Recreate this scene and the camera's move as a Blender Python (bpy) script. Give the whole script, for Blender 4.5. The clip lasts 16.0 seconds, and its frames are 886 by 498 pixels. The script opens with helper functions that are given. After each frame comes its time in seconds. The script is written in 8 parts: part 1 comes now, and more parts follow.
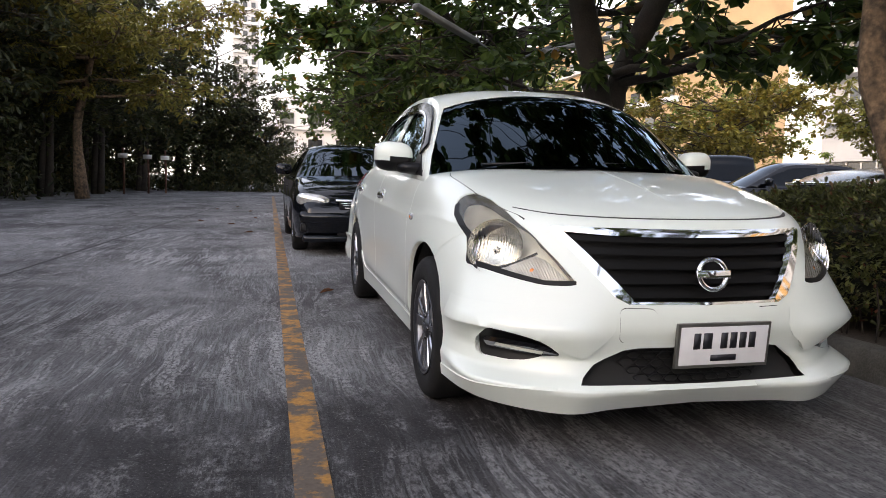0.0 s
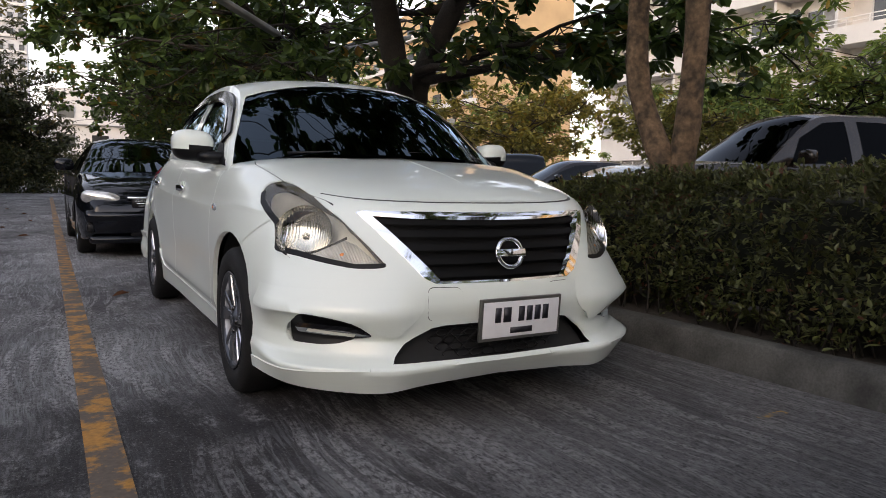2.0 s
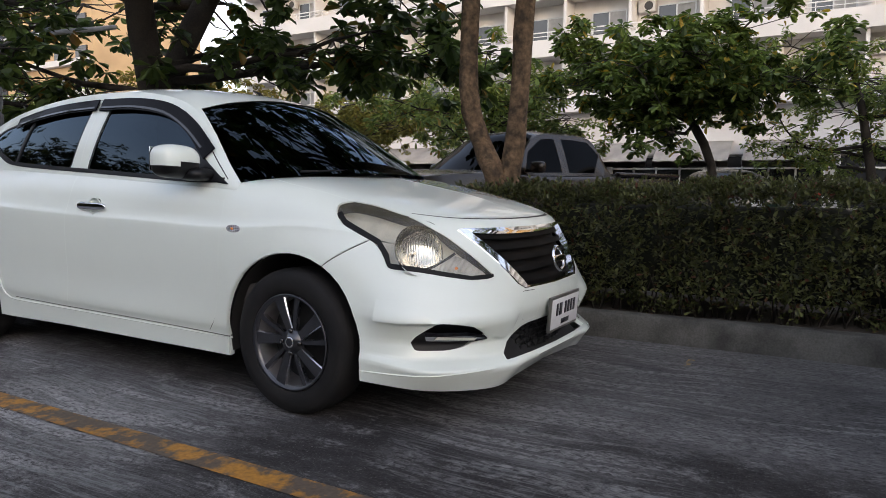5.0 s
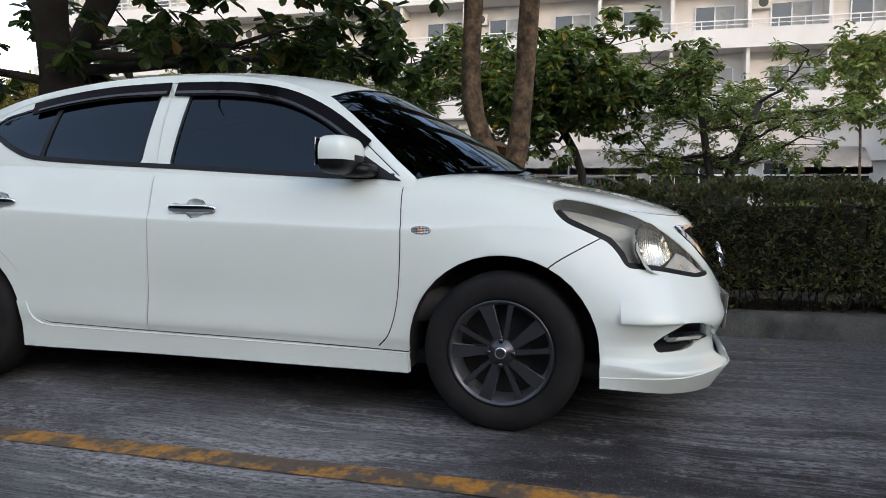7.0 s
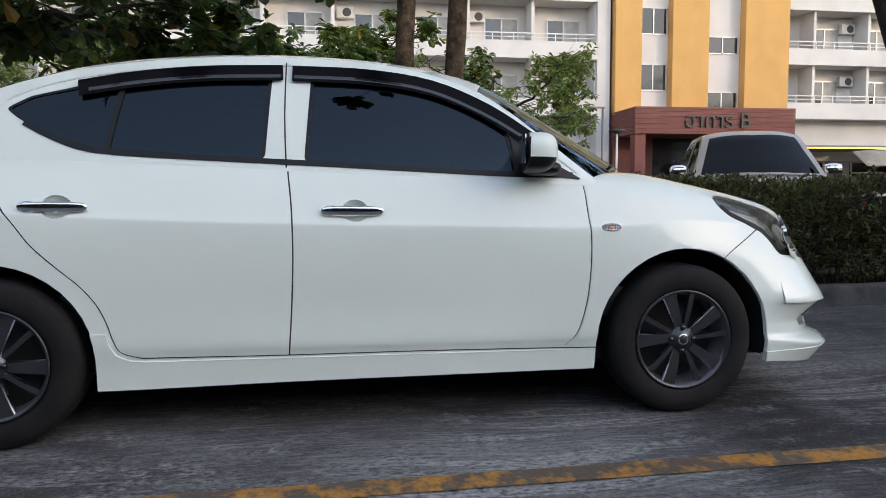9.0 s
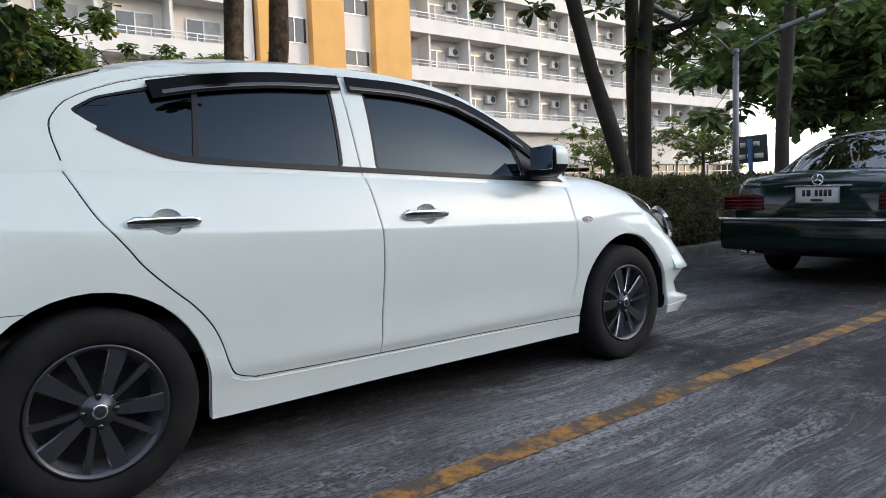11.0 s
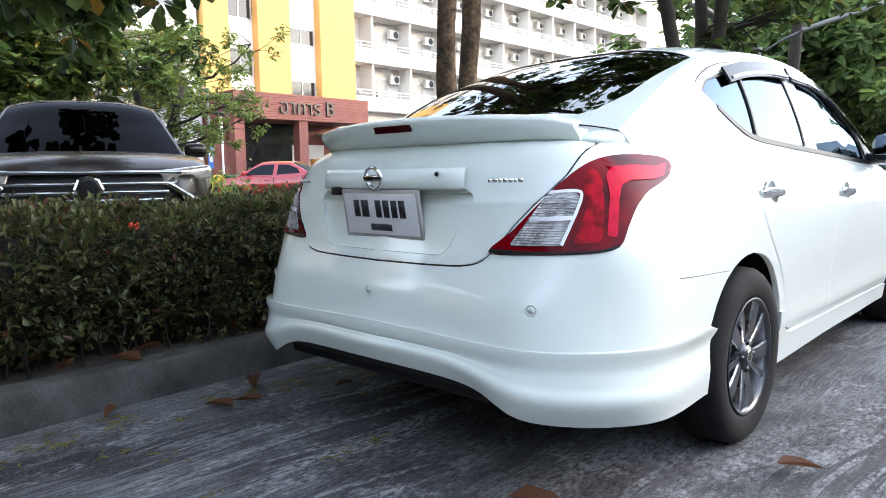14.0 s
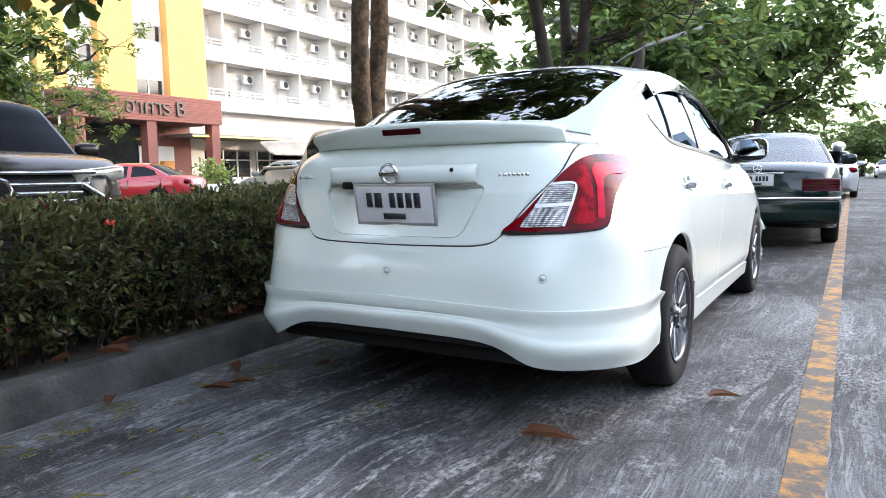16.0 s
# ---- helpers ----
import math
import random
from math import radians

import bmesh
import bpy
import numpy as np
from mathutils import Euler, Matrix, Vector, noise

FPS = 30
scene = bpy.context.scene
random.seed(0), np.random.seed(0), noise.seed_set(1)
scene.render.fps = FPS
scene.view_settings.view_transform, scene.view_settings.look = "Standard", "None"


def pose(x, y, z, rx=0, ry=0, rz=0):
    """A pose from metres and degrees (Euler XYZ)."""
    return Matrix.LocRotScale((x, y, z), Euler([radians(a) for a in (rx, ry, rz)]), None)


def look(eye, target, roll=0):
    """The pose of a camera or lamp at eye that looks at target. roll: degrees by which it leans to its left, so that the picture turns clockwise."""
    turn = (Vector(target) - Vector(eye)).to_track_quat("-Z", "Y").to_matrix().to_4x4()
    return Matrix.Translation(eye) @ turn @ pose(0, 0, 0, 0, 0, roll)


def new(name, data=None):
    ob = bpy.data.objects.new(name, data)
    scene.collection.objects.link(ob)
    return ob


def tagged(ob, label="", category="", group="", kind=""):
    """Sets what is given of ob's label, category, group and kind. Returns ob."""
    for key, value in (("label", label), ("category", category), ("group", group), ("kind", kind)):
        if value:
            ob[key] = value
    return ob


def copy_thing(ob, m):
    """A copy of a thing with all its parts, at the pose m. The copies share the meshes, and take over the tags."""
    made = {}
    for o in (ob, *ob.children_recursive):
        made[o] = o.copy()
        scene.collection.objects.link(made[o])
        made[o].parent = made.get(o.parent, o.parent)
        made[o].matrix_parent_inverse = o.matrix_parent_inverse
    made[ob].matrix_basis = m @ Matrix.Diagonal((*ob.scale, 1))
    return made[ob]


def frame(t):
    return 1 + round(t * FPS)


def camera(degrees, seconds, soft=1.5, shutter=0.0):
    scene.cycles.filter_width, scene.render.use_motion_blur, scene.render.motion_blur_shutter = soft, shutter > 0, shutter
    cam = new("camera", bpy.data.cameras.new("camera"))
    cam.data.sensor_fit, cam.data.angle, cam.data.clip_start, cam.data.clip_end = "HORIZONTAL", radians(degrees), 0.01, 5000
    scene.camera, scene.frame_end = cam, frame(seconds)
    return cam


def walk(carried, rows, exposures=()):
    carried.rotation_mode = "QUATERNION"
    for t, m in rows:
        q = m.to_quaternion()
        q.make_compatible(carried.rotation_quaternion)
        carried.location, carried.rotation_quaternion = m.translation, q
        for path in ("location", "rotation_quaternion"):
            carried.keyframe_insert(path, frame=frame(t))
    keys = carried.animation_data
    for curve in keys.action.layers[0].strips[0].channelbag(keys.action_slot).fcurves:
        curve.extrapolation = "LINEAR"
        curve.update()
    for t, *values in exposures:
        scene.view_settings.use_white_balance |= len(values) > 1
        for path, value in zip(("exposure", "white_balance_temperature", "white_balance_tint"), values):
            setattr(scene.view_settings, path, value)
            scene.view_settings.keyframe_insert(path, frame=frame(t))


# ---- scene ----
cam = camera(64.9, 16.0, 0.9)
PATH = [
    (0, (-1.446, -2.948, 0.949), (-0.985, -1.011, 0.753), 1.3),
    (0.5, (-1.351, -2.976, 0.926), (-0.889, -1.04, 0.732), 1.3),
    (1, (-1.304, -3.019, 0.896), (-0.823, -1.087, 0.704), 1.3),
    (1.5, (-1.336, -3.01, 0.905), (-0.704, -1.122, 0.711), 1.0),
    (2, (-1.457, -2.981, 0.9), (-0.492, -1.24, 0.713), 1.0),
    (2.5, (-1.669, -2.984, 0.914), (-0.696, -1.247, 0.725), 0.9),
    (3, (-1.952, -2.919, 0.948), (-0.952, -1.197, 0.76), 0.9),
    (3.5, (-2.261, -2.763, 0.95), (-1.094, -1.149, 0.763), 0.9),
    (4, (-2.558, -2.587, 0.944), (-1.276, -1.063, 0.76), 0.8),
    (4.5, (-2.808, -2.346, 0.966), (-1.142, -1.252, 0.788), 0.6),
    (5, (-2.965, -2.016, 0.961), (-1.252, -0.999, 0.786), 0.6),
    (5.2, (-3.02, -1.86, 0.957), (-1.307, -0.842, 0.782), 0.6),
    (7.3, (-3.425, -0.21, 0.903), (-1.459, 0.124, 0.753), 0.2),
    (7.5, (-3.421, -0.021, 0.911), (-1.437, 0.182, 0.759), 0.1),
    (8, (-3.47, 0.391, 0.925), (-1.478, 0.48, 0.774), 0.0),
    (8.5, (-3.478, 0.882, 0.924), (-1.487, 0.764, 0.77), -0.2),
    (9, (-3.468, 1.398, 0.909), (-1.497, 1.097, 0.753), -0.3),
    (9.5, (-3.417, 1.872, 0.896), (-1.457, 1.508, 0.739), -0.5),
    (9.7, (-3.392, 2.058, 0.917), (-1.469, 1.529, 0.758), -0.8),
    (11.8, (-2.824, 3.729, 0.942), (-1.382, 2.358, 0.744), -1.0),
    (12, (-2.743, 3.902, 0.942), (-1.317, 2.516, 0.73), -0.6),
    (12.5, (-2.509, 4.282, 0.955), (-1.117, 2.86, 0.749), -0.9),
    (13, (-2.214, 4.578, 0.935), (-0.842, 3.138, 0.726), -0.9),
    (13.5, (-1.943, 4.851, 0.944), (-0.572, 3.41, 0.731), -0.9),
    (14, (-1.685, 5.073, 0.956), (-0.326, 3.622, 0.741), -0.8),
    (14.5, (-1.415, 5.275, 0.971), (-0.268, 3.652, 0.747), -0.7),
    (15, (-1.322, 5.472, 0.951), (-0.264, 3.789, 0.734), -0.4),
    (15.5, (-1.459, 5.615, 0.948), (-0.434, 3.911, 0.727), -1.2),
    (16, (-1.499, 5.712, 0.942), (-0.476, 4.008, 0.727), -1.0),
]
walk(cam, [(t, look(eye, target, roll)) for t, eye, target, roll in PATH],
     [(0, 1.62, 7300, 18), (0.5, 1.48, 7300, 18), (1.0, 1.33, 7300, 18), (1.5, 1.26, 7300, 18), (2.5, 1.08, 7300, 18), (3.5, 1.12, 7200, 17), (5.2, 1.20, 6900, 16), (7.5, 1.31, 6650, 13), (9.7, 1.26, 6600, 13), (12, 1.62, 6550, 11), (13.5, 2.4, 6550, 11), (14.2, 2.72, 6600, 12), (16, 2.78, 6650, 12)])

# ---- light ----
SUN_AZ, SUN_EL = 228.0, 9.0          # degrees from +x towards +y, and above the horizon
world = bpy.data.worlds.new("sky")
scene.world = world
world.use_nodes = True
wn, wl = world.node_tree.nodes, world.node_tree.links
sky = wn.new("ShaderNodeTexSky")
sky.sky_type, sky.sun_disc = "NISHITA", False
sky.sun_elevation, sky.sun_rotation = radians(SUN_EL + 16), radians(90 - SUN_AZ)
sky.air_density, sky.dust_density, sky.ozone_density = 1.1, 1.0, 1.5
# evening haze, thick at the horizon and thin overhead
haze = wn.new("ShaderNodeMixRGB")
haze.inputs[2].default_value = (9.4, 9.1, 8.7, 1)
w_tc, w_sep, w_map = wn.new("ShaderNodeTexCoord"), wn.new("ShaderNodeSeparateXYZ"), wn.new("ShaderNodeMapRange")
w_map.interpolation_type = "SMOOTHSTEP"
w_map.inputs["From Min"].default_value, w_map.inputs["From Max"].default_value = 0.0, 0.5
w_map.inputs["To Min"].default_value, w_map.inputs["To Max"].default_value = 0.60, 0.14
wl.new(w_tc.outputs["Generated"], w_sep.inputs[0]), wl.new(w_sep.outputs["Z"], w_map.inputs["Value"]), wl.new(w_map.outputs[0], haze.inputs[0])
wl.new(sky.outputs[0], haze.inputs[1])
wl.new(haze.outputs[0], wn["Background"].inputs[0])
wn["Background"].inputs[1].default_value = 0.15
sun_data = bpy.data.lights.new("sun", "SUN")
sun_data.energy, sun_data.angle, sun_data.color = 0.48, radians(1.5), (1.0, 0.76, 0.50)
sun = new("sun", sun_data)
a_, e_ = radians(SUN_AZ), radians(SUN_EL)
sun.matrix_world = look((40 * math.cos(a_), 40 * math.sin(a_), 40 * math.sin(e_)), (0, 0, 0))

# ---- materials ----
def mat(name, color, rough=0.5, metal=0.0, coat=0.0, var=0.0, var_scale=6.0, grain=0.0, grain_scale=120.0, bump=0.0,
        spec=0.5, rand=0.0, second=None, emit=None, sheen=0.0, translucent=0.0):
    """A Principled material with colour variation at two scales, fine relief and, where asked, a random shift for each object."""
    m = bpy.data.materials.new(name)
    m.use_nodes = True
    n, l = m.node_tree.nodes, m.node_tree.links
    b = n["Principled BSDF"]
    c = (*color, 1) if len(color) == 3 else color
    b.inputs["Base Color"].default_value = c
    b.inputs["Roughness"].default_value, b.inputs["Metallic"].default_value = rough, metal
    b.inputs["Specular IOR Level"].default_value = spec
    b.inputs["Coat Weight"].default_value, b.inputs["Coat Roughness"].default_value = coat, 0.03
    if emit:
        b.inputs["Emission Color"].default_value, b.inputs["Emission Strength"].default_value = (*emit[0], 1), emit[1]
    if var or grain or bump or second:
        tc = n.new("ShaderNodeTexCoord")
        big, fine = n.new("ShaderNodeTexNoise"), n.new("ShaderNodeTexNoise")
        big.inputs["Scale"].default_value, big.inputs["Detail"].default_value = var_scale, 5
        fine.inputs["Scale"].default_value, fine.inputs["Detail"].default_value = grain_scale, 3
        l.new(tc.outputs["Object"], big.inputs["Vector"]), l.new(tc.outputs["Object"], fine.inputs["Vector"])
        mix = n.new("ShaderNodeMixRGB")
        mix.inputs[1].default_value = c
        mix.inputs[2].default_value = (*second, 1) if second else tuple(x * (1 - var) for x in c[:3]) + (1,)
        ramp = n.new("ShaderNodeValToRGB")
        ramp.color_ramp.elements[0].position, ramp.color_ramp.elements[1].position = 0.38, 0.66
        l.new(big.outputs[0], ramp.inputs[0]), l.new(ramp.outputs[0], mix.inputs[0])
        mix2 = n.new("ShaderNodeMixRGB")
        mix2.blend_type, mix2.inputs[0].default_value = "OVERLAY", grain
        l.new(mix.outputs[0], mix2.inputs[1]), l.new(fine.outputs[0], mix2.inputs[2])
        out = mix2.outputs[0]
        if rand:
            hs, oi, mp = n.new("ShaderNodeHueSaturation"), n.new("ShaderNodeObjectInfo"), n.new("ShaderNodeMapRange")
            mp.inputs["To Min"].default_value, mp.inputs["To Max"].default_value = 1 - rand, 1 + rand
            l.new(oi.outputs["Random"], mp.inputs["Value"]), l.new(mp.outputs[0], hs.inputs["Value"])
            l.new(out, hs.inputs["Color"])
            out = hs.outputs[0]
        l.new(out, b.inputs["Base Color"])
        if bump:
            bp = n.new("ShaderNodeBump")
            bp.inputs["Strength"].default_value, bp.inputs["Distance"].default_value = bump, 0.01
            l.new(fine.outputs[0], bp.inputs["Height"]), l.new(bp.outputs[0], b.inputs["Normal"])
    return m


def leaf_mat(name, dark, light, yellow=None, rough=0.45):
    """Leaf colours that differ from leaf to leaf, with light coming through."""
    m = bpy.data.materials.new(name)
    m.use_nodes = True
    n, l = m.node_tree.nodes, m.node_tree.links
    b = n["Principled BSDF"]
    g = n.new("ShaderNodeNewGeometry")
    ramp = n.new("ShaderNodeValToRGB")
    ramp.color_ramp.elements[0].color, ramp.color_ramp.elements[1].color = (*dark, 1), (*light, 1)
    ramp.color_ramp.elements[1].position = 0.93 if yellow else 1.0
    if yellow:
        e = ramp.color_ramp.elements.new(0.97)
        e.color = (*yellow, 1)
    l.new(g.outputs["Random Per Island"], ramp.inputs[0])
    tc, nz, mx = n.new("ShaderNodeTexCoord"), n.new("ShaderNodeTexNoise"), n.new("ShaderNodeMixRGB")
    nz.inputs["Scale"].default_value = 1.3
    mx.blend_type, mx.inputs[0].default_value = "OVERLAY", 0.35
    l.new(tc.outputs["Object"], nz.inputs["Vector"]), l.new(ramp.outputs[0], mx.inputs[1]), l.new(nz.outputs[0], mx.inputs[2])
    l.new(mx.outputs[0], b.inputs["Base Color"])
    b.inputs["Roughness"].default_value = rough
    tr, add = n.new("ShaderNodeBsdfTranslucent"), n.new("ShaderNodeMixShader")
    l.new(mx.outputs[0], tr.inputs["Color"])
    add.inputs[0].default_value = 0.45
    l.new(b.outputs[0], add.inputs[1]), l.new(tr.outputs[0], add.inputs[2])
    l.new(add.outputs[0], n["Material Output"].inputs["Surface"])
    return m


def glass_mat(name, tint, rough=0.015, ior=1.5, gloss_tint=(1, 1, 1)):
    """Tinted glass: a dark clear sheet with mirror gloss in a given colour."""
    m = bpy.data.materials.new(name)
    m.use_nodes = True
    n, l = m.node_tree.nodes, m.node_tree.links
    n.remove(n["Principled BSDF"])
    t, g, mx, f = n.new("ShaderNodeBsdfTransparent"), n.new("ShaderNodeBsdfGlossy"), n.new("ShaderNodeMixShader"), n.new("ShaderNodeFresnel")
    t.inputs[0].default_value = (*tint, 1)
    g.inputs["Roughness"].default_value, f.inputs[0].default_value = rough, ior
    g.inputs["Color"].default_value = (*gloss_tint, 1)
    l.new(f.outputs[0], mx.inputs[0]), l.new(t.outputs[0], mx.inputs[1]), l.new(g.outputs[0], mx.inputs[2])
    l.new(mx.outputs[0], n["Material Output"].inputs["Surface"])
    return m


WHITE = mat("pearl_white_paint", (0.715, 0.775, 0.715), 0.42, spec=0.3, coat=1.0, var=0.03, var_scale=2.0, grain=0.04, grain_scale=900)
BLACKPL = mat("black_plastic", (0.006, 0.006, 0.007), 0.42, spec=0.3, grain=0.2, var=0.2)
GLOSSBLK = mat("gloss_black_trim", (0.008, 0.008, 0.009), 0.08, coat=0.5)
RUBBER = mat("tyre_rubber", (0.006, 0.006, 0.0065), 0.8, var=0.35, var_scale=9, grain=0.3, grain_scale=160, bump=0.15, spec=0.3, second=(0.012, 0.0115, 0.011))
CHROME = mat("chrome", (0.86, 0.87, 0.88), 0.07, metal=1.0)
ALLOY = mat("dark_alloy", (0.060, 0.063, 0.072), 0.30, metal=0.6, coat=0.3, var=0.2, grain=0.15)
BARREL = mat("rim_barrel", (0.42, 0.425, 0.44), 0.32, metal=0.8, var=0.3, var_scale=12)
MACHINED = mat("machined_alloy", (0.62, 0.63, 0.65), 0.25, metal=1.0)
DARK = mat("dark_void", (0.01, 0.01, 0.01), 0.8)
# blue gloss colour paints in the blue sky that these windows mirror
TINT = glass_mat("tinted_glass", (0.012, 0.014, 0.017), 0.015, 1.46, (0.62, 0.82, 1.0))
DARK_GLASS = glass_mat("dark_car_glass", (0.02, 0.022, 0.025), 0.02, 1.33, (0.85, 0.93, 1.0))
# gloss darkened in its colour, standing in for dark trees mirrored in the windows
PICKUP_GLASS = glass_mat("dimmed_gloss_glass", (0.01, 0.01, 0.01), 0.03, 1.20, (0.42, 0.44, 0.47))
SUV_GLASS = glass_mat("greyed_gloss_glass", (0.02, 0.022, 0.025), 0.02, 1.40, (0.50, 0.55, 0.60))
TINT_REAR = glass_mat("tinted_rear_glass", (0.02, 0.02, 0.02), 0.015, 2.5)
CLEAR = glass_mat("clear_glass", (0.86, 0.88, 0.88))
SEAM = mat("panel_gap", (0.02, 0.02, 0.02), 0.7)

# ---- building blocks ----
def part(name, bm, material, parent=None, label="", smooth=True, kind=""):
    """Links a bmesh as one mesh object, under a thing where one is given."""
    me = bpy.data.meshes.new(name)
    lay = bm.verts.layers.float_vector.get("n0")
    normals = [v[lay].copy() for v in bm.verts] if lay else None
    bm.to_mesh(me)
    bm.free()
    for p in me.polygons:
        p.use_smooth = smooth
    if normals:
        me.normals_split_custom_set_from_vertices([n if n.length > 0.1 else Vector((0, 0, 1)) for n in normals])
    mats = material if isinstance(material, (list, tuple)) else [material]
    for m in mats:
        me.materials.append(m)
    ob = new(name, me)
    if parent:
        ob.parent = parent
    if label:
        ob["label"] = label
    if kind:
        ob["kind"] = kind
    return ob


def empty(name, m=None):
    ob = new(name)
    ob.empty_display_size = 0.1
    if m:
        ob.matrix_world = m
    return ob


def box(bm, lo, hi, bevel=0.0, m=None):
    """Adds a box from lo to hi, with its edges rounded off."""
    tmp = bmesh.new()
    bmesh.ops.create_cube(tmp, size=1.0)
    for v in tmp.verts:
        v.co = Vector([(lo[k] + hi[k]) / 2 + v.co[k] * (hi[k] - lo[k]) for k in range(3)])
    if bevel:
        bmesh.ops.bevel(tmp, geom=tmp.edges[:], offset=bevel, segments=2, affect="EDGES", profile=0.6)
    join(bm, tmp, m)
    return bm


def join(bm, tmp, m=None):
    if m is not None:
        tmp.transform(m)
    vs = [bm.verts.new(v.co) for v in tmp.verts]
    tmp.verts.index_update()
    for f in tmp.faces:
        try:
            nf = bm.faces.new([vs[v.index] for v in f.verts])
            nf.material_index, nf.smooth = f.material_index, f.smooth
        except ValueError:
            pass
    tmp.free()


def boxes(*spans, bevel=0.0):
    bm = bmesh.new()
    for lo, hi in spans:
        box(bm, lo, hi, bevel)
    return bm


def tube(bm, pts, radii, sides=10, cap=True):
    """A tapered tube along pts."""
    pts = [Vector(p) for p in pts]
    rings, up = [], Vector((0.31, 0.2, 0.93))
    for i, p in enumerate(pts):
        d = (pts[min(i + 1, len(pts) - 1)] - pts[max(i - 1, 0)]).normalized()
        a = d.cross(up if abs(d.dot(up)) < 0.95 else Vector((1, 0, 0))).normalized()
        b = d.cross(a)
        r = radii[i] if isinstance(radii, (list, tuple)) else radii
        rings.append([bm.verts.new(p + a * r * math.cos(k * 2 * math.pi / sides) + b * r * math.sin(k * 2 * math.pi / sides)) for k in range(sides)])
    for r0, r1 in zip(rings, rings[1:]):
        for k in range(sides):
            bm.faces.new((r0[k], r0[(k + 1) % sides], r1[(k + 1) % sides], r1[k]))
    if cap:
        bm.faces.new(rings[0][::-1]), bm.faces.new(rings[-1])
    return bm


def lathe(bm, profile, n=48, axis="X", centre=(0, 0, 0), close=False):
    """Turns a profile of (radius, along) round an axis."""
    c = Vector(centre)
    rings = []
    for k in range(n):
        a = 2 * math.pi * k / n
        row = []
        for r, h in profile:
            p = {"X": (h, r * math.cos(a), r * math.sin(a)), "Y": (r * math.cos(a), h, r * math.sin(a)), "Z": (r * math.cos(a), r * math.sin(a), h)}[axis]
            row.append(bm.verts.new(c + Vector(p)))
        rings.append(row)
    for k in range(n):
        r0, r1 = rings[k], rings[(k + 1) % n]
        for i in range(len(profile) - (0 if close else 1)):
            j = (i + 1) % len(profile)
            if profile[i][0] < 1e-6 and profile[j][0] < 1e-6:
                continue
            bm.faces.new((r0[i], r0[j], r1[j], r1[i]))
    bmesh.ops.remove_doubles(bm, verts=bm.verts, dist=1e-6)
    bmesh.ops.recalc_face_normals(bm, faces=bm.faces)
    return bm


def spline(pts, t):
    """Catmull-Rom through pts at t, counted in points."""
    n = len(pts) - 1
    i = min(max(int(math.floor(t)), 0), n - 1)
    u = t - i
    p1, p2 = Vector(pts[i]), Vector(pts[i + 1])
    p0 = Vector(pts[i - 1]) if i > 0 else p1 * 2 - p2
    p3 = Vector(pts[i + 2]) if i + 2 <= n else p2 * 2 - p1
    return 0.5 * ((2 * p1) + (p2 - p0) * u + (2 * p0 - 5 * p1 + 4 * p2 - p3) * u * u + (3 * p1 - p0 - 3 * p2 + p3) * u ** 3)


def curve1(pts, x):
    """A smooth function through (x, y) pairs with no overshoot."""
    if x <= pts[0][0]:
        return pts[0][1]
    if x >= pts[-1][0]:
        return pts[-1][1]
    k = next(i for i in range(len(pts) - 1) if x <= pts[i + 1][0])
    def slope(i):
        if i == 0 or i == len(pts) - 1:
            a, b = (0, 1) if i == 0 else (-2, -1)
            return (pts[b][1] - pts[a][1]) / (pts[b][0] - pts[a][0])
        s0 = (pts[i][1] - pts[i - 1][1]) / (pts[i][0] - pts[i - 1][0])
        s1 = (pts[i + 1][1] - pts[i][1]) / (pts[i + 1][0] - pts[i][0])
        return 0 if s0 * s1 <= 0 else 2 * s0 * s1 / (s0 + s1)
    h = pts[k + 1][0] - pts[k][0]
    u = (x - pts[k][0]) / h
    return ((1 + 2 * u) * (1 - u) ** 2 * pts[k][1] + u * (1 - u) ** 2 * h * slope(k)
            + u * u * (3 - 2 * u) * pts[k + 1][1] + u * u * (u - 1) * h * slope(k + 1))


def grid_faces(bm, rows, closed=False):
    vs = [[bm.verts.new(p) for p in r] for r in rows]
    fs = []
    for a, b in zip(vs, vs[1:]):
        for i in range(len(a) - 1 + (1 if closed else 0)):
            j = (i + 1) % len(a)
            try:
                fs.append(bm.faces.new((a[i], a[j], b[j], b[i])))
            except ValueError:
                pass
    return fs


def inside(poly, u, v):
    hit = False
    for (x0, y0), (x1, y1) in zip(poly, poly[1:] + poly[:1]):
        if (y0 > v) != (y1 > v) and u < (x1 - x0) * (v - y0) / (y1 - y0) + x0:
            hit = not hit
    return hit


SIDE = (Vector((0, 1, 0)), Vector((0, 0, 1)))
FRONT = (Vector((1, 0, 0)), Vector((0, 0, 1)))


def rounded(poly, r=0.03, n=4):
    """Rounds off the corners of a polygon."""
    out = []
    for i, p in enumerate(poly):
        a, b, c = Vector(poly[i - 1]), Vector(p), Vector(poly[(i + 1) % len(poly)])
        d = min(r, (a - b).length * 0.45, (c - b).length * 0.45)
        s, e = b + (a - b).normalized() * d, b + (c - b).normalized() * d
        for k in range(n + 1):
            t = k / n
            q = s * (1 - t) ** 2 + b * 2 * t * (1 - t) + e * t * t
            out.append((q.x, q.y))
    return out


def smooth_line(pts, n=5, closed=False):
    """A finer polyline through pts."""
    if closed:
        pts = [pts[-1]] + list(pts) + [pts[0], pts[1]]
        out = [spline(pts, 1 + i / n) for i in range((len(pts) - 3) * n)]
    else:
        out = [spline(pts, i / n) for i in range((len(pts) - 1) * n + 1)]
    return [tuple(p) for p in out]


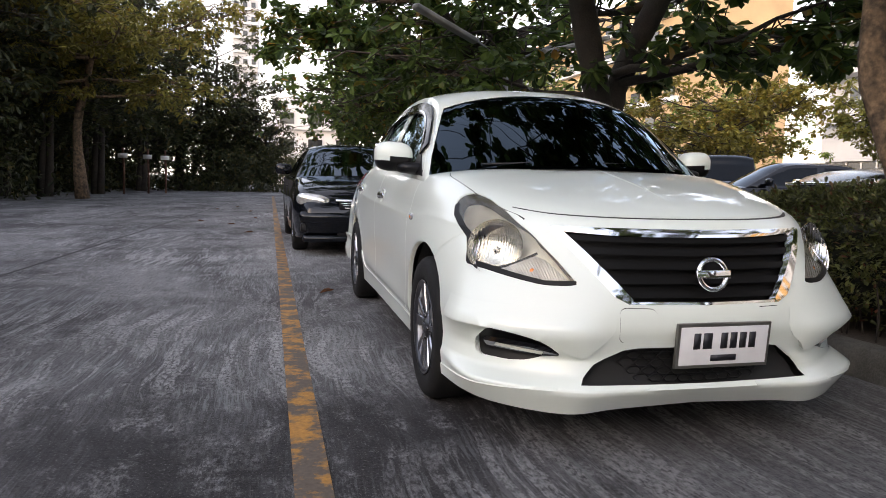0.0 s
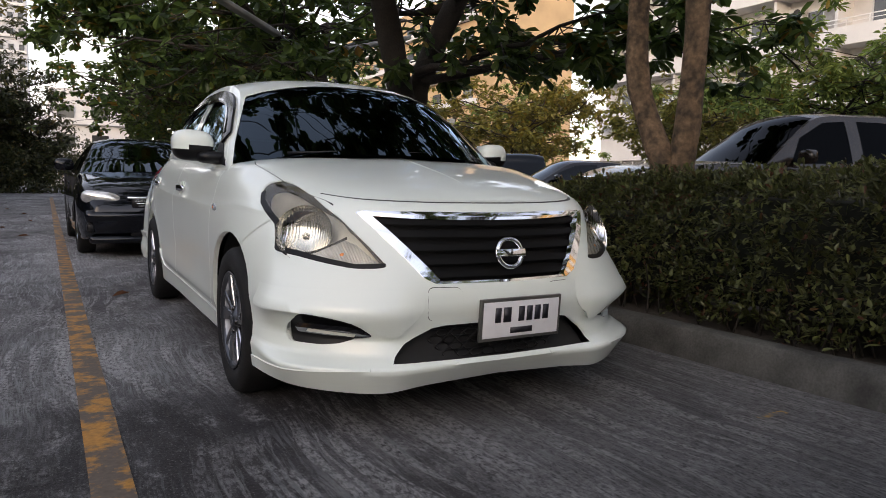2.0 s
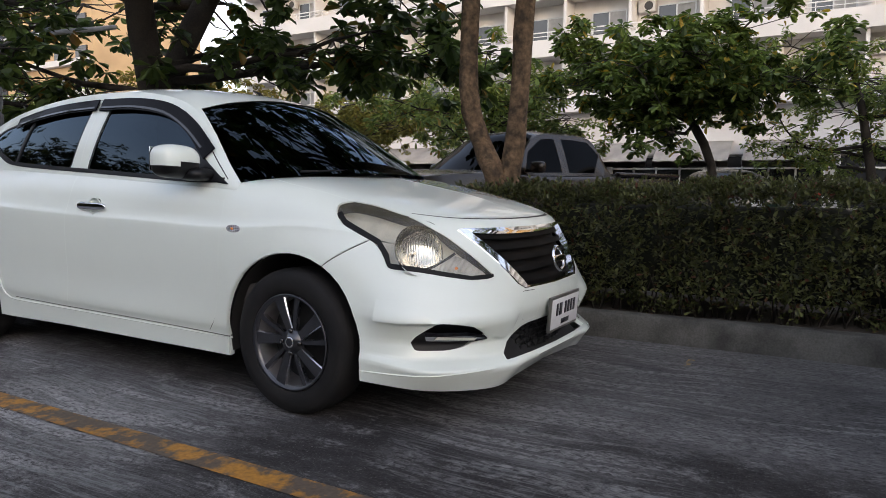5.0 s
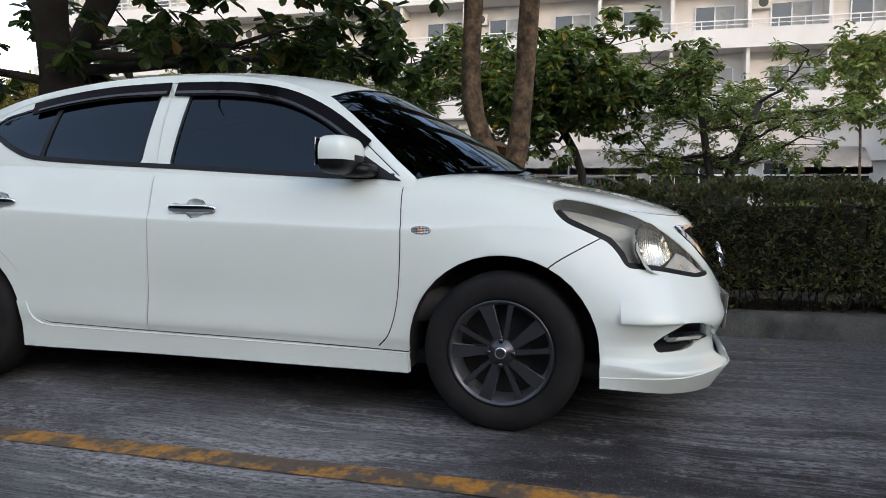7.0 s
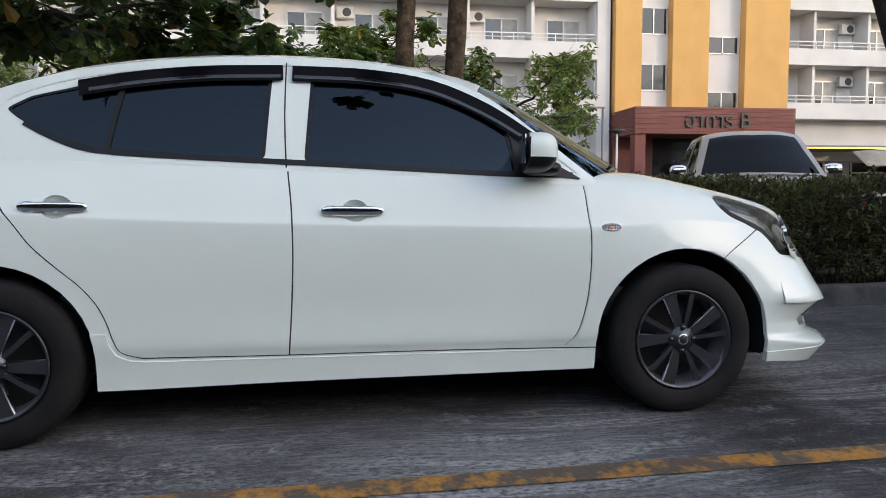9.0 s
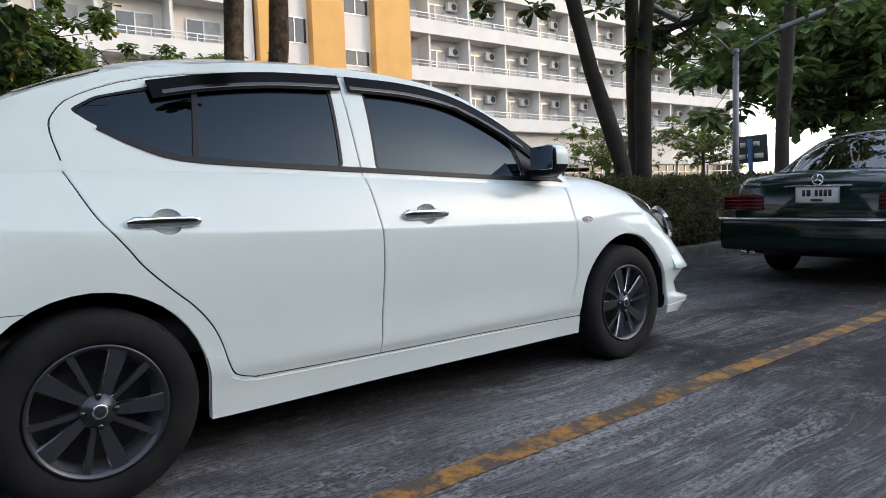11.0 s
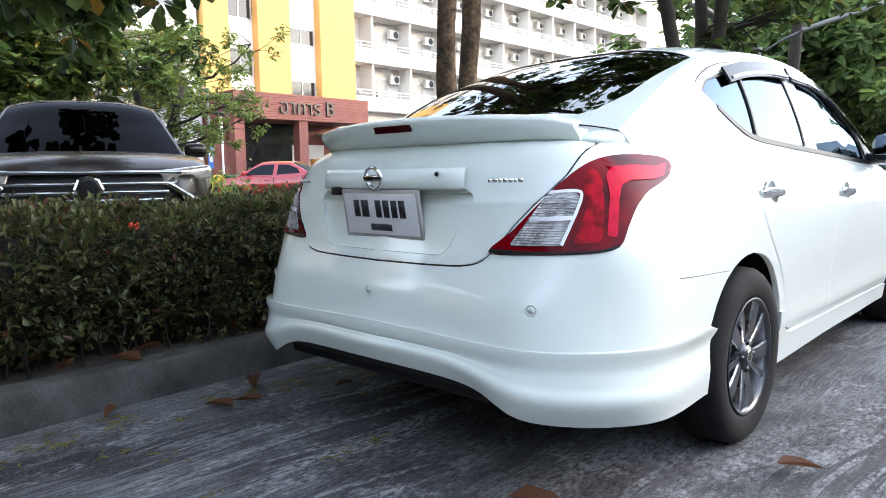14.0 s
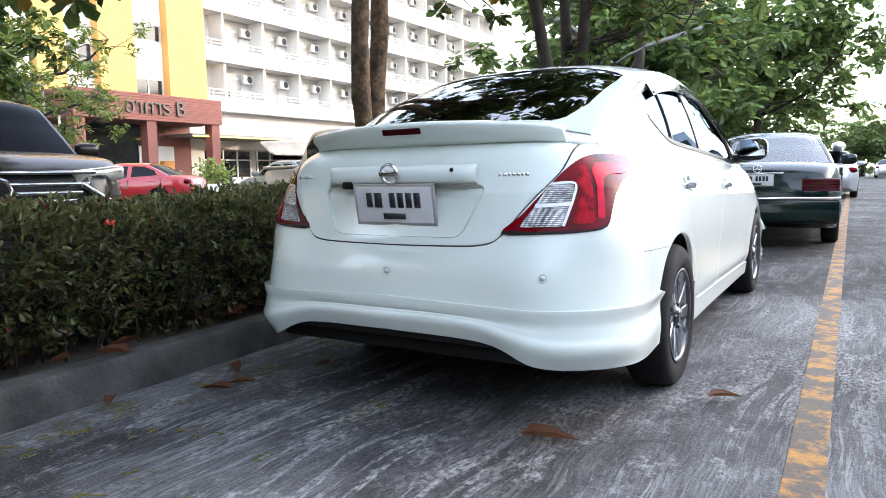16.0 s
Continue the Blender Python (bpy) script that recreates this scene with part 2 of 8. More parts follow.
def cut(bm, poly, frame_axes=SIDE, where=None, closed=True):
    """Cuts the faces of bm along a polyline that is seen along one direction."""
    U, V = frame_axes
    W = U.cross(V)
    segs = list(zip(poly, poly[1:] + (poly[:1] if closed else [])))
    box_lo = (min(p[0] for p in poly), min(p[1] for p in poly))
    box_hi = (max(p[0] for p in poly), max(p[1] for p in poly))

    def near(f, lo, hi):
        us, ws = [v.co.dot(U) for v in f.verts], [v.co.dot(V) for v in f.verts]
        return max(us) >= lo[0] and min(us) <= hi[0] and max(ws) >= lo[1] and min(ws) <= hi[1]
    pool = {f for f in bm.faces if near(f, box_lo, box_hi) and (not where or where(f))}
    for p, q in segs:
        if (p[0] - q[0]) ** 2 + (p[1] - q[1]) ** 2 < 1e-10:
            continue
        lo, hi = (min(p[0], q[0]) - 1e-4, min(p[1], q[1]) - 1e-4), (max(p[0], q[0]) + 1e-4, max(p[1], q[1]) + 1e-4)
        fs = [f for f in pool if near(f, lo, hi)]
        if not fs:
            continue
        co = U * p[0] + V * p[1]
        no = (U * (q[0] - p[0]) + V * (q[1] - p[1])).cross(W).normalized()
        geom = list({e for f in fs for e in f.edges}) + list({v for f in fs for v in f.verts}) + fs
        res = bmesh.ops.bisect_plane(bm, geom=geom, dist=1e-5, plane_co=co, plane_no=no)
        pool = {f for f in pool if f.is_valid} | {g for g in res["geom"] if isinstance(g, bmesh.types.BMFace)}


def take(bm, test):
    """A new bmesh of the faces that pass the test, which leave bm."""
    fs = [f for f in bm.faces if test(f)]
    out = bmesh.new()
    lay, lay2 = bm.verts.layers.float_vector.get("n0"), None
    if lay:
        lay2 = out.verts.layers.float_vector.new("n0")
    made = {}
    for f in fs:
        vs = []
        for v in f.verts:
            if v not in made:
                made[v] = out.verts.new(v.co)
                if lay:
                    made[v][lay2] = v[lay]
            vs.append(made[v])
        try:
            out.faces.new(vs)
        except ValueError:
            pass
    bmesh.ops.delete(bm, geom=fs, context="FACES")
    if lay:
        out.normal_update()
        for _ in range(3):
            bad = [v for v in out.verts if v[lay2].length < 0.5]
            for v in bad:
                near = [e.other_vert(v)[lay2] for e in v.link_edges if e.other_vert(v)[lay2].length > 0.5]
                if near:
                    v[lay2] = sum(near, Vector()).normalized()
        for v in out.verts:
            v[lay2] = v[lay2].normalized() if v[lay2].length > 0.5 else v.normal
    return out


def mirrored(bm, both=False):
    """bm on the other side (x to -x), or on both."""
    out = bm.copy()
    lay = out.verts.layers.float_vector.get("n0")
    if both:
        geom = out.verts[:] + out.edges[:] + out.faces[:]
        d = bmesh.ops.duplicate(out, geom=geom)["geom"]
        vs = [g for g in d if isinstance(g, bmesh.types.BMVert)]
        fs = [g for g in d if isinstance(g, bmesh.types.BMFace)]
    else:
        vs, fs = out.verts[:], out.faces[:]
    for v in vs:
        v.co.x = -v.co.x
        if lay:
            v[lay] = Vector((-v[lay].x, v[lay].y, v[lay].z))
    bmesh.ops.reverse_faces(out, faces=fs)
    if both:
        bmesh.ops.remove_doubles(out, verts=out.verts, dist=2e-4)
    return out


def note_normals(bm):
    bm.normal_update()
    lay = bm.verts.layers.float_vector.get("n0") or bm.verts.layers.float_vector.new("n0")
    for v in bm.verts:
        v[lay] = v.normal
        if abs(v.co.x) < 1e-4:               # no kink along the middle
            v[lay] = Vector((0, v.normal.y, v.normal.z)).normalized()


def thicken(bm, depth, upturn=0.0):
    """Gives a sheet depth towards its inside, with a turned-in rim; upturn rounds the rim towards the sky."""
    lay = bm.verts.layers.float_vector.get("n0")
    edges = [e for e in bm.edges if len(e.link_faces) == 1]
    made = {}
    bm.normal_update()
    inward = {v: -(v[lay] if lay and v[lay].length > 0.1 else v.normal) for e in edges for v in e.verts}
    for e in edges:
        f = e.link_faces[0]
        a, b = e.verts
        for loop in f.loops:
            if loop.edge == e:
                a, b = loop.vert, loop.link_loop_next.vert
        for v in (a, b):
            if v not in made:
                made[v] = bm.verts.new(v.co + inward[v] * depth)
                if lay:
                    made[v][lay] = v[lay] + Vector((0, 0, upturn)) if v.co.z > .44 else v[lay]
        try:
            bm.faces.new((b, a, made[a], made[b]))
        except ValueError:
            pass
    return bm


def crisp(bm, depth):
    """As thicken, with a rim whose own facing shows as a sharp step."""
    lay = bm.verts.layers.float_vector.get("n0")
    edges = [e for e in bm.edges if len(e.link_faces) == 1]
    todo = []
    for e in edges:
        for loop in e.link_faces[0].loops:
            if loop.edge == e:
                a, b = loop.vert, loop.link_loop_next.vert
        todo.append((b.co.copy(), a.co.copy(), a.co - a[lay] * depth, b.co - b[lay] * depth))
    for q in todo:
        n = (q[1] - q[0]).cross(q[2] - q[1])
        if n.length < 1e-9:
            continue
        vs = [bm.verts.new(p) for p in q]
        for v in vs:
            v[lay] = n.normalized()
        bm.faces.new(vs)
    return bm


def push(bm, d):
    """Moves a sheet along its normals."""
    lay = bm.verts.layers.float_vector.get("n0")
    bm.normal_update()
    for v in bm.verts:
        v.co += (v[lay] if lay else v.normal) * d
    return bm



def bars(widths, height, gap_w=0.012, depth=0.0015):
    """A row of plain raised bars, centred, in the x-z plane and facing -y."""
    bm = bmesh.new()
    total = sum(widths) + gap_w * (len(widths) - 1)
    x = -total / 2
    for i, w in enumerate(widths):
        if len(widths) == 7 and i == 2 and w == .012:     # the space between the two groups
            x += w + gap_w
            continue
        box(bm, (x, -depth, -height / 2), (x + w, 0, height / 2))
        x += w + gap_w
    return bm


# ---- ground, line, kerb ----
def ground_mat():
    """Broom-finished concrete gone dark, with pale scuffs that run along the lane."""
    m = bpy.data.materials.new("dark_concrete")
    m.use_nodes = True
    n, l = m.node_tree.nodes, m.node_tree.links
    b = n["Principled BSDF"]
    tc = n.new("ShaderNodeTexCoord")

    def noise_node(scale, detail, stretch=(1, 1, 1), warp=None, rot=0.0, rough=0.6):
        mp, nz = n.new("ShaderNodeMapping"), n.new("ShaderNodeTexNoise")
        mp.inputs["Scale"].default_value, mp.inputs["Rotation"].default_value = stretch, (0, 0, rot)
        nz.inputs["Scale"].default_value, nz.inputs["Detail"].default_value, nz.inputs["Roughness"].default_value = scale, detail, rough
        src = tc.outputs["Object"]
        if warp:
            ad = n.new("ShaderNodeVectorMath")
            ad.operation = "MULTIPLY_ADD"
            wz = n.new("ShaderNodeTexNoise")
            wz.inputs["Scale"].default_value = warp[0]
            l.new(tc.outputs["Object"], wz.inputs["Vector"])
            l.new(wz.outputs["Color"], ad.inputs[0])
            ad.inputs[1].default_value = (warp[1],) * 3
            l.new(tc.outputs["Object"], ad.inputs[2])
            src = ad.outputs[0]
        l.new(src, mp.inputs["Vector"]), l.new(mp.outputs[0], nz.inputs["Vector"])
        return nz.outputs[0]

    def ramp(sock, lo, hi, c0=(0, 0, 0), c1=(1, 1, 1)):
        r = n.new("ShaderNodeValToRGB")
        r.color_ramp.elements[0].position, r.color_ramp.elements[1].position = lo, hi
        r.color_ramp.elements[0].color, r.color_ramp.elements[1].color = (*c0, 1), (*c1, 1)
        l.new(sock, r.inputs[0])
        return r.outputs[0]

    def mixed(kind, fac, a, c):
        x = n.new("ShaderNodeMixRGB")
        x.blend_type = kind
        for i, v in enumerate((fac, a, c)):
            if isinstance(v, float):
                x.inputs[i].default_value = v
            elif isinstance(v, tuple):
                x.inputs[i].default_value = (*v, 1)
            else:
                l.new(v, x.inputs[i])
        return x.outputs[0]
    base = ramp(noise_node(0.9, 8), 0.3, 0.72, (0.024, 0.022, 0.0225), (0.062, 0.058, 0.059))
    grain = ramp(noise_node(95, 5, rough=0.8), 0.42, 0.60)
    lines = ramp(noise_node(1.0, 5, (80, 2.6, 1), (1.0, 0.14), 0.04, 0.74), 0.45, 0.60)
    soft = ramp(noise_node(0.8, 9, (1.2, .7, 1), (0.6, 0.5), 0.1, 0.66), 0.43, 0.64)
    patch = ramp(noise_node(0.55, 10, (1.5, .8, 1), (0.6, 0.5), 0.1, 0.74), 0.48, 0.60)
    grit = ramp(noise_node(38, 6, (1.6, .7, 1), None, 0.05, 0.75), 0.42, 0.60)
    blotch = ramp(noise_node(4.5, 9, (1.3, .8, 1), None, 0.0, 0.78), 0.53, 0.62)
    speck = ramp(noise_node(110, 3, rough=0.6), 0.60, 0.66)
    broom = ramp(noise_node(1.0, 5, (48, 2.4, 1), (1.0, 0.2), 0.04, 0.80), 0.51, 0.58)
    both_of = lambda p, q, k: mixed("MULTIPLY", 1.0, mixed("MULTIPLY", 1.0, p, q), (k, k, k))
    c1 = mixed("MULTIPLY", 0.9, base, ramp(noise_node(70, 6, rough=0.85), 0.36, 0.64, (0.4, 0.4, 0.4), (1.7, 1.7, 1.7)))
    c1 = mixed("MIX", both_of(soft, lines, 0.85), c1, (0.185, 0.186, 0.190))
    c1 = mixed("MIX", both_of(soft, grain, 0.6), c1, (0.24, 0.239, 0.24))
    c1 = mixed("MIX", both_of(patch, grit, 0.85), c1, (0.30, 0.298, 0.296))
    c1 = mixed("MIX", both_of(blotch, grit, 0.8), c1, (0.40, 0.398, 0.395))
    c1 = mixed("MIX", both_of(broom, ramp(noise_node(0.7, 6), 0.45, 0.56), 0.65), c1, (0.27, 0.285, 0.285))
    grooves = mixed("MULTIPLY", 1.0, ramp(noise_node(1.0, 3, (17, 1.0, 1), (0.55, 0.6), 0.03, 0.6), 0.525, 0.555), ramp(noise_node(0.45, 4), 0.47, 0.57))
    c1 = mixed("MIX", both_of(grooves, grit, 0.9), c1, (0.40, 0.398, 0.395))
    c1 = mixed("MIX", mixed("MULTIPLY", 1.0, speck, (0.55, 0.55, 0.55)), c1, (0.30, 0.298, 0.29))
    dark = ramp(noise_node(0.33, 5), 0.56, 0.72)
    c1 = mixed("MULTIPLY", dark, c1, (0.55, 0.54, 0.53))
    # shade and slab tone painted in together: darker before the car, paler behind
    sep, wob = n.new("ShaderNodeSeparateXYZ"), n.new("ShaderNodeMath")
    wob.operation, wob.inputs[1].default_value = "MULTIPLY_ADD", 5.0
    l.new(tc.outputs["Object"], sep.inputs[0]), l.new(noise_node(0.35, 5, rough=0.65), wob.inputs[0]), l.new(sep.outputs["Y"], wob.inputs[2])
    slab_shade = n.new("ShaderNodeMapRange")
    slab_shade.inputs["From Min"].default_value, slab_shade.inputs["From Max"].default_value = 1.0, 7.5
    slab_shade.inputs["To Min"].default_value, slab_shade.inputs["To Max"].default_value = 0.52, 1.25
    l.new(wob.outputs[0], slab_shade.inputs["Value"])
    c1 = mixed("MULTIPLY", 1.0, c1, slab_shade.outputs[0])
    lane_shade = n.new("ShaderNodeMapRange")          # thicket shade painted into the driven lane, darker than the parking strip
    lane_shade.inputs["From Min"].default_value, lane_shade.inputs["From Max"].default_value = -3.6, -1.5
    lane_shade.inputs["To Min"].default_value, lane_shade.inputs["To Max"].default_value = 0.72, 1.0
    l.new(sep.outputs["X"], lane_shade.inputs["Value"])
    c1 = mixed("MULTIPLY", 1.0, c1, lane_shade.outputs[0])
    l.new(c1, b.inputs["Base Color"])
    b.inputs["Specular IOR Level"].default_value = 0.25
    l.new(ramp(noise_node(2.6, 7, (1.2, .8, 1), None, 0.0, 0.7), 0.35, 0.66, (0.72, 0.72, 0.72), (0.90, 0.90, 0.90)), b.inputs["Roughness"])
    hgt = mixed("ADD", 0.6, noise_node(70, 5), broom)
    bp = n.new("ShaderNodeBump")
    bp.inputs["Strength"].default_value, bp.inputs["Distance"].default_value = 0.6, 0.006
    l.new(hgt, bp.inputs["Height"]), l.new(bp.outputs[0], b.inputs["Normal"])
    return m


def worn_paint(name, paint, under, lo=0.46, hi=0.56, scale=5.0):
    m = bpy.data.materials.new(name)
    m.use_nodes = True
    n, l = m.node_tree.nodes, m.node_tree.links
    b = n["Principled BSDF"]
    tc, nz, f = n.new("ShaderNodeTexCoord"), n.new("ShaderNodeTexNoise"), n.new("ShaderNodeTexNoise")
    r, mx, ov = n.new("ShaderNodeValToRGB"), n.new("ShaderNodeMixRGB"), n.new("ShaderNodeMixRGB")
    nz.inputs["Scale"].default_value, nz.inputs["Detail"].default_value, nz.inputs["Roughness"].default_value = scale, 9, 0.68
    f.inputs["Scale"].default_value = 60
    r.color_ramp.elements[0].position, r.color_ramp.elements[1].position = lo, hi
    mx.inputs[1].default_value, mx.inputs[2].default_value = (*under, 1), (*paint, 1)
    ov.blend_type, ov.inputs[0].default_value = "OVERLAY", 0.5
    for a, c in ((tc.outputs["Object"], nz.inputs["Vector"]), (tc.outputs["Object"], f.inputs["Vector"]), (nz.outputs[0], r.inputs[0]), (r.outputs[0], mx.inputs[0]),
                 (mx.outputs[0], ov.inputs[1]), (f.outputs[0], ov.inputs[2]), (ov.outputs[0], b.inputs["Base Color"])):
        l.new(a, c)
    b.inputs["Roughness"].default_value = 0.7
    return m


GROUND = ground_mat()
YELLOW = worn_paint("worn_yellow_paint", (0.36, 0.165, 0.025), (0.085, 0.064, 0.046), 0.47, 0.57, 7.0)
CONCRETE = mat("kerb_concrete", (0.082, 0.082, 0.074), 0.9, var=0.6, var_scale=5, grain=0.5, grain_scale=90, bump=0.4, rand=0.12)
SOIL = mat("soil", (0.045, 0.034, 0.025), 0.95, var=0.4, grain=0.5, bump=0.6, grain_scale=60)


def rise(y):
    """The lane is level."""
    return 0.0


def sheet(name, x_edges, ys, z=0.0, material=None, lift_by=0.0):
    bm = bmesh.new()
    grid_faces(bm, [[(x(y) if callable(x) else x, y, rise(y) + z + lift_by) for x in x_edges] for y in ys])
    bmesh.ops.recalc_face_normals(bm, faces=bm.faces)
    for f in bm.faces:
        if f.normal.z < 0:
            f.normal_flip()
    return part(name, bm, material)


YS = [-900, -300, -100, -50, -30, -20] + [-12 + i for i in range(12)] + [i * 0.25 for i in range(33)] + [9, 10, 12, 15, 20, 30, 50, 100, 300, 900]
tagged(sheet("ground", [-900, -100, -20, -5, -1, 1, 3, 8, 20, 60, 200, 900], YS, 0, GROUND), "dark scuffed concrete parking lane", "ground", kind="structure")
line_x = lambda y: -1.355 - 0.0105 * (y - 0.5)
tagged(sheet("lane_line", [lambda y: line_x(y) - 0.058, lambda y: line_x(y) + 0.058], [-60, -30, -12, -6, -3] + [i * 0.5 for i in range(15)] + [8, 10, 15, 20, 32], 0, YELLOW, 0.004),
       "worn orange-yellow painted lane line on concrete", "line", kind="structure")
tagged(sheet("paint_mark", [0.93, 1.10], [-1.27, -1.235], 0, worn_paint("faint_paint", (0.35, 0.2, 0.03), (0.10, 0.095, 0.09), 0.5, 0.6, 20), 0.004), "faint yellow paint mark on concrete", "paint mark", kind="structure")
JOINT = mat("joint_sealant", (0.03, 0.028, 0.027), 0.9, var=0.3)
PALE = worn_paint("pale_joint", (0.17, 0.165, 0.16), (0.05, 0.048, 0.046), 0.45, 0.6, 7)
for nm, xs, ys in (("expansion_joint", [lambda y: -4.07 + 0.043 * y, lambda y: -4.03 + 0.043 * y], [-10, -5, 0, 5, 10, 20, 34]),
                   ("expansion_joint", [-14, -9, -4, -1.5, 1.1], [12.6, 12.66]), ("expansion_joint", [-14, -9, -4, -1.5, 1.1], [20.6, 20.68]),
                   ("expansion_joint", [-14, -9, -4, -1.5, 1.3], [-3.64, -3.61])):
    tagged(sheet(nm, xs, ys, 0, PALE if ys[0] > 12 else JOINT, 0.003), "dark filled joint between concrete slabs", "joint", kind="structure")

kerb_x = lambda y: 1.40 - 0.040 * y
kerb = tagged(empty("kerb"), "grey concrete kerb along the planted strip", "kerb", kind="structure")
kb = bmesh.new()
k_prof = [(0.0, -0.15), (0.004, 0.10), (0.010, 0.148), (0.018, 0.160), (0.032, 0.166), (0.110, 0.168), (0.126, 0.163), (0.134, 0.150), (0.136, -0.10)]
k_rng = random.Random(8)
k_rows = []
for i in range(-90, 81):
    y = i * 0.2
    j = [k_rng.uniform(-.0025, .0025) for _ in k_prof]
    k_rows.append([(kerb_x(y) + px + q * (pz > 0), y, pz + q) for (px, pz), q in zip(k_prof, j)])
grid_faces(kb, k_rows)
bmesh.ops.recalc_face_normals(kb, faces=kb.faces)
part("kerb_run", kb, CONCRETE, kerb)
soil = bmesh.new()
grid_faces(soil, [[(kerb_x(y) + 0.12 + dx, y, 0.135 + 0.02 * math.sin(3 * y + 5 * dx)) for dx in (0, 0.3, 0.8, 1.3)] for y in (i * 0.5 for i in range(-60, 60))])
bmesh.ops.recalc_face_normals(soil, faces=soil.faces)
tagged(part("soil_bed", soil, SOIL), "dark bare soil under the hedge", "soil", kind="structure")


# ---- leaves ----
def leaf_mesh(name, pts, dirs, ups, sizes, aspect, material, fold=0.25, parent=None, curl=0.0):
    """Many folded leaves in one mesh: each starts at a point and runs along its direction."""
    P, D, U, S = (np.asarray(a, float) for a in (pts, dirs, ups, sizes))
    D /= np.linalg.norm(D, axis=1)[:, None] + 1e-9
    R = np.cross(D, U)
    R /= np.linalg.norm(R, axis=1)[:, None] + 1e-9
    N = np.cross(R, D)
    S = S[:, None]
    w = S * aspect / 2
    v = np.stack([P, P + D * S * .45 - R * w * .8 + N * w * fold, P + D * S * .8 - R * w + N * w * fold - N * S * curl * .4, P + D * S - N * S * curl, P + D * S * .8 + R * w + N * w * fold - N * S * curl * .4,
                  P + D * S * .45 + R * w * .8 + N * w * fold], 1).reshape(-1, 3)
    n = len(P)
    base = np.arange(n)[:, None] * 6
    faces = np.concatenate([base + np.array([[0, 1, 2, 3]]), base + np.array([[0, 3, 4, 5]])], 1).reshape(-1, 4)
    me = bpy.data.meshes.new(name)
    me.from_pydata(v.tolist(), [], faces.tolist())
    me.materials.append(material)
    ob = new(name, me)
    if parent:
        ob.parent = parent
    return ob


rng = np.random.default_rng(5)


def unit(n):
    v = rng.normal(size=(n, 3))
    return v / np.linalg.norm(v, axis=1)[:, None]


HEDGE_LEAF = leaf_mat("hedge_leaf", (0.024, 0.029, 0.011), (0.122, 0.138, 0.042), (0.10, 0.035, 0.02))
BIG_LEAF = leaf_mat("almond_leaf", (0.024, 0.050, 0.014), (0.125, 0.19, 0.042), (0.22, 0.13, 0.02))
BROAD_LEAF = leaf_mat("broad_lot_leaf", (0.030, 0.058, 0.014), (0.17, 0.245, 0.05), (0.36, 0.26, 0.03))
LOT_LEAF = leaf_mat("lot_tree_leaf", (0.08, 0.135, 0.034), (0.29, 0.37, 0.09), (0.26, 0.19, 0.03))
DRY_TREE_LEAF = leaf_mat("feathery_leaf", (0.11, 0.12, 0.03), (0.33, 0.31, 0.07), (0.20, 0.13, 0.03))
YELLOW_LEAF = leaf_mat("yellowish_feathery_leaf", (0.10, 0.095, 0.022), (0.30, 0.26, 0.05), (0.28, 0.17, 0.03))
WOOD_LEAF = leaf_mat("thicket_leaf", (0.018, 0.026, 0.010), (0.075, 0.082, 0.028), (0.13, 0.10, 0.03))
FAR_LEAF = leaf_mat("bright_tree_leaf", (0.055, 0.10, 0.032), (0.20, 0.29, 0.085), (0.16, 0.17, 0.04))
BARK = mat("bark", (0.165, 0.108, 0.064), 0.95, var=0.5, var_scale=11, grain=0.9, grain_scale=34, bump=1.0, second=(0.045, 0.031, 0.020))
BARK_DARK = mat("dark_bark", (0.045, 0.036, 0.028), 0.92, var=0.4, var_scale=5, grain=0.6, grain_scale=50, bump=0.9)
TWIG = mat("twig", (0.028, 0.021, 0.016), 0.9, var=0.3)


def hedge_top(y):
    """The clipped top falls towards the rear of the car."""
    return 0.94 - 0.19 * np.clip((np.asarray(y, float) + 0.3) / 2.8, 0, 1)


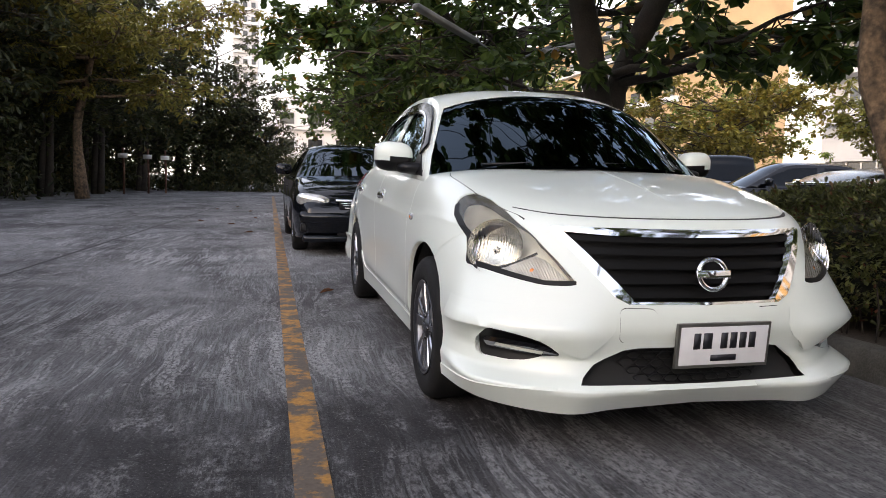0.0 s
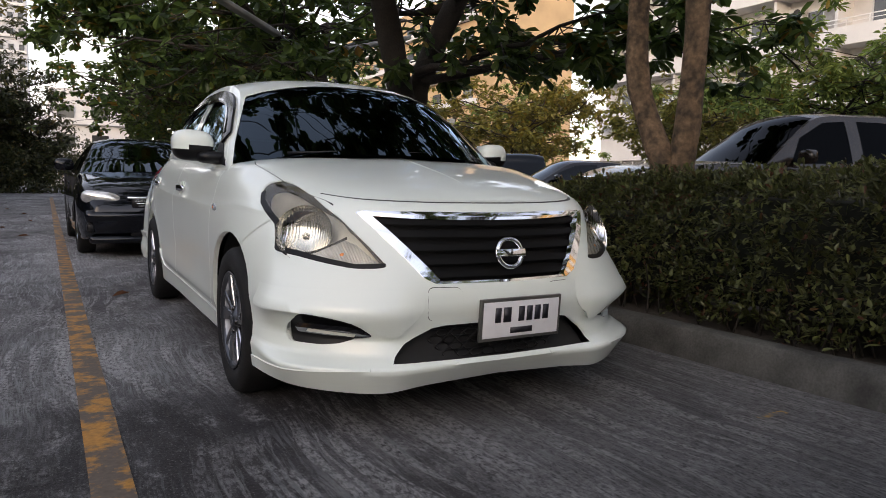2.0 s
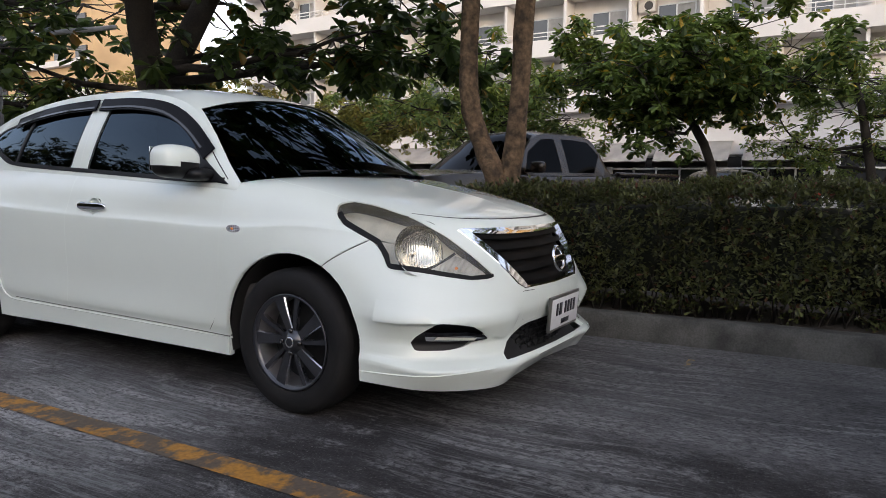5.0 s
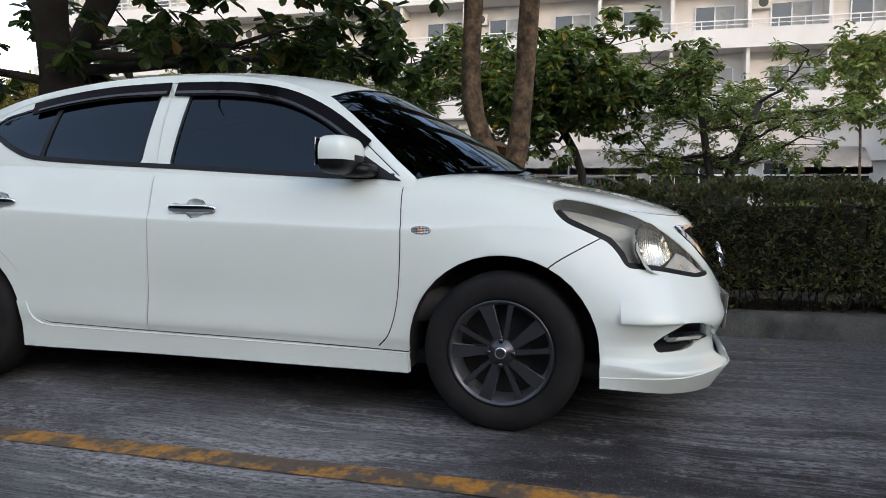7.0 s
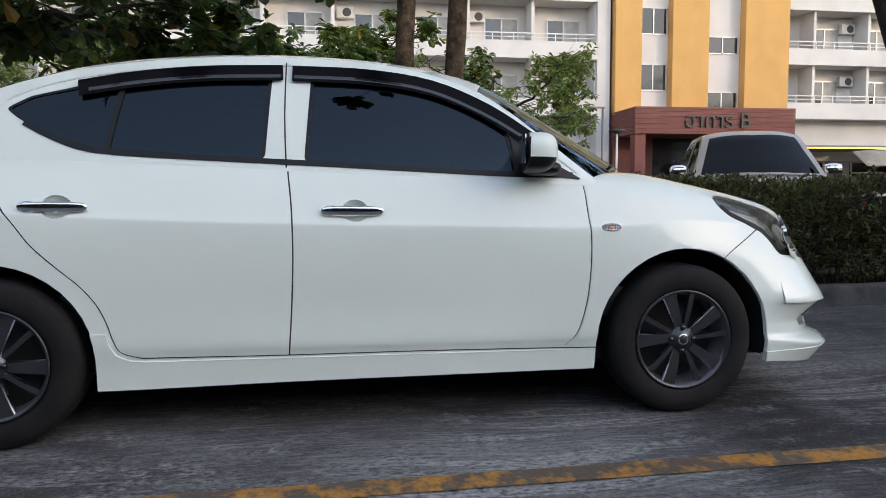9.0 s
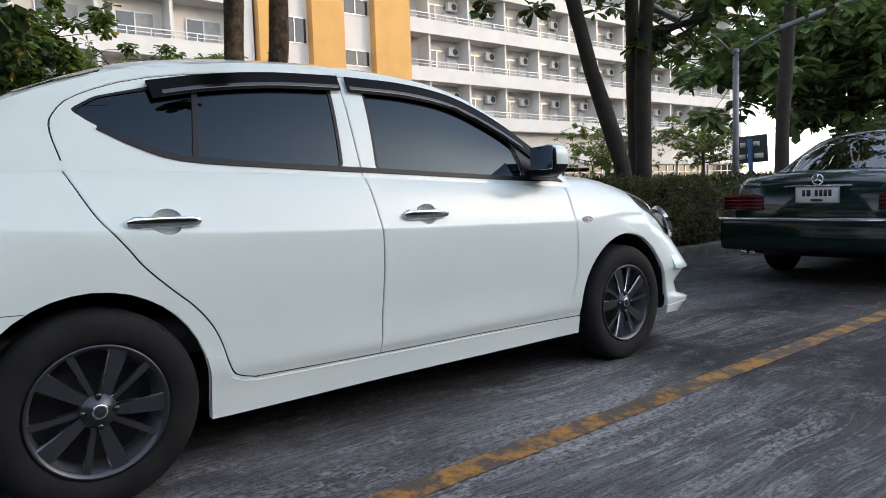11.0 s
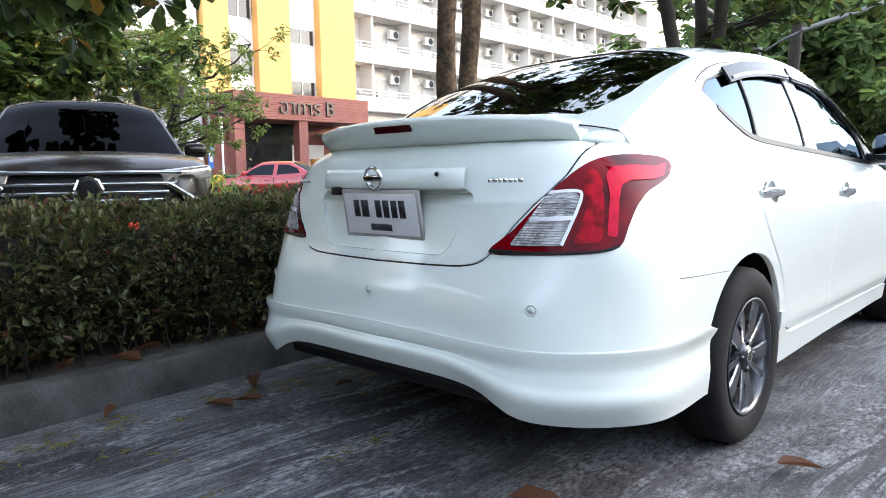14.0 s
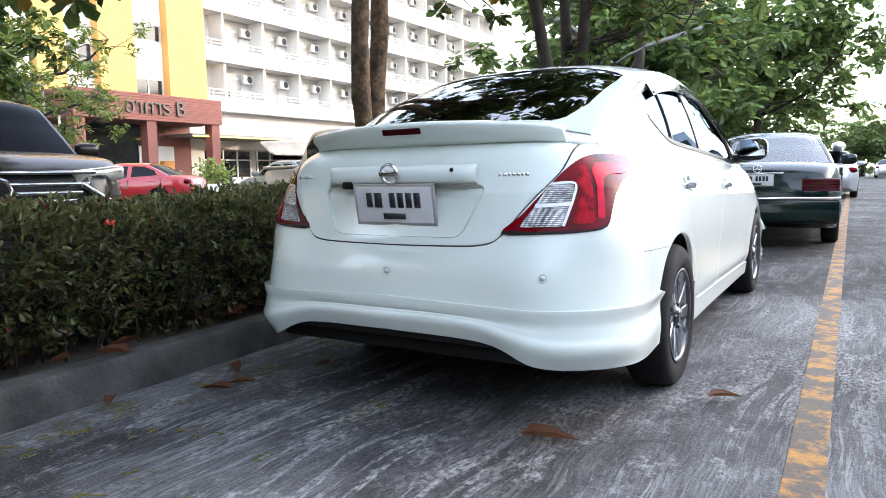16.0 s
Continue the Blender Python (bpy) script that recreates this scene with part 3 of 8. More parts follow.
def hedge_block(y0, y1, density, size, seed, ring=7):
    """A clipped hedge: leaves in rosettes at the ends of shoots, over an uneven face with hollows."""
    L = y1 - y0
    depth, bot = 1.0, 0.30
    n_front, n_top, n_low = int(L * 0.6 * density * 1.25) // ring, int(L * depth * density) // ring, int(L * 0.25 * density * 0.5) // ring
    y = rng.uniform(y0, y1, n_front + n_top + n_low)
    top = hedge_top(y)
    tf, tt = top[:n_front], top[n_front:n_front + n_top]
    fx = np.concatenate([rng.normal(0.0, 0.055, n_front), rng.uniform(-0.02, depth, n_top), rng.normal(0.10, 0.08, n_low)])
    z = np.concatenate([bot + (tf - bot) * rng.uniform(0, 1, n_front), tt + rng.normal(0, 0.032, n_top), rng.uniform(0.18, bot, n_low)])
    bump_y = 0.05 * np.sin(y * 2.1 + seed) + 0.035 * np.sin(y * 5.3 + 4 * z) + 0.035 * np.sin(z * 9 + y * 3) + 0.03 * np.sin(y * 13.7 + z * 17)
    fx = fx + bump_y * (fx < 0.2) + np.where(z > top - 0.12, (z - top + 0.12) * 0.45, 0) * (fx < 0.15)
    z = z + 0.022 * np.sin(y * 3.3) + 0.018 * np.sin(y * 9) + 0.012 * np.sin(y * 23)
    p = np.repeat(np.stack([kerb_x(y) + 0.24 + fx, y, z], 1), ring, 0)
    out = np.repeat(np.stack([-np.where(fx < 0.25, 0.9, 0.1) * np.ones_like(y), 0 * y, np.where(z > top - 0.08, 0.9, 0.35)], 1), ring, 0)
    d = out * 0.75 + unit(len(p)) * 0.95
    p = p + d * 0.012 + rng.normal(size=p.shape) * 0.008
    return p, d, unit(len(p)) * 0.4 + np.array([-0.3, 0, 0.9]), rng.uniform(0.6, 1.25, len(p)) * size


# near-black boxes paint the shade inside the hedge and close gaps in its leaves
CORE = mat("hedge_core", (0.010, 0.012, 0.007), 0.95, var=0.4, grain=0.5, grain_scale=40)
hedge = tagged(empty("hedge"), "clipped dark green hedge with small leaves behind the kerb", "hedge")
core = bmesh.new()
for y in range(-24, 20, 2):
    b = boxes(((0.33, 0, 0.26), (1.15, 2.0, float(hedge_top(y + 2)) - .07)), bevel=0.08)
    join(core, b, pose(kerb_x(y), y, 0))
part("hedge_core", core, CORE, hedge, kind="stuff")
stems = bmesh.new()
for i in range(330):
    y = -6 + 12 * i / 330 + rng.uniform(-.02, .02)
    x = kerb_x(y) + rng.uniform(0.26, 0.5)
    tube(stems, [(x, y, 0.12), (x + rng.uniform(-.06, .03), y + rng.uniform(-.06, .06), 0.28), (x + rng.uniform(-.1, .05), y + rng.uniform(-.1, .1), 0.45)], [.007, .005, .003], 4, False)
part("stem_layer", stems, TWIG, hedge, kind="stuff")
for (y0, y1, dens, size, sd) in ((-5.5, 6.2, 5200, 0.040, 1), (-24, -5.5, 900, 0.075, 2), (6.2, 20, 600, 0.085, 3)):
    a = hedge_block(y0, y1, dens, size, sd)
    ob = leaf_mesh("hedge_leaves", *a, 0.45, HEDGE_LEAF, 0.3, hedge)
    ob["kind"] = "stuff"
FLOWER = mat("red_flower", (0.45, 0.04, 0.015), 0.6, var=0.3)
fl = bmesh.new()
for y in (4.05, 3.72, 3.3, 2.9, -1.8, -2.6, -3.3, -3.0, 4.5, -4.4):
    cx, cz = kerb_x(y) + 0.22 + rng.uniform(0, .25), float(hedge_top(y)) - .02 + rng.uniform(-.25, .05)
    for k in range(9):
        u = unit(1)[0] * 0.018
        superblob_c = (cx + u[0], y + u[1], cz + u[2])
        b = bmesh.new()
        bmesh.ops.create_icosphere(b, subdivisions=1, radius=0.009, matrix=Matrix.Translation(superblob_c))
        join(fl, b)
part("flowers", fl, FLOWER, hedge, "small red flower heads", kind="stuff")


# ---- trees ----
def limb(bm, p0, p1, r0, r1, bend=0.1, n=6, sides=8):
    """A bent branch; returns its points."""
    p0, p1 = Vector(p0), Vector(p1)
    L = (p1 - p0).length
    off = Vector(rng.normal(size=3)) * bend * L
    pts = []
    for k in range(n + 1):
        t = k / n
        pts.append(p0.lerp(p1, t) + off * math.sin(math.pi * t) + Vector(rng.normal(size=3)) * 0.012 * L * (0 < k < n))
    tube(bm, pts, [r0 + (r1 - r0) * k / n for k in range(n + 1)], sides)
    return pts


def tree(label, trunks, limbs, twigs, leaf, leaf_size, n_leaves, spread, material, bark=BARK, aspect=0.5, droop=0.25, radius=(.12, .07), name="tree", rosette=9, group="trees", flat=1.0, low=0.5, reach_x=-99):
    """trunks: polylines from the ground; limbs: how many from the trunks' upper ends, how far and how high; leaves in rosettes round the twigs."""
    t = tagged(empty(name), label, "tree", group)
    bm = bmesh.new()
    starts = []
    for pts in trunks:
        rad = [radius[0] + (radius[1] - radius[0]) * k / (len(pts) * 3 - 3) for k in range(len(pts) * 3 - 2)]
        fine = [spline(pts, k / 3) + Vector(rng.normal(size=3)) * 0.006 for k in range(len(pts) * 3 - 2)]
        tube(bm, fine, [r * (1 + 0.35 * max(0, 1 - k / 2)) * (1 + 0.06 * math.sin(k * 1.7)) for k, r in enumerate(rad)], 12)
        starts += fine[int(len(fine) * low):]
    part("trunk", bm, bark, t)
    bm = bmesh.new()
    tips = []
    count, reach, rise_by = limbs
    for i in range(count):
        s = starts[int(rng.integers(0, len(starts)))] if i >= len(trunks) else Vector(trunks[i][-1])
        a = 2 * math.pi * (i / count + rng.uniform(-.05, .05))
        r = reach * rng.uniform(0.55, 1.0)
        e = s + Vector((math.cos(a) * r, math.sin(a) * r, rise_by * rng.uniform(0.2, 1.2)))
        pts = limb(bm, s, e, radius[1] * 0.62, radius[1] * 0.2, 0.10)
        for p in pts[2:]:
            for _ in range(twigs):
                q = p + Vector(rng.normal(size=3) * (spread, spread, spread * 0.55 * flat))
                limb(bm, p, q, radius[1] * 0.16, 0.006, 0.08, 3, 5)
                tips.append(q)
    part("branchwork", bm, bark, t, kind="stuff")
    tips = np.array([tuple(p) for p in tips])
    k = max(1, n_leaves // rosette)
    c = tips[rng.integers(0, len(tips), k)] + rng.normal(size=(k, 3)) * 0.16 * spread
    c[:, 0] = np.where(c[:, 0] < reach_x, 2 * reach_x - c[:, 0], c[:, 0])
    c = np.repeat(c, rosette, 0)
    d = unit(len(c)) * np.array([1, 1, 0.45]) - np.array([0, 0, droop])
    ob = leaf_mesh("crown", c + d * 0.03, d, unit(len(c)) * 0.5 + np.array([0, 0, 1.0]), rng.uniform(0.6, 1.15, len(c)) * leaf_size, aspect, material, 0.2, t, 0.12)
    ob["kind"] = "stuff"
    return t


ALMOND = "leafy almond tree with large leaves growing in the hedge strip"


def bough(t, start, end, n_leaves, size, spread, radius=.03, sag=0.25):
    """A leafy bough that reaches out of a tree, with its leaves in drooping rosettes."""
    bm = bmesh.new()
    pts = limb(bm, start, end, radius, .008, 0.06, 8)
    tips = []
    for p in pts[3:]:
        for _ in range(4):
            q = p + Vector(rng.normal(size=3) * (spread, spread, spread * .5)) - Vector((0, 0, sag * spread))
            limb(bm, p, q, .010, .005, .08, 3, 5)
            tips.append(tuple(q))
    part("bough", bm, BARK_DARK, t, kind="stuff")
    tips = np.array(tips)
    k = n_leaves // 9
    c = np.repeat(tips[rng.integers(0, len(tips), k)] + rng.normal(size=(k, 3)) * .06, 9, 0)
    d = unit(len(c)) * np.array([1, 1, .5]) - np.array([0, 0, .35])
    ob = leaf_mesh("bough_leaves", c + d * .03, d, unit(len(c)) * .5 + np.array([0, 0, 1.0]), rng.uniform(.6, 1.15, len(c)) * size, .58, BIG_LEAF, .2, t, .12)
    ob["kind"] = "stuff"


twin = tree("twin-trunked tree with grey bark rising from the hedge",
     [[(2.33, .57, .1), (2.31, .60, .95), (2.27, .73, 1.35), (2.23, .83, 1.8), (2.21, .81, 2.8), (2.23, .85, 4.0), (2.1, .95, 5.0)], [(2.35, .55, .1), (2.37, .53, .9), (2.35, .43, 1.6), (2.33, .37, 2.6), (2.36, .30, 4.0), (2.4, .1, 5.0)]],
     (14, 3.2, .5), 3, 0, 0.19, 6500, 0.6, BIG_LEAF, BARK, 0.55, radius=(.095, .066), low=.72)
bough(twin, (2.1, .9, 4.6), (-1.7, .4, 5.3), 1700, .2, .75, .05)
bough(twin, (2.3, .4, 4.4), (-.4, -1.6, 5.2), 1500, .2, .7, .05)
heavy = tree("dark-barked almond tree with heavy limbs over the hedge",
     [[(2.5, 5.2, .1), (2.5, 5.2, 1.4), (2.35, 5.1, 2.1), (2.0, 4.8, 3.0), (1.4, 4.2, 3.9), (.6, 3.6, 4.6)], [(2.5, 5.2, .5), (2.52, 5.2, 1.5), (2.75, 5.25, 2.3), (3.1, 5.0, 3.2), (3.6, 4.6, 4.4)]],
     (18, 3.4, .5), 3, 0, 0.20, 7000, 0.6, BIG_LEAF, BARK_DARK, 0.55, radius=(.20, .11), low=.74, reach_x=-.9)
bough(heavy, (2.7, 5.2, 2.2), (5.8, 2.5, 2.85), 800, .2, .42, .06)
bough(heavy, (2.8, 5.2, 2.4), (5.3, 4.2, 2.8), 800, .2, .42, .05)
bough(heavy, (2.6, 5.1, 2.3), (4.1, 2.7, 2.85), 700, .19, .36, .06)
bough(heavy, (1.4, 4.2, 3.9), (-.7, 2.3, 5.0), 1300, .2, .8, .06)
bough(heavy, (.6, 3.6, 4.6), (-.5, 4.9, 5.2), 1200, .2, .8, .05)
bough(heavy, (.6, 3.6, 4.6), (.2, 1.6, 5.2), 1200, .2, .8, .05)
bough(heavy, (2.4, 5.1, 2.0), (1.0, 6.4, 2.55), 700, .18, .40, .05)
tree("almond tree with several slim trunks beside a lamp post",
     [[(2.2, -4.5, .1), (2.2, -4.5, 1.4), (2.15, -4.45, 2.6), (2.0, -4.5, 4.6)], [(2.25, -4.3, .1), (2.25, -4.1, 1.2), (2.35, -3.7, 2.3), (2.6, -3.2, 4.4)], [(2.3, -4.6, .1), (2.4, -4.6, 1.5), (2.5, -4.7, 3.6)]],
     (15, 2.4, .6), 3, 0, 0.20, 3600, 0.5, BIG_LEAF, BARK_DARK, 0.55, radius=(.12, .08), low=.82)
tree(ALMOND, [[(2.7, -9.3, .1), (2.7, -9.3, 1.8), (2.6, -9.3, 3.8), (2.5, -9.3, 5.0)]], (13, 2.4, .5), 3, 0, 0.20, 2600, 0.5, BIG_LEAF, BARK_DARK, 0.55, radius=(.13, .09), low=.8)
for y in (10.0, 14.8, 19.6, 25.0):
    x = 2.5 + 0.03 * y
    row_tree = tree(ALMOND, [[(x, y, .1), (x - .1, y, 1.6), (x - .5, y - .2, 2.7), (x - 1.4, y - .5, 3.9), (x - 2.2, y - .6, 4.7)], [(x, y, .6), (x + .1, y, 1.7), (x + .4, y + .2, 3.9)]],
         (18, 3.3, .6), 3, 0, 0.22, 6500, 0.75, BIG_LEAF, BARK_DARK, 0.55, radius=(.16, .10), low=.52)
    if y == 14.8:
        lane_tree = row_tree
# trees in the car park behind the hedge
tree("small leafy tree with broad leaves in the car park", [[(12.7, .6, 0), (12.7, .7, 1.5), (12.6, 1.3, 2.7), (12.6, 1.9, 3.4)]], (22, 2.5, .9), 4, 0, 0.20, 24000, 0.5, BROAD_LEAF, BARK_DARK, 0.5, radius=(.11, .07))
tree("feathery small-leaved tree in the car park", [[(14.5, -2.3, 0), (14.5, -2.2, 1.4), (14.3, -1.9, 3.1)], [(14.5, -2.3, .4), (14.7, -2.7, 1.6), (14.8, -3.3, 3.2)]], (18, 2.6, .7), 3, 0, 0.15, 12000, 0.5, LOT_LEAF, BARK_DARK, 0.35, radius=(.13, .07), flat=0.6)
tree("slim young tree with sparse yellow-green leaves", [[(26.5, -8.7, 0), (26.5, -8.7, 2.6), (26.4, -8.6, 4.4), (26.5, -8.7, 6.4)]], (16, 1.3, .7), 3, 0, 0.30, 2600, 0.45, LOT_LEAF, BARK, 0.45, radius=(.06, .03))
tree("feathery small-leaved tree in the car park", [[(14, 6.4, 0), (14, 6.4, 1.5), (13.8, 6.6, 3.2)]], (20, 3.2, 1.0), 3, 0, 0.20, 15000, 0.6, LOT_LEAF, BARK_DARK, 0.35, radius=(.11, .06), flat=0.6)
tree("feathery small-leaved tree in the car park", [[(17, 13.5, 0), (17, 13.5, 1.8), (16.8, 13.3, 3.0)]], (20, 3.2, 1.0), 3, 0, 0.19, 14000, 0.6, DRY_TREE_LEAF, BARK_DARK, 0.45, radius=(.11, .06))
tree("leafy tree with reddish foliage before the building", [[(14, 19.5, 0), (14, 19.5, 1.8), (13.8, 19.3, 3.6)]], (20, 3.6, 1.0), 3, 0, 0.22, 12000, 0.7, YELLOW_LEAF, BARK_DARK, 0.45, radius=(.11, .06))
tree("round leafy tree beside the far end of the building", [[(22, -29.5, 0), (22, -29.5, 2.0), (22, -29.4, 3.4)]], (12, 2.6, .9), 3, 0, 0.20, 4600, 0.6, LOT_LEAF, BARK, 0.5, radius=(.12, .07))
tree("round leafy tree beside the far end of the building", [[(17, -31, 0), (17, -31, 2.0), (17, -31, 3.2)]], (12, 2.6, .9), 3, 0, 0.20, 4600, 0.6, LOT_LEAF, BARK, 0.5, radius=(.12, .07))
tree("leafy tree with reddish foliage before the building", [[(10, 25.5, 0), (10, 25.5, 2.0), (9.8, 25.3, 4.0)]], (18, 3.2, 1.0), 3, 0, 0.22, 9000, 0.7, LOT_LEAF, BARK_DARK, 0.45, radius=(.12, .07))
tree("leafy tree with reddish foliage before the building", [[(19, 26, 0), (19, 26, 2.0), (19, 26, 4.2)]], (18, 3.4, 1.0), 3, 0, 0.24, 9000, 0.7, LOT_LEAF, BARK_DARK, 0.45, radius=(.12, .07))
# broad green trees at the end of the lane
for x, y, h, r in ((4.6, -17.5, 6.6, 3.6), (7.5, -24, 9.6, 4.6), (2.4, -27, 9.0, 4.2), (6, -36, 6, 5), (-1.5, -70, 5, 6), (10, -45, 6, 5), (-14, -75, 5, 7)):
    tree("broad bright green shade tree at the end of the lane", [[(x, y, 0), (x, y, h * .35), (x + .1, y, h * .62)]], (15, r, h * .32), 4, 0, 0.42, 12000, r * .24, FAR_LEAF, BARK_DARK, 0.5, radius=(.2, .12), rosette=8)
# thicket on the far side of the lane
# the last five stand out of view, added to shade the car from low sun
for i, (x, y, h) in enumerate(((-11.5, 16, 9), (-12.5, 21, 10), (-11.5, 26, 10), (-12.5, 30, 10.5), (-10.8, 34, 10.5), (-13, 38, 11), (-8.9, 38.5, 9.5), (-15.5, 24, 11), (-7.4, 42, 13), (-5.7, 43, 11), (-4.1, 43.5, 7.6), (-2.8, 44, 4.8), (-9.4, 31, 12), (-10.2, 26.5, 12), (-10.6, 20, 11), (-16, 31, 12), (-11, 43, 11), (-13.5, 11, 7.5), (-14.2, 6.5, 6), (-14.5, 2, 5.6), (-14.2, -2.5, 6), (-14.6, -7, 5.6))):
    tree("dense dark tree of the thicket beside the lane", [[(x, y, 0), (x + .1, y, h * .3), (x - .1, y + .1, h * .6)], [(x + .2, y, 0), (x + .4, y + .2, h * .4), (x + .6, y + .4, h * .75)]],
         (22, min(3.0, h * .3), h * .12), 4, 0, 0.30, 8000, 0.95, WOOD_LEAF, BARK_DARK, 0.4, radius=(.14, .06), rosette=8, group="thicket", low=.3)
tree("tall feathery tree with yellowish foliage at the lane's edge", [[(-8.3, 24.5, 0), (-8.4, 24.5, 2.5), (-8.0, 24.3, 4.2), (-7.4, 24, 6.6)]], (18, 4.8, .9), 4, 0, 0.26, 17000, 0.8, YELLOW_LEAF, BARK, 0.34, radius=(.19, .09), flat=0.5)


def brush(name, label, n, x_span, y_span, top, size, material=None):
    """Tangled foliage: leaves gathered in clumps between the ground and a height."""
    k = n // 40
    c = np.stack([rng.uniform(*x_span, k), rng.uniform(*y_span, k), top * rng.uniform(0, 1, k) ** 1.3], 1)
    p = np.repeat(c, 40, 0) + rng.normal(size=(k * 40, 3)) * np.array([.5, .6, .45])
    p[:, 2] = np.abs(p[:, 2])
    ob = leaf_mesh(name, p, unit(len(p)) + np.array([0, 0, -.2]), unit(len(p)), rng.uniform(.6, 1.2, len(p)) * size, 0.4, material or WOOD_LEAF, 0.2)
    tagged(ob, label, "undergrowth", kind="stuff")


# unseen shrubs added to keep low sun off the car
brush("foliage_wall", "unseen dark shrubs added to shade the car from low sun", 12000, (-17, -13.5), (-8, 18), 5.0, .42)
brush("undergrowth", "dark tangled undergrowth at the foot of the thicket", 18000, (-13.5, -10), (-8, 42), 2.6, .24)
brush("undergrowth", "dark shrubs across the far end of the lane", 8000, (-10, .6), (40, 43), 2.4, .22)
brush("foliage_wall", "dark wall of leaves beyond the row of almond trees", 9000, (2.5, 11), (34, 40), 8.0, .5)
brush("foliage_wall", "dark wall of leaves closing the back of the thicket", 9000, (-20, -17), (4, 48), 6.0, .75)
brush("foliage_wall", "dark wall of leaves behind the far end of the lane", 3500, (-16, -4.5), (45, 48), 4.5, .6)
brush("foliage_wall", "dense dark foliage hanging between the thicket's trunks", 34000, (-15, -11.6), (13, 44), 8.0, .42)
# long boughs of one almond tree that reach out over the lane
drawn = rng.bit_generator.state
bough(lane_tree, (.74, 14.2, 4.6), (-1.7, 13.2, 4.15), 1000, .2, .55, .04)
bough(lane_tree, (.9, 14.3, 4.4), (-.5, 12.2, 4.1), 1300, .2, .5, .04)
rng.bit_generator.state = drawn


# ---- the apartment building behind the car park ----
RENDER = mat("white_render", (0.66, 0.645, 0.62), 0.85, var=0.10, var_scale=0.6, grain=0.15, grain_scale=40, bump=0.1)
ORANGE = mat("ochre_render", (0.64, 0.37, 0.12), 0.85, var=0.10, var_scale=0.7, grain=0.15, grain_scale=40, bump=0.1)
INNER = mat("balcony_wall", (0.66, 0.63, 0.60), 0.9, var=0.15, var_scale=0.9, grain=0.1)
RAILING = mat("white_railing", (0.72, 0.71, 0.69), 0.5)
PANE = mat("window_pane", (0.045, 0.052, 0.058), 0.06, spec=0.8, var=0.4, var_scale=0.5)
CURTAIN = mat("pale_curtain", (0.45, 0.43, 0.40), 0.8, var=0.2, var_scale=3)
ALU = mat("aluminium_frame", (0.55, 0.55, 0.54), 0.4, metal=0.5)
AC_WHITE = mat("ac_casing", (0.62, 0.61, 0.58), 0.5, var=0.15)
AC_DARK = mat("ac_grille", (0.05, 0.05, 0.05), 0.6)
BRICK_RED = mat("red_cladding", (0.20, 0.066, 0.054), 0.7, var=0.15, var_scale=1.5, grain=0.2, rand=0.08)
AWNING = mat("awning_cloth", (0.58, 0.55, 0.50), 0.8, var=0.25, var_scale=1.2)
SHOP = mat("shop_glass", (0.03, 0.032, 0.035), 0.08, spec=0.7, var=0.5, var_scale=0.7)
SIGN_GREY = mat("sign_letters", (0.05, 0.05, 0.046), 0.5, metal=0.2)

FX, STOREY, Z0 = 32.0, 2.93, 4.98      # facade plane, storey height, underside of the first balcony
house = tagged(empty("apartment_building"), "white and ochre apartment building with balconies and a red porch", "building")
part("wall", boxes(((FX + 1.35, -66, 0), (FX + 12, -12.25, 19.8)), ((FX + 1.35, -12.25, 0), (FX + 12, 36, 19.8))), INNER, house, smooth=False)
part("roof", boxes(((FX - .2, -66.2, 19.8), (FX + 12.2, 36.2, 20.1))), RENDER, house, smooth=False)
part("tower_wall", boxes(((FX + .1, -22.9, 0), (FX + 1.5, -13.05, 20.4)), ((FX - .1, -12.9, 0), (FX + 1.4, -12.2, 19.8))), RENDER, house, smooth=False)
for y0, y1 in ((-14.5, -13.05), (-18.26, -16.2), (-22.9, -20.33)):
    part("ochre_pier", boxes(((FX - .45, y0, 5.0), (FX + .4, y1, 20.6)), bevel=0.03), ORANGE, house, "ochre yellow vertical pier", smooth=False)


def window(parent, y0, y1, z0, z1, x=FX + .1, mullions=1, door=False):
    w = part("window", boxes(((x - .02, y0, z0), (x + .06, y1, z1))), SHOP if not door else CURTAIN, parent, smooth=False)
    f = []
    for k in range(mullions + 2):
        y = y0 + (y1 - y0) * k / (mullions + 1)
        f.append(((x - .06, y - .03, z0), (x - .01, y + .03, z1)))
    f += [((x - .06, y0, z0 - .03), (x - .01, y1, z0 + .03)), ((x - .06, y0, z1 - .03), (x - .01, y1, z1 + .03))]
    part("window_frame", boxes(*f), ALU, w, smooth=False)
    if door:
        part("pane", boxes(((x - .035, y0 + (y1 - y0) * .52, z0), (x - .022, y1 - .04, z1))), PANE, w, smooth=False)
    return w


for fl in range(5):
    z = Z0 + fl * STOREY
    window(house, -16.1, -14.6, z + 1.40, z + 2.76)
    window(house, -20.2, -18.4, z + .48, z + 1.36)

# balconies
BAYS_R = [(-24.83 - 3.33 * k, -24.83 - 3.33 * (k - 1)) for k in range(0, 12)]
BAYS_R[0] = (-24.83, -22.9)
BAYS_L = [(-12.2 + 3.4 * k, -12.2 + 3.4 * (k + 1)) for k in range(14)]


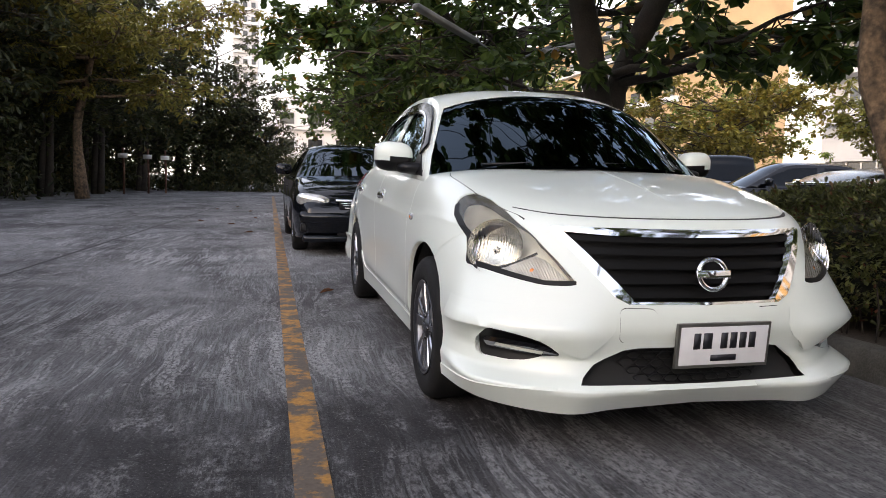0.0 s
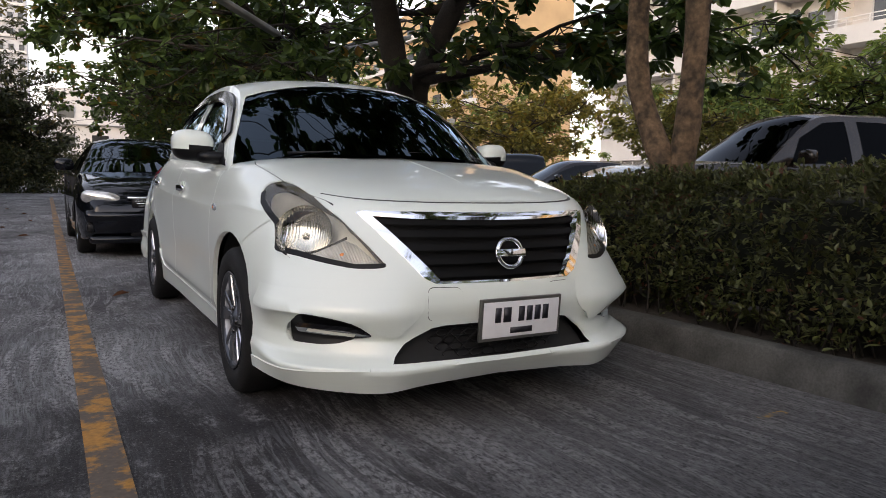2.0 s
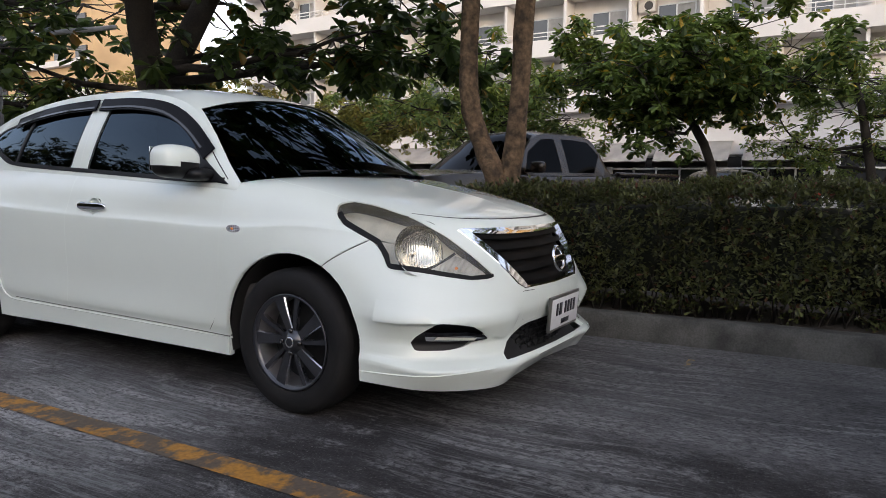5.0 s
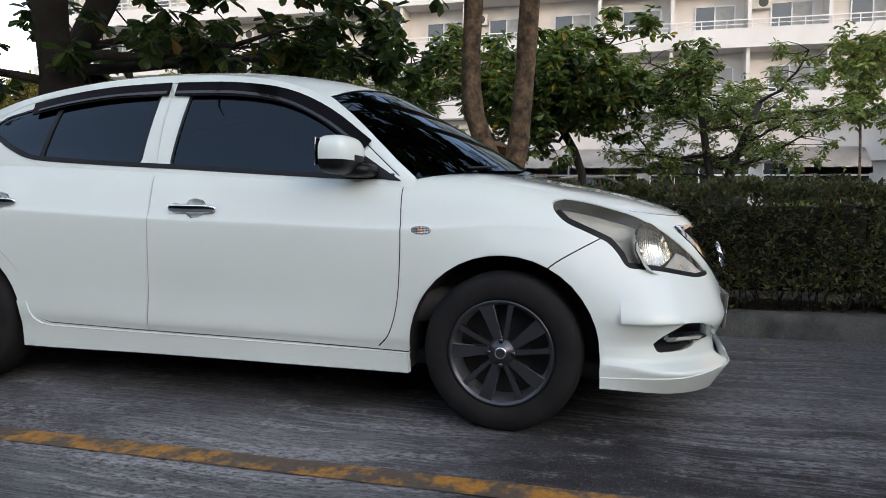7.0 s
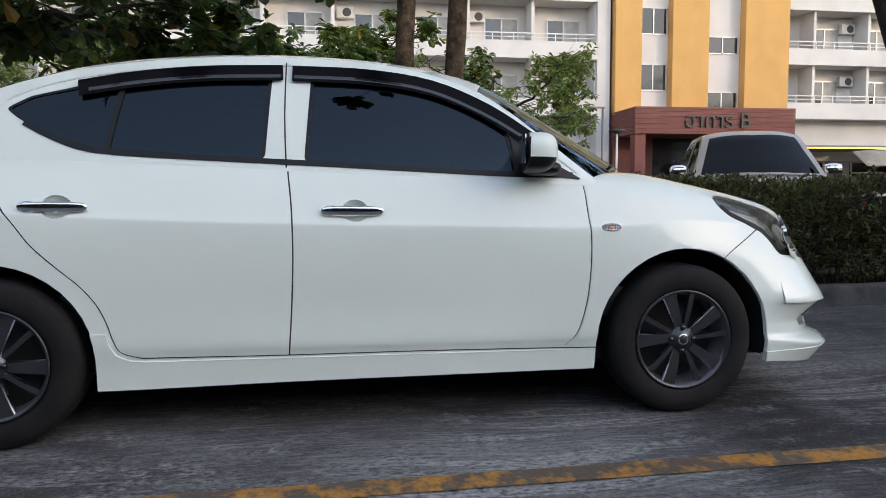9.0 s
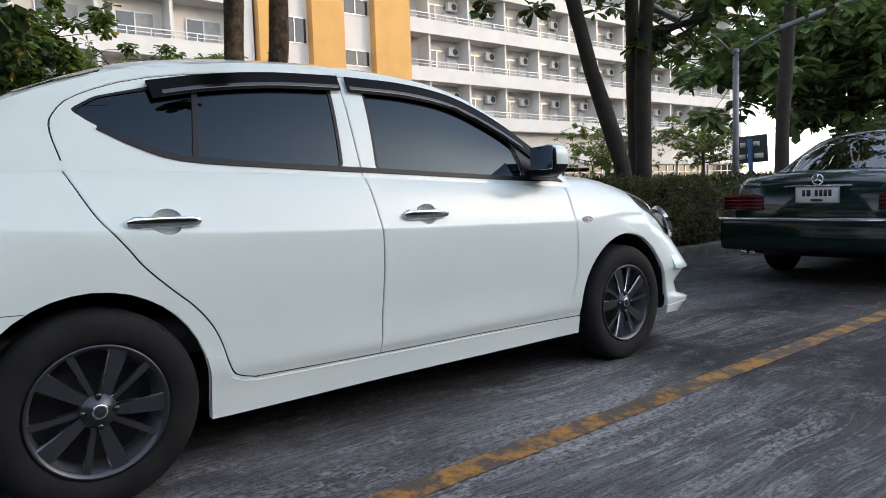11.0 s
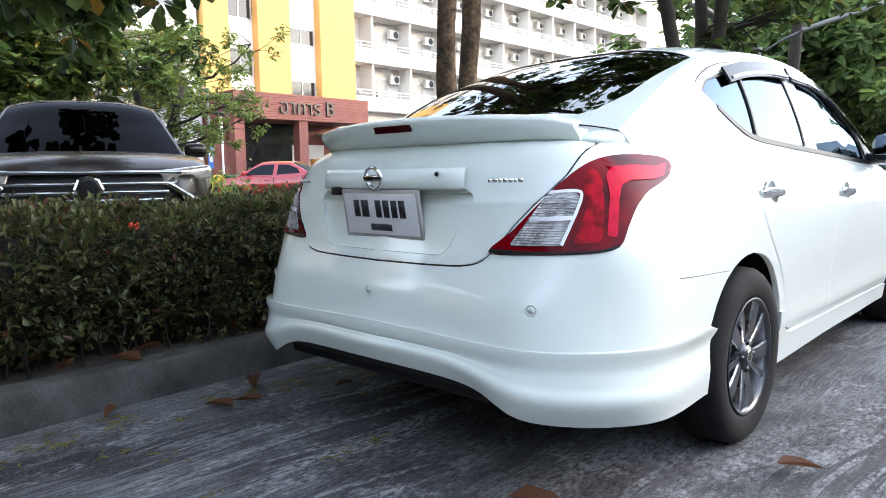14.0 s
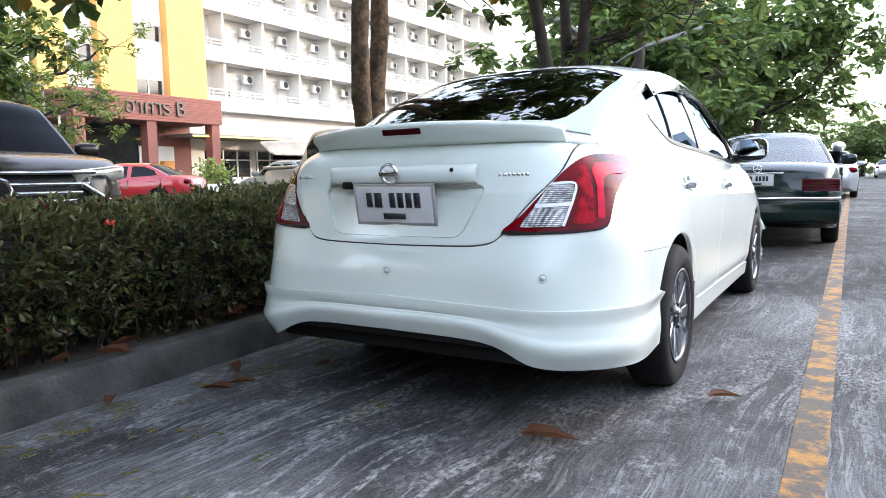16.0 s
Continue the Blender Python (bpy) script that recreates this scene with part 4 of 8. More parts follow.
def ac_unit(m):
    a = empty("air_conditioner")
    part("casing", boxes(((-.15, -.42, 0), (.15, .42, .56)), bevel=0.02), AC_WHITE, a)
    b = bmesh.new()
    lathe(b, [(.0, -.158), (.19, -.158), (.215, -.154), (.22, -.148)], 20, "X", (0, -.1, .28))
    part("fan_grille", b, AC_DARK, a)
    a.matrix_world = m
    return tagged(a, "white split air conditioner unit on a balcony wall", "air conditioner", "air conditioners on the balconies")


first_ac = None
for wing, bays in (("right", BAYS_R), ("left", BAYS_L)):
    ya, yb = min(b[0] for b in bays), max(b[1] for b in bays)
    for fl in range(5):
        z = Z0 + fl * STOREY
        bal = part("balcony", boxes(((FX, ya, z), (FX + 1.4, yb, z + .16)), ((FX - .08, ya, z - .02), (FX + .06, yb, z + .86))), RENDER, house, "long white balcony with a solid parapet", smooth=False)
        rails = [((FX - .03, ya, z + 1.22), (FX + .02, yb, z + 1.27)), ((FX - .02, ya, z + 1.03), (FX + .01, yb, z + 1.06))]
        y = ya
        while y < yb:
            rails.append(((FX - .02, y, z + .86), (FX + .01, y + .04, z + 1.22)))
            y += 1.11
        part("railing", boxes(*rails), RAILING, bal, smooth=False)
        for i, (y0, y1) in enumerate(bays):
            part("divider", boxes(((FX + .15, y0 - .08, z + .1), (FX + 1.4, y0 + .08, z + STOREY))), RENDER, bal, smooth=False)
            if y1 - y0 > 2.5:
                window(bal, y0 + 1.0 if wing == "right" else y0 + .5, y1 - .5 if wing == "right" else y1 - 1.1, z + .2, z + 2.25, FX + 1.33, 1, True)
                if (wing == "right" and fl < 4 and i < 11) or (wing == "left" and (i + fl) % 2 == 0 and fl < 4):
                    m = pose(FX + 1.1, (y0 + .65) if wing == "right" else (y1 - .6), z + 1.95)
                    if first_ac is None:
                        first_ac = ac_unit(m)
                    else:
                        copy_thing(first_ac, m)
# ground floor: shop fronts and awnings
for y0, y1 in [(-64 + 5.2 * k, -64 + 5.2 * k + 4.6) for k in range(8)] + [(-11 + 5.2 * k, -11 + 5.2 * k + 4.6) for k in range(9)]:
    s = part("shop_front", boxes(((FX + 1.24, y0, .25), (FX + 1.34, y1, 2.6))), SHOP, house, smooth=False)
    part("shop_frame", boxes(*[((FX + 1.17, y0 + (y1 - y0) * k / 4 - .04, .25), (FX + 1.25, y0 + (y1 - y0) * k / 4 + .04, 2.65)) for k in range(5)], ((FX + 1.17, y0, 2.0), (FX + 1.25, y1, 2.08))), RAILING, s, smooth=False)
part("plinth", boxes(((FX - 3.0, -66, 0), (FX + 1.4, 36, .18))), CONCRETE, house, smooth=False)
part("ground_floor_band", boxes(((FX + 1.0, -66, 2.7), (FX + 1.36, 36, 4.95))), RENDER, house, smooth=False)


def awning(y0, y1, out=1.9, z0=3.35, z1=2.35):
    b = bmesh.new()
    n = 10
    rows = []
    for i in range(n + 1):
        y = y0 + (y1 - y0) * i / n
        rows.append([(FX + 1.0, y, z0), (FX + .3, y, z0 - .12 - .04 * (i % 2)), (FX + 1.0 - out, y, z1 - .03 * (i % 2)), (FX + 1.0 - out, y, z1 - .28 - .03 * (i % 2))])
    grid_faces(b, rows)
    bmesh.ops.solidify(b, geom=b.faces[:], thickness=0.02)
    part("awning", b, AWNING, house, "sloping cream cloth awning")


for y0, y1 in ((-33, -27.5), (-39, -33.4), (-10.5, -7.2), (3.2, 6.6), (6.9, 11.2), (-1.0, 2.6), (12, 17), (18, 24)):
    awning(y0, y1)

# red porch with the sign
porch = tagged(empty("entrance_porch"), "dark red clad entrance porch on brick columns", "porch")
PX0, PX1, PY0, PY1, PZ0, PZ1 = 29.0, FX + 1, -21.6, -13.05, 3.82, 5.14
part("canopy_core", boxes(((PX0 + .05, PY0 + .05, PZ0), (PX1, PY1 - .05, PZ1 - .03))), BRICK_RED, porch, smooth=False)
for k in range(11):
    z = PZ0 + (PZ1 - PZ0) * k / 11
    part("cladding_board", boxes(((PX0, PY0, z + .012), (PX1, PY1, z + (PZ1 - PZ0) / 11)), bevel=0.01), BRICK_RED, porch, smooth=False)
for y in (PY0 + .35, PY1 - .35, PY0 + 4.4):
    part("column", boxes(((PX0 + .15, y - .28, .1), (PX0 + .7, y + .28, PZ0 + .02)), bevel=0.02), BRICK_RED, porch, "red brick column", smooth=False)
for ya, yb in ((PY0, PY0 + 3.0), (PY1 - 2.2, PY1)):
    part("porch_wall", boxes(((FX - .3, ya, .1), (FX + .1, yb, PZ0))), BRICK_RED, porch, smooth=False)
part("porch_door", boxes(((FX - .2, PY0 + 3.0, .2), (FX - .05, PY1 - 2.2, PZ0))), SHOP, porch, smooth=False)
part("white_panel", boxes(((FX - .35, PY0 + 1.2, .2), (FX - .28, PY0 + 3.4, 2.7))), RENDER, porch, smooth=False)
part("cash_machine", boxes(((FX - .75, PY0 + 1.5, .18), (FX - .35, PY0 + 2.2, 1.9)), bevel=0.03), mat("orange_machine", (.62, .24, .03), .4, var=.2), porch, "orange cash machine")


def lettering(text, size, m, material, depth=0.02, name="sign_lettering"):
    cu = bpy.data.curves.new(name, "FONT")
    cu.body, cu.size, cu.extrude, cu.align_x = text, size, depth, "CENTER"
    tmp = new(name, cu)
    dg = bpy.context.evaluated_depsgraph_get()
    me = bpy.data.meshes.new_from_object(tmp.evaluated_get(dg))
    bpy.data.objects.remove(tmp)
    me.transform(m)
    me.materials.clear()
    me.materials.append(material)
    return new(name, me)


lt = lettering("\u0e2d\u0e32\u0e04\u0e32\u0e23 B", 1.06, pose(PX0 - .05, -17.35, 4.14, 90, 0, -90), SIGN_GREY, 0.05)
lt.parent = porch
lt["label"] = "dark metal sign lettering"

# slab awning with a light strip, terrace furniture, bins
part("slab_awning", boxes(((FX - 2.6, -27.6, 3.22), (FX + 1.1, -19.9, 3.34)), bevel=0.02), mat("awning_sheet", (.22, .21, .20), .7, var=.3), house, "flat grey sheet awning", smooth=False)
part("light_strip", boxes(((FX - 2.62, -27.6, 3.18), (FX - 2.58, -19.9, 3.225))), mat("yellow_strip", (.8, .5, .05), .5, emit=((1, .62, .08), 1.6)), house, "yellow light strip along the awning", smooth=False)
planter = tagged(empty("planter"), "white concrete planter box with a leafy shrub", "planter")
part("box", boxes(((-.55, -.8, .15), (.55, .8, .62)), ((-.4, -.6, 0), (.4, -.4, .16)), ((-.4, .4, 0), (.4, .6, .16)), bevel=.03), RENDER, planter)
pp = rng.normal(size=(420, 3)) * np.array([.35, .55, .35]) + np.array([0, 0, 1.0])
ob = leaf_mesh("shrub", pp, unit(420) + np.array([0, 0, .4]), unit(420), rng.uniform(.2, .4, 420), .4, LOT_LEAF, .2, planter)
ob["kind"] = "stuff"
planter.matrix_world = pose(27.3, -19.3, .0)


def bench(m):
    t = empty("garden_bench")
    part("seat", boxes(((-.25, -.7, .40), (.25, .7, .48)), bevel=.02), RENDER, t)
    part("backrest", boxes(((.20, -.7, .62), (.26, .7, .95)), bevel=.02), RENDER, t)
    for y in (-.55, .55):
        part("leg", boxes(((-.22, y - .06, 0), (.26, y + .06, .9 if y > 9 else .42)), bevel=.01), RENDER, t)
        part("upright", boxes(((.20, y - .06, .42), (.26, y + .06, .64))), RENDER, t)
    t.matrix_world = m
    return tagged(t, "white concrete garden bench before the shop front", "bench", "benches before the shops")


first_bench = bench(pose(27.6, -21.7, .0, 0, 0, 8))
copy_thing(first_bench, pose(28.4, -25.6, .0, 0, 0, 186))
table = tagged(empty("garden_table"), "white concrete garden table on one foot", "table")
part("tabletop", boxes(((-.45, -.6, .70), (.45, .6, .78)), bevel=.03), RENDER, table)
part("foot", boxes(((-.15, -.2, 0), (.15, .2, .71)), bevel=.03), RENDER, table)
table.matrix_world = pose(27.7, -23.6, 0)


def wheel_bin(label, material, m):
    t = tagged(empty("rubbish_bin"), label, "bin", "rubbish bins")
    b = bmesh.new()
    grid_faces(b, [[(sx * (.24 + .06 * z), sy * (.27 + .07 * z), .08 + z * .86) for sx, sy in ((-1, -1), (1, -1), (1, 1), (-1, 1), (-1, -1))] for z in (0, .5, 1)])
    part("body", b, material, t, smooth=False)
    part("lid", boxes(((-.33, -.37, .93), (.33, .37, 1.02)), bevel=.03), material, t)
    for y in (-.22, .22):
        b = bmesh.new()
        lathe(b, [(0, -.03), (.09, -.03), (.1, -.02), (.1, .02), (.09, .03), (0, .03)], 14, "Y", (.2, y, .1))
        part("wheel", b, BLACKPL, t)
    t.matrix_world = m


wheel_bin("yellow plastic wheeled rubbish bin by the porch", mat("yellow_plastic", (.62, .40, .02), .45, var=.15), pose(25.6, -9.95, 0))
wheel_bin("green plastic wheeled rubbish bin by the porch", mat("green_plastic", (.03, .16, .09), .45, var=.15), pose(25.4, -10.75, 0))
# lamp posts with tube lights
GALV = mat("galvanised_steel", (0.20, 0.21, 0.22), 0.5, metal=0.5, var=0.25, var_scale=8)
TUBE_WHITE = mat("tube_fitting", (0.30, 0.30, 0.28), 0.5, var=0.3)


def lamp_post(x, y, h, arms):
    p = empty("street_lamp")
    b = bmesh.new()
    tube(b, [(0, 0, 0), (0, 0, h * .5), (0, 0, h)], [.055, .05, .047], 12)
    part("pole", b, GALV, p)
    b = bmesh.new()
    lathe(b, [(0, h + .04), (.05, h + .03), (.055, h), (.055, h - .03)], 12, "Z")
    part("pole_cap", b, GALV, p)
    for ax, ay, up in arms:
        d = Vector((ax, ay, 0)).normalized()
        b = bmesh.new()
        tube(b, [(0, 0, h - .1), d * .35 + Vector((0, 0, h + .12)), d * .8 + Vector((0, 0, h + .32))], .018, 8)
        part("arm", b, GALV, p)
        c = d * 1.25 + Vector((0, 0, h + .38 + up))
        fit = boxes(((-.62, -.075, -.04), (.62, .075, .03)), bevel=0.02)
        fit.transform(Matrix.Translation(c) @ Vector((d.x, d.y, .28)).to_track_quat("X", "Z").to_matrix().to_4x4())
        part("tube_fitting", fit, TUBE_WHITE, p, "long grey fluorescent tube fitting")
    p.matrix_world = pose(x, y, 0.1)
    return tagged(p, "galvanised lamp post with two slanting tube fittings", "street lamp", "lamp posts in the hedge strip")


lamp_post(2.8, -7.9, 2.95, ((-1, -.35, .05), (.2, 1, .0)))
lamp_post(2.1, 7.9, 2.75, ((-1, -.5, .02), (1, .1, .0)))
lamp_post(2.9, 15.6, 2.9, ((-1, -.1, .05), (1, .1, .0)))
lamp_post(3.2, 23.4, 2.9, ((-1, -.1, .05), (1, .1, .0)))
# thin posts by the porch
pole = empty("sign_post")
b = bmesh.new()
tube(b, [(0, 0, 0), (0, 0, 4.8)], .05, 10)
part("pole", b, GALV, pole)
part("arm", boxes(((-.05, -.1, 4.75), (.05, .9, 4.83))), GALV, pole)
part("blue_sign", boxes(((-.07, -.13, 1.3), (-.05, .13, 2.25)), bevel=0.01), mat("blue_sign", (.03, .12, .38), .4), pole, "blue and white disabled parking sign")
part("pictogram", boxes(((-.075, -.075, 1.6), (-.068, .075, 2.0)), bevel=0.01), RENDER, pole)
pole.matrix_world = pose(27.0, -10.6, 0)
tagged(pole, "grey steel post with a small blue parking sign", "sign post")
pole = empty("park_light")
b = bmesh.new()
tube(b, [(0, 0, 0), (0, 0, 3.7)], .05, 10)
part("pole", b, RAILING, pole)
b = bmesh.new()
lathe(b, [(0, 3.9), (.36, 3.84), (.38, 3.78), (.08, 3.66)], 16, "Z")
part("lamp_head", b, AC_DARK, pole)
pole.matrix_world = pose(27.5, -11.5, 0)
tagged(pole, "white post light with a flat dark head", "park light")
# assembly point board on a blue post, seen from its back
board = empty("notice_board")
b = bmesh.new()
tube(b, [(0, 0, 0), (0, 0, 1.15), (0, -.02, 1.72)], .045, 8)
part("post", b, mat("blue_post", (.03, .09, .22), .5, var=.2), board)
part("panel", boxes(((-.30, -.05, 1.28), (.30, -.02, 1.78)), bevel=.008), mat("board_back", (.035, .045, .04), .6, var=.3), board, "dark green notice panel")
for dz, w in ((1.62, .34), (1.40, .46)):
    bb = bars((w * .3, w * .2, w * .35), .09, .03, .004)
    bb.transform(pose(0, -.012, dz, 0, 0, 180))
    part("writing", bb, mat("board_writing", (.55, .55, .5), .6), board, kind="stuff")
board.matrix_world = pose(3.35, -9.6, 0, 0, 3, 12)
tagged(board, "dark notice board with pale writing on a blue post", "notice board")
shrub = leaf_mesh("shrub", np.abs(rng.normal(size=(1500, 3))) * np.array([1, 1, .42]) * np.sign(unit(1500) * np.array([1, 1, 0]) + np.array([0, 0, 1])) * np.array([.42, .75, 1]) + np.array([0, 0, .1]), unit(1500) + np.array([0, 0, .5]), unit(1500), rng.uniform(.1, .2, 1500), .45, LOT_LEAF, .2)
shrub.location = (18.6, -5.6, 0)
tagged(shrub, "low clipped green shrub in the car park", "shrub", kind="stuff")
# far houses and towers
FARGREY = mat("far_render", (0.55, 0.56, 0.58), 0.9, var=0.2, var_scale=0.3)
FARTAN = mat("far_ochre", (0.58, 0.40, 0.22), 0.9, var=0.2, var_scale=0.3)


def far_block(x, y, w, d, h, material, label, floors=8, cols=6, face=0):
    t = tagged(empty("apartment_block"), label, "building", "far buildings")
    part("wall", boxes(((-w / 2, 0, 0), (w / 2, d, h))), material, t, smooth=False)
    for fl in range(floors):
        z = h * (fl + .3) / (floors + .4)
        for c in range(cols):
            xx = -w / 2 + w * (c + .25) / cols
            part("window", boxes(((xx, -.15, z), (xx + w * .5 / cols, .05, z + h * .45 / floors))), SHOP, t, smooth=False)
        part("balcony", boxes(((-w / 2, -.6, z - h * .12 / floors), (w / 2, 0, z + h * .06 / floors))), RENDER, t, smooth=False)
    t.matrix_world = pose(x, y, 0, 0, 0, face)
    return t


far_block(-8.0, 150, 5.0, 10, 44, FARGREY, "tall pale apartment tower far behind the trees", 15, 3)
far_block(2.5, 75, 9, 8, 9.5, RENDER, "low white house beyond the end of the lane", 3, 3)
far_block(-4, 95, 6, 8, 8.5, RENDER, "low white house beyond the end of the lane", 3, 2)
far_block(36, 80, 44, 12, 21, FARTAN, "ochre apartment block with balconies beyond the car park", 7, 13, -90)
far_block(22, -88, 9, 12, 26, FARTAN, "tan apartment tower beyond the green trees", 9, 2, 180)
# these two stand out of view, hinted in window reflections, and block the low sun
far_block(-95, 10, 60, 14, 12, FARGREY, "long grey apartment block across the road", 5, 12, 90)
far_block(-40, -44, 76, 14, 13.5, FARGREY, "long grey apartment block across the road", 5, 16, 138)
# notices on the thicket's posts
NOTICE = mat("notice_white", (0.6, 0.6, 0.58), 0.7)
WOODPOST = mat("reddish_post", (0.12, 0.055, 0.035), 0.85, var=0.4, var_scale=8)
for x, y in ((-8.3, 31.5), (-7.5, 33.0), (-6.9, 34.2)):
    p = empty("notice_post")
    b = bmesh.new()
    tube(b, [(0, 0, 0), (.02, 0, 1.0), (0, 0, 2.1)], .05, 8)
    part("post", b, WOODPOST, p)
    part("notice", boxes(((-.2, -.11, 1.65), (.2, -.085, 1.85))), NOTICE, p, "small white notice")
    p.matrix_world = pose(x, y, 0)
    tagged(p, "reddish post with a small white notice by the thicket", "post", "notice posts")
# dry leaves on the ground
DRY = leaf_mat("dry_leaf", (0.09, 0.03, 0.018), (0.20, 0.085, 0.035), None, 0.6)
for k, (x, y, s, a) in enumerate(((-.70, 3.48, .21, .35), (-1.12, 2.72, .15, .6), (1.02, 4.55, .16, 20), (1.0, 3.45, .17, 100), (.93, 3.6, .14, 10), (.98, 3.7, .16, 60), (1.12, 4.05, .13, 150), (.75, 3.2, .10, 80), (-.9, -1.7, .09, 30), (-2.0, 9, .16, 0), (-2.4, 11, .16, 50),
                                   (-1.9, 13, .15, 90), (-2.9, 12, .15, 10), (-2.2, 16, .16, 70), (-3.1, 17, .16, 20), (-2.6, 19, .16, 130))):
    lf = leaf_mesh("dry_leaf", [(0, 0, .012)], [(math.cos(a), math.sin(a), .12)], [(0.1, 0, 1)], [s], 0.42, DRY, 0.55, None, 0.05)
    lf.location = (x, y, rise(y) + .004)
    tagged(lf, "curled reddish-brown dry leaf on the ground", "leaf", "fallen leaves")
for k in range(14):
    y = float(rng.uniform(2.6, 5.2))
    a = float(rng.uniform(0, 6))
    lf = leaf_mesh("dry_leaf", [(0, 0, .01)], [(math.cos(a), math.sin(a), .5 if k % 3 == 0 else .1)], [(0.3, 0.2, 1)], [float(rng.uniform(.09, .17))], 0.45, DRY, 0.6, None, 0.1)
    lf.location = (kerb_x(y) + float(rng.uniform(.16, .35)), y, .165)
    tagged(lf, "curled brown dry leaf under the hedge", "leaf", "fallen leaves")

# fallen flower threads near the kerb
TASSEL = mat("fallen_flower_thread", (0.24, 0.20, 0.035), 0.8, var=0.4, var_scale=30)
lit = bmesh.new()
l_rng = random.Random(21)
for k in range(46):
    cx, cy = (l_rng.uniform(.1, 1.1), l_rng.uniform(2.9, 4.9)) if k % 2 else (1.02 + l_rng.uniform(-.12, .14), l_rng.uniform(2.6, 5.0))
    for _ in range(l_rng.randint(2, 7)):
        a, r = l_rng.uniform(0, 6.28), l_rng.uniform(.02, .06)
        x0, y0 = cx + l_rng.uniform(-.05, .05), cy + l_rng.uniform(-.05, .05)
        tube(lit, [(x0, y0, .006), (x0 + r * .5 * math.cos(a), y0 + r * .5 * math.sin(a), .010), (x0 + r * math.cos(a + .5), y0 + r * math.sin(a + .5), .006)], .0022, 4, False)
tagged(part("flower_litter", lit, TASSEL), "thin yellow-green flower threads fallen on the concrete", "litter", kind="stuff")

# ---- the white sedan ----
# Feature lines of the half body, each from the nose's middle round the corner and along the side to the tail's middle (half width, y, z).
BODY = [
    [(0, -.80, .195), (.30, -.80, .185), (.50, -.785, .172), (.735, -.63, .19), (.825, -.37, .208), (.825, 0, .205), (.80, .38, .20), (.80, 1.0, .195),
     (.80, 1.58, .19), (.805, 2.28, .18), (.82, 2.6, .2), (.835, 2.95, .238), (.825, 3.33, .238), (.60, 3.585, .256), (.40, 3.62, .33), (0, 3.64, .345)],
    [(0, -.872, .266), (.30, -.866, .263), (.50, -.842, .262), (.78, -.665, .272), (.836, -.37, .295), (.835, 0, .28), (.81, .38, .275), (.808, 1.0, .275),
     (.808, 1.58, .272), (.812, 2.28, .27), (.825, 2.6, .29), (.84, 2.95, .31), (.842, 3.36, .31), (.63, 3.61, .32), (.36, 3.645, .385), (0, 3.665, .395)],
    [(0, -.825, .36), (.30, -.81, .36), (.52, -.752, .36), (.752, -.56, .37), (.826, -.36, .37), (.838, 0, .38), (.828, .38, .35), (.825, 1.0, .345),
     (.825, 1.58, .345), (.828, 2.28, .36), (.838, 2.6, .39), (.832, 2.95, .405), (.828, 3.340, .405), (.64, 3.582, .41), (.34, 3.626, .43), (0, 3.644, .435)],
    [(0, -.862, .465), (.30, -.842, .465), (.56, -.79, .455), (.80, -.605, .462), (.832, -.33, .48), (.845, 0, .5), (.834, .40, .47), (.824, 1.0, .46),
     (.824, 1.58, .46), (.832, 2.25, .48), (.845, 2.6, .52), (.832, 2.95, .53), (.82, 3.325, .54), (.625, 3.562, .555), (.32, 3.61, .56), (0, 3.622, .565)],
    [(0, -.842, .565), (.30, -.822, .565), (.51, -.752, .588), (.722, -.575, .622), (.80, -.32, .65), (.838, 0, .66), (.840, .42, .63), (.836, 1.0, .62),
     (.836, 1.58, .62), (.839, 2.25, .65), (.842, 2.6, .69), (.82, 2.98, .69), (.795, 3.35, .70), (.622, 3.51, .70), (.32, 3.57, .69), (0, 3.585, .69)],
    [(0, -.775, .72), (.30, -.752, .72), (.50, -.66, .75), (.665, -.49, .775), (.758, -.26, .80), (.802, .02, .815), (.818, .42, .80), (.822, 1.0, .81),
     (.822, 1.58, .82), (.818, 2.2, .84), (.81, 2.6, .86), (.775, 2.98, .875), (.738, 3.30, .875), (.595, 3.46, .865), (.32, 3.53, .86), (0, 3.55, .86)],
    [(0, -.715, .815), (.30, -.69, .82), (.47, -.61, .835), (.60, -.46, .855), (.69, -.20, .895), (.745, .08, .925), (.762, .42, .94), (.755, 1.0, .965),
     (.742, 1.58, .99), (.725, 2.2, 1.015), (.71, 2.6, 1.02), (.68, 2.95, 1.01), (.638, 3.25, 1.0), (.56, 3.39, .995), (.32, 3.46, .995), (0, 3.48, .995)],
    [(0, -.62, .868), (.20, -.58, .876), (.36, -.48, .895), (.47, -.30, .925), (.55, -.05, .968), (.60, .15, .995), (.62, .42, .99), (.60, 1.0, .98),
     (.60, 1.58, 1.0), (.58, 2.2, 1.02), (.56, 2.6, 1.03), (.52, 2.95, 1.05), (.47, 3.12, 1.062), (.38, 3.24, 1.062), (.2, 3.31, 1.062), (0, 3.33, 1.062)],
    [(0, -.50, .905), (.005, -.42, .925), (.008, -.28, .953), (.01, -.10, .985), (.01, .08, 1.015), (.01, .2, 1.02), (.01, .42, 1.0), (.01, 1.0, .99),
     (.01, 1.58, 1.0), (.01, 2.2, 1.02), (.01, 2.6, 1.03), (.01, 2.95, 1.07), (.01, 3.03, 1.095), (.01, 3.08, 1.098), (.005, 3.12, 1.10), (0, 3.14, 1.10)],
]
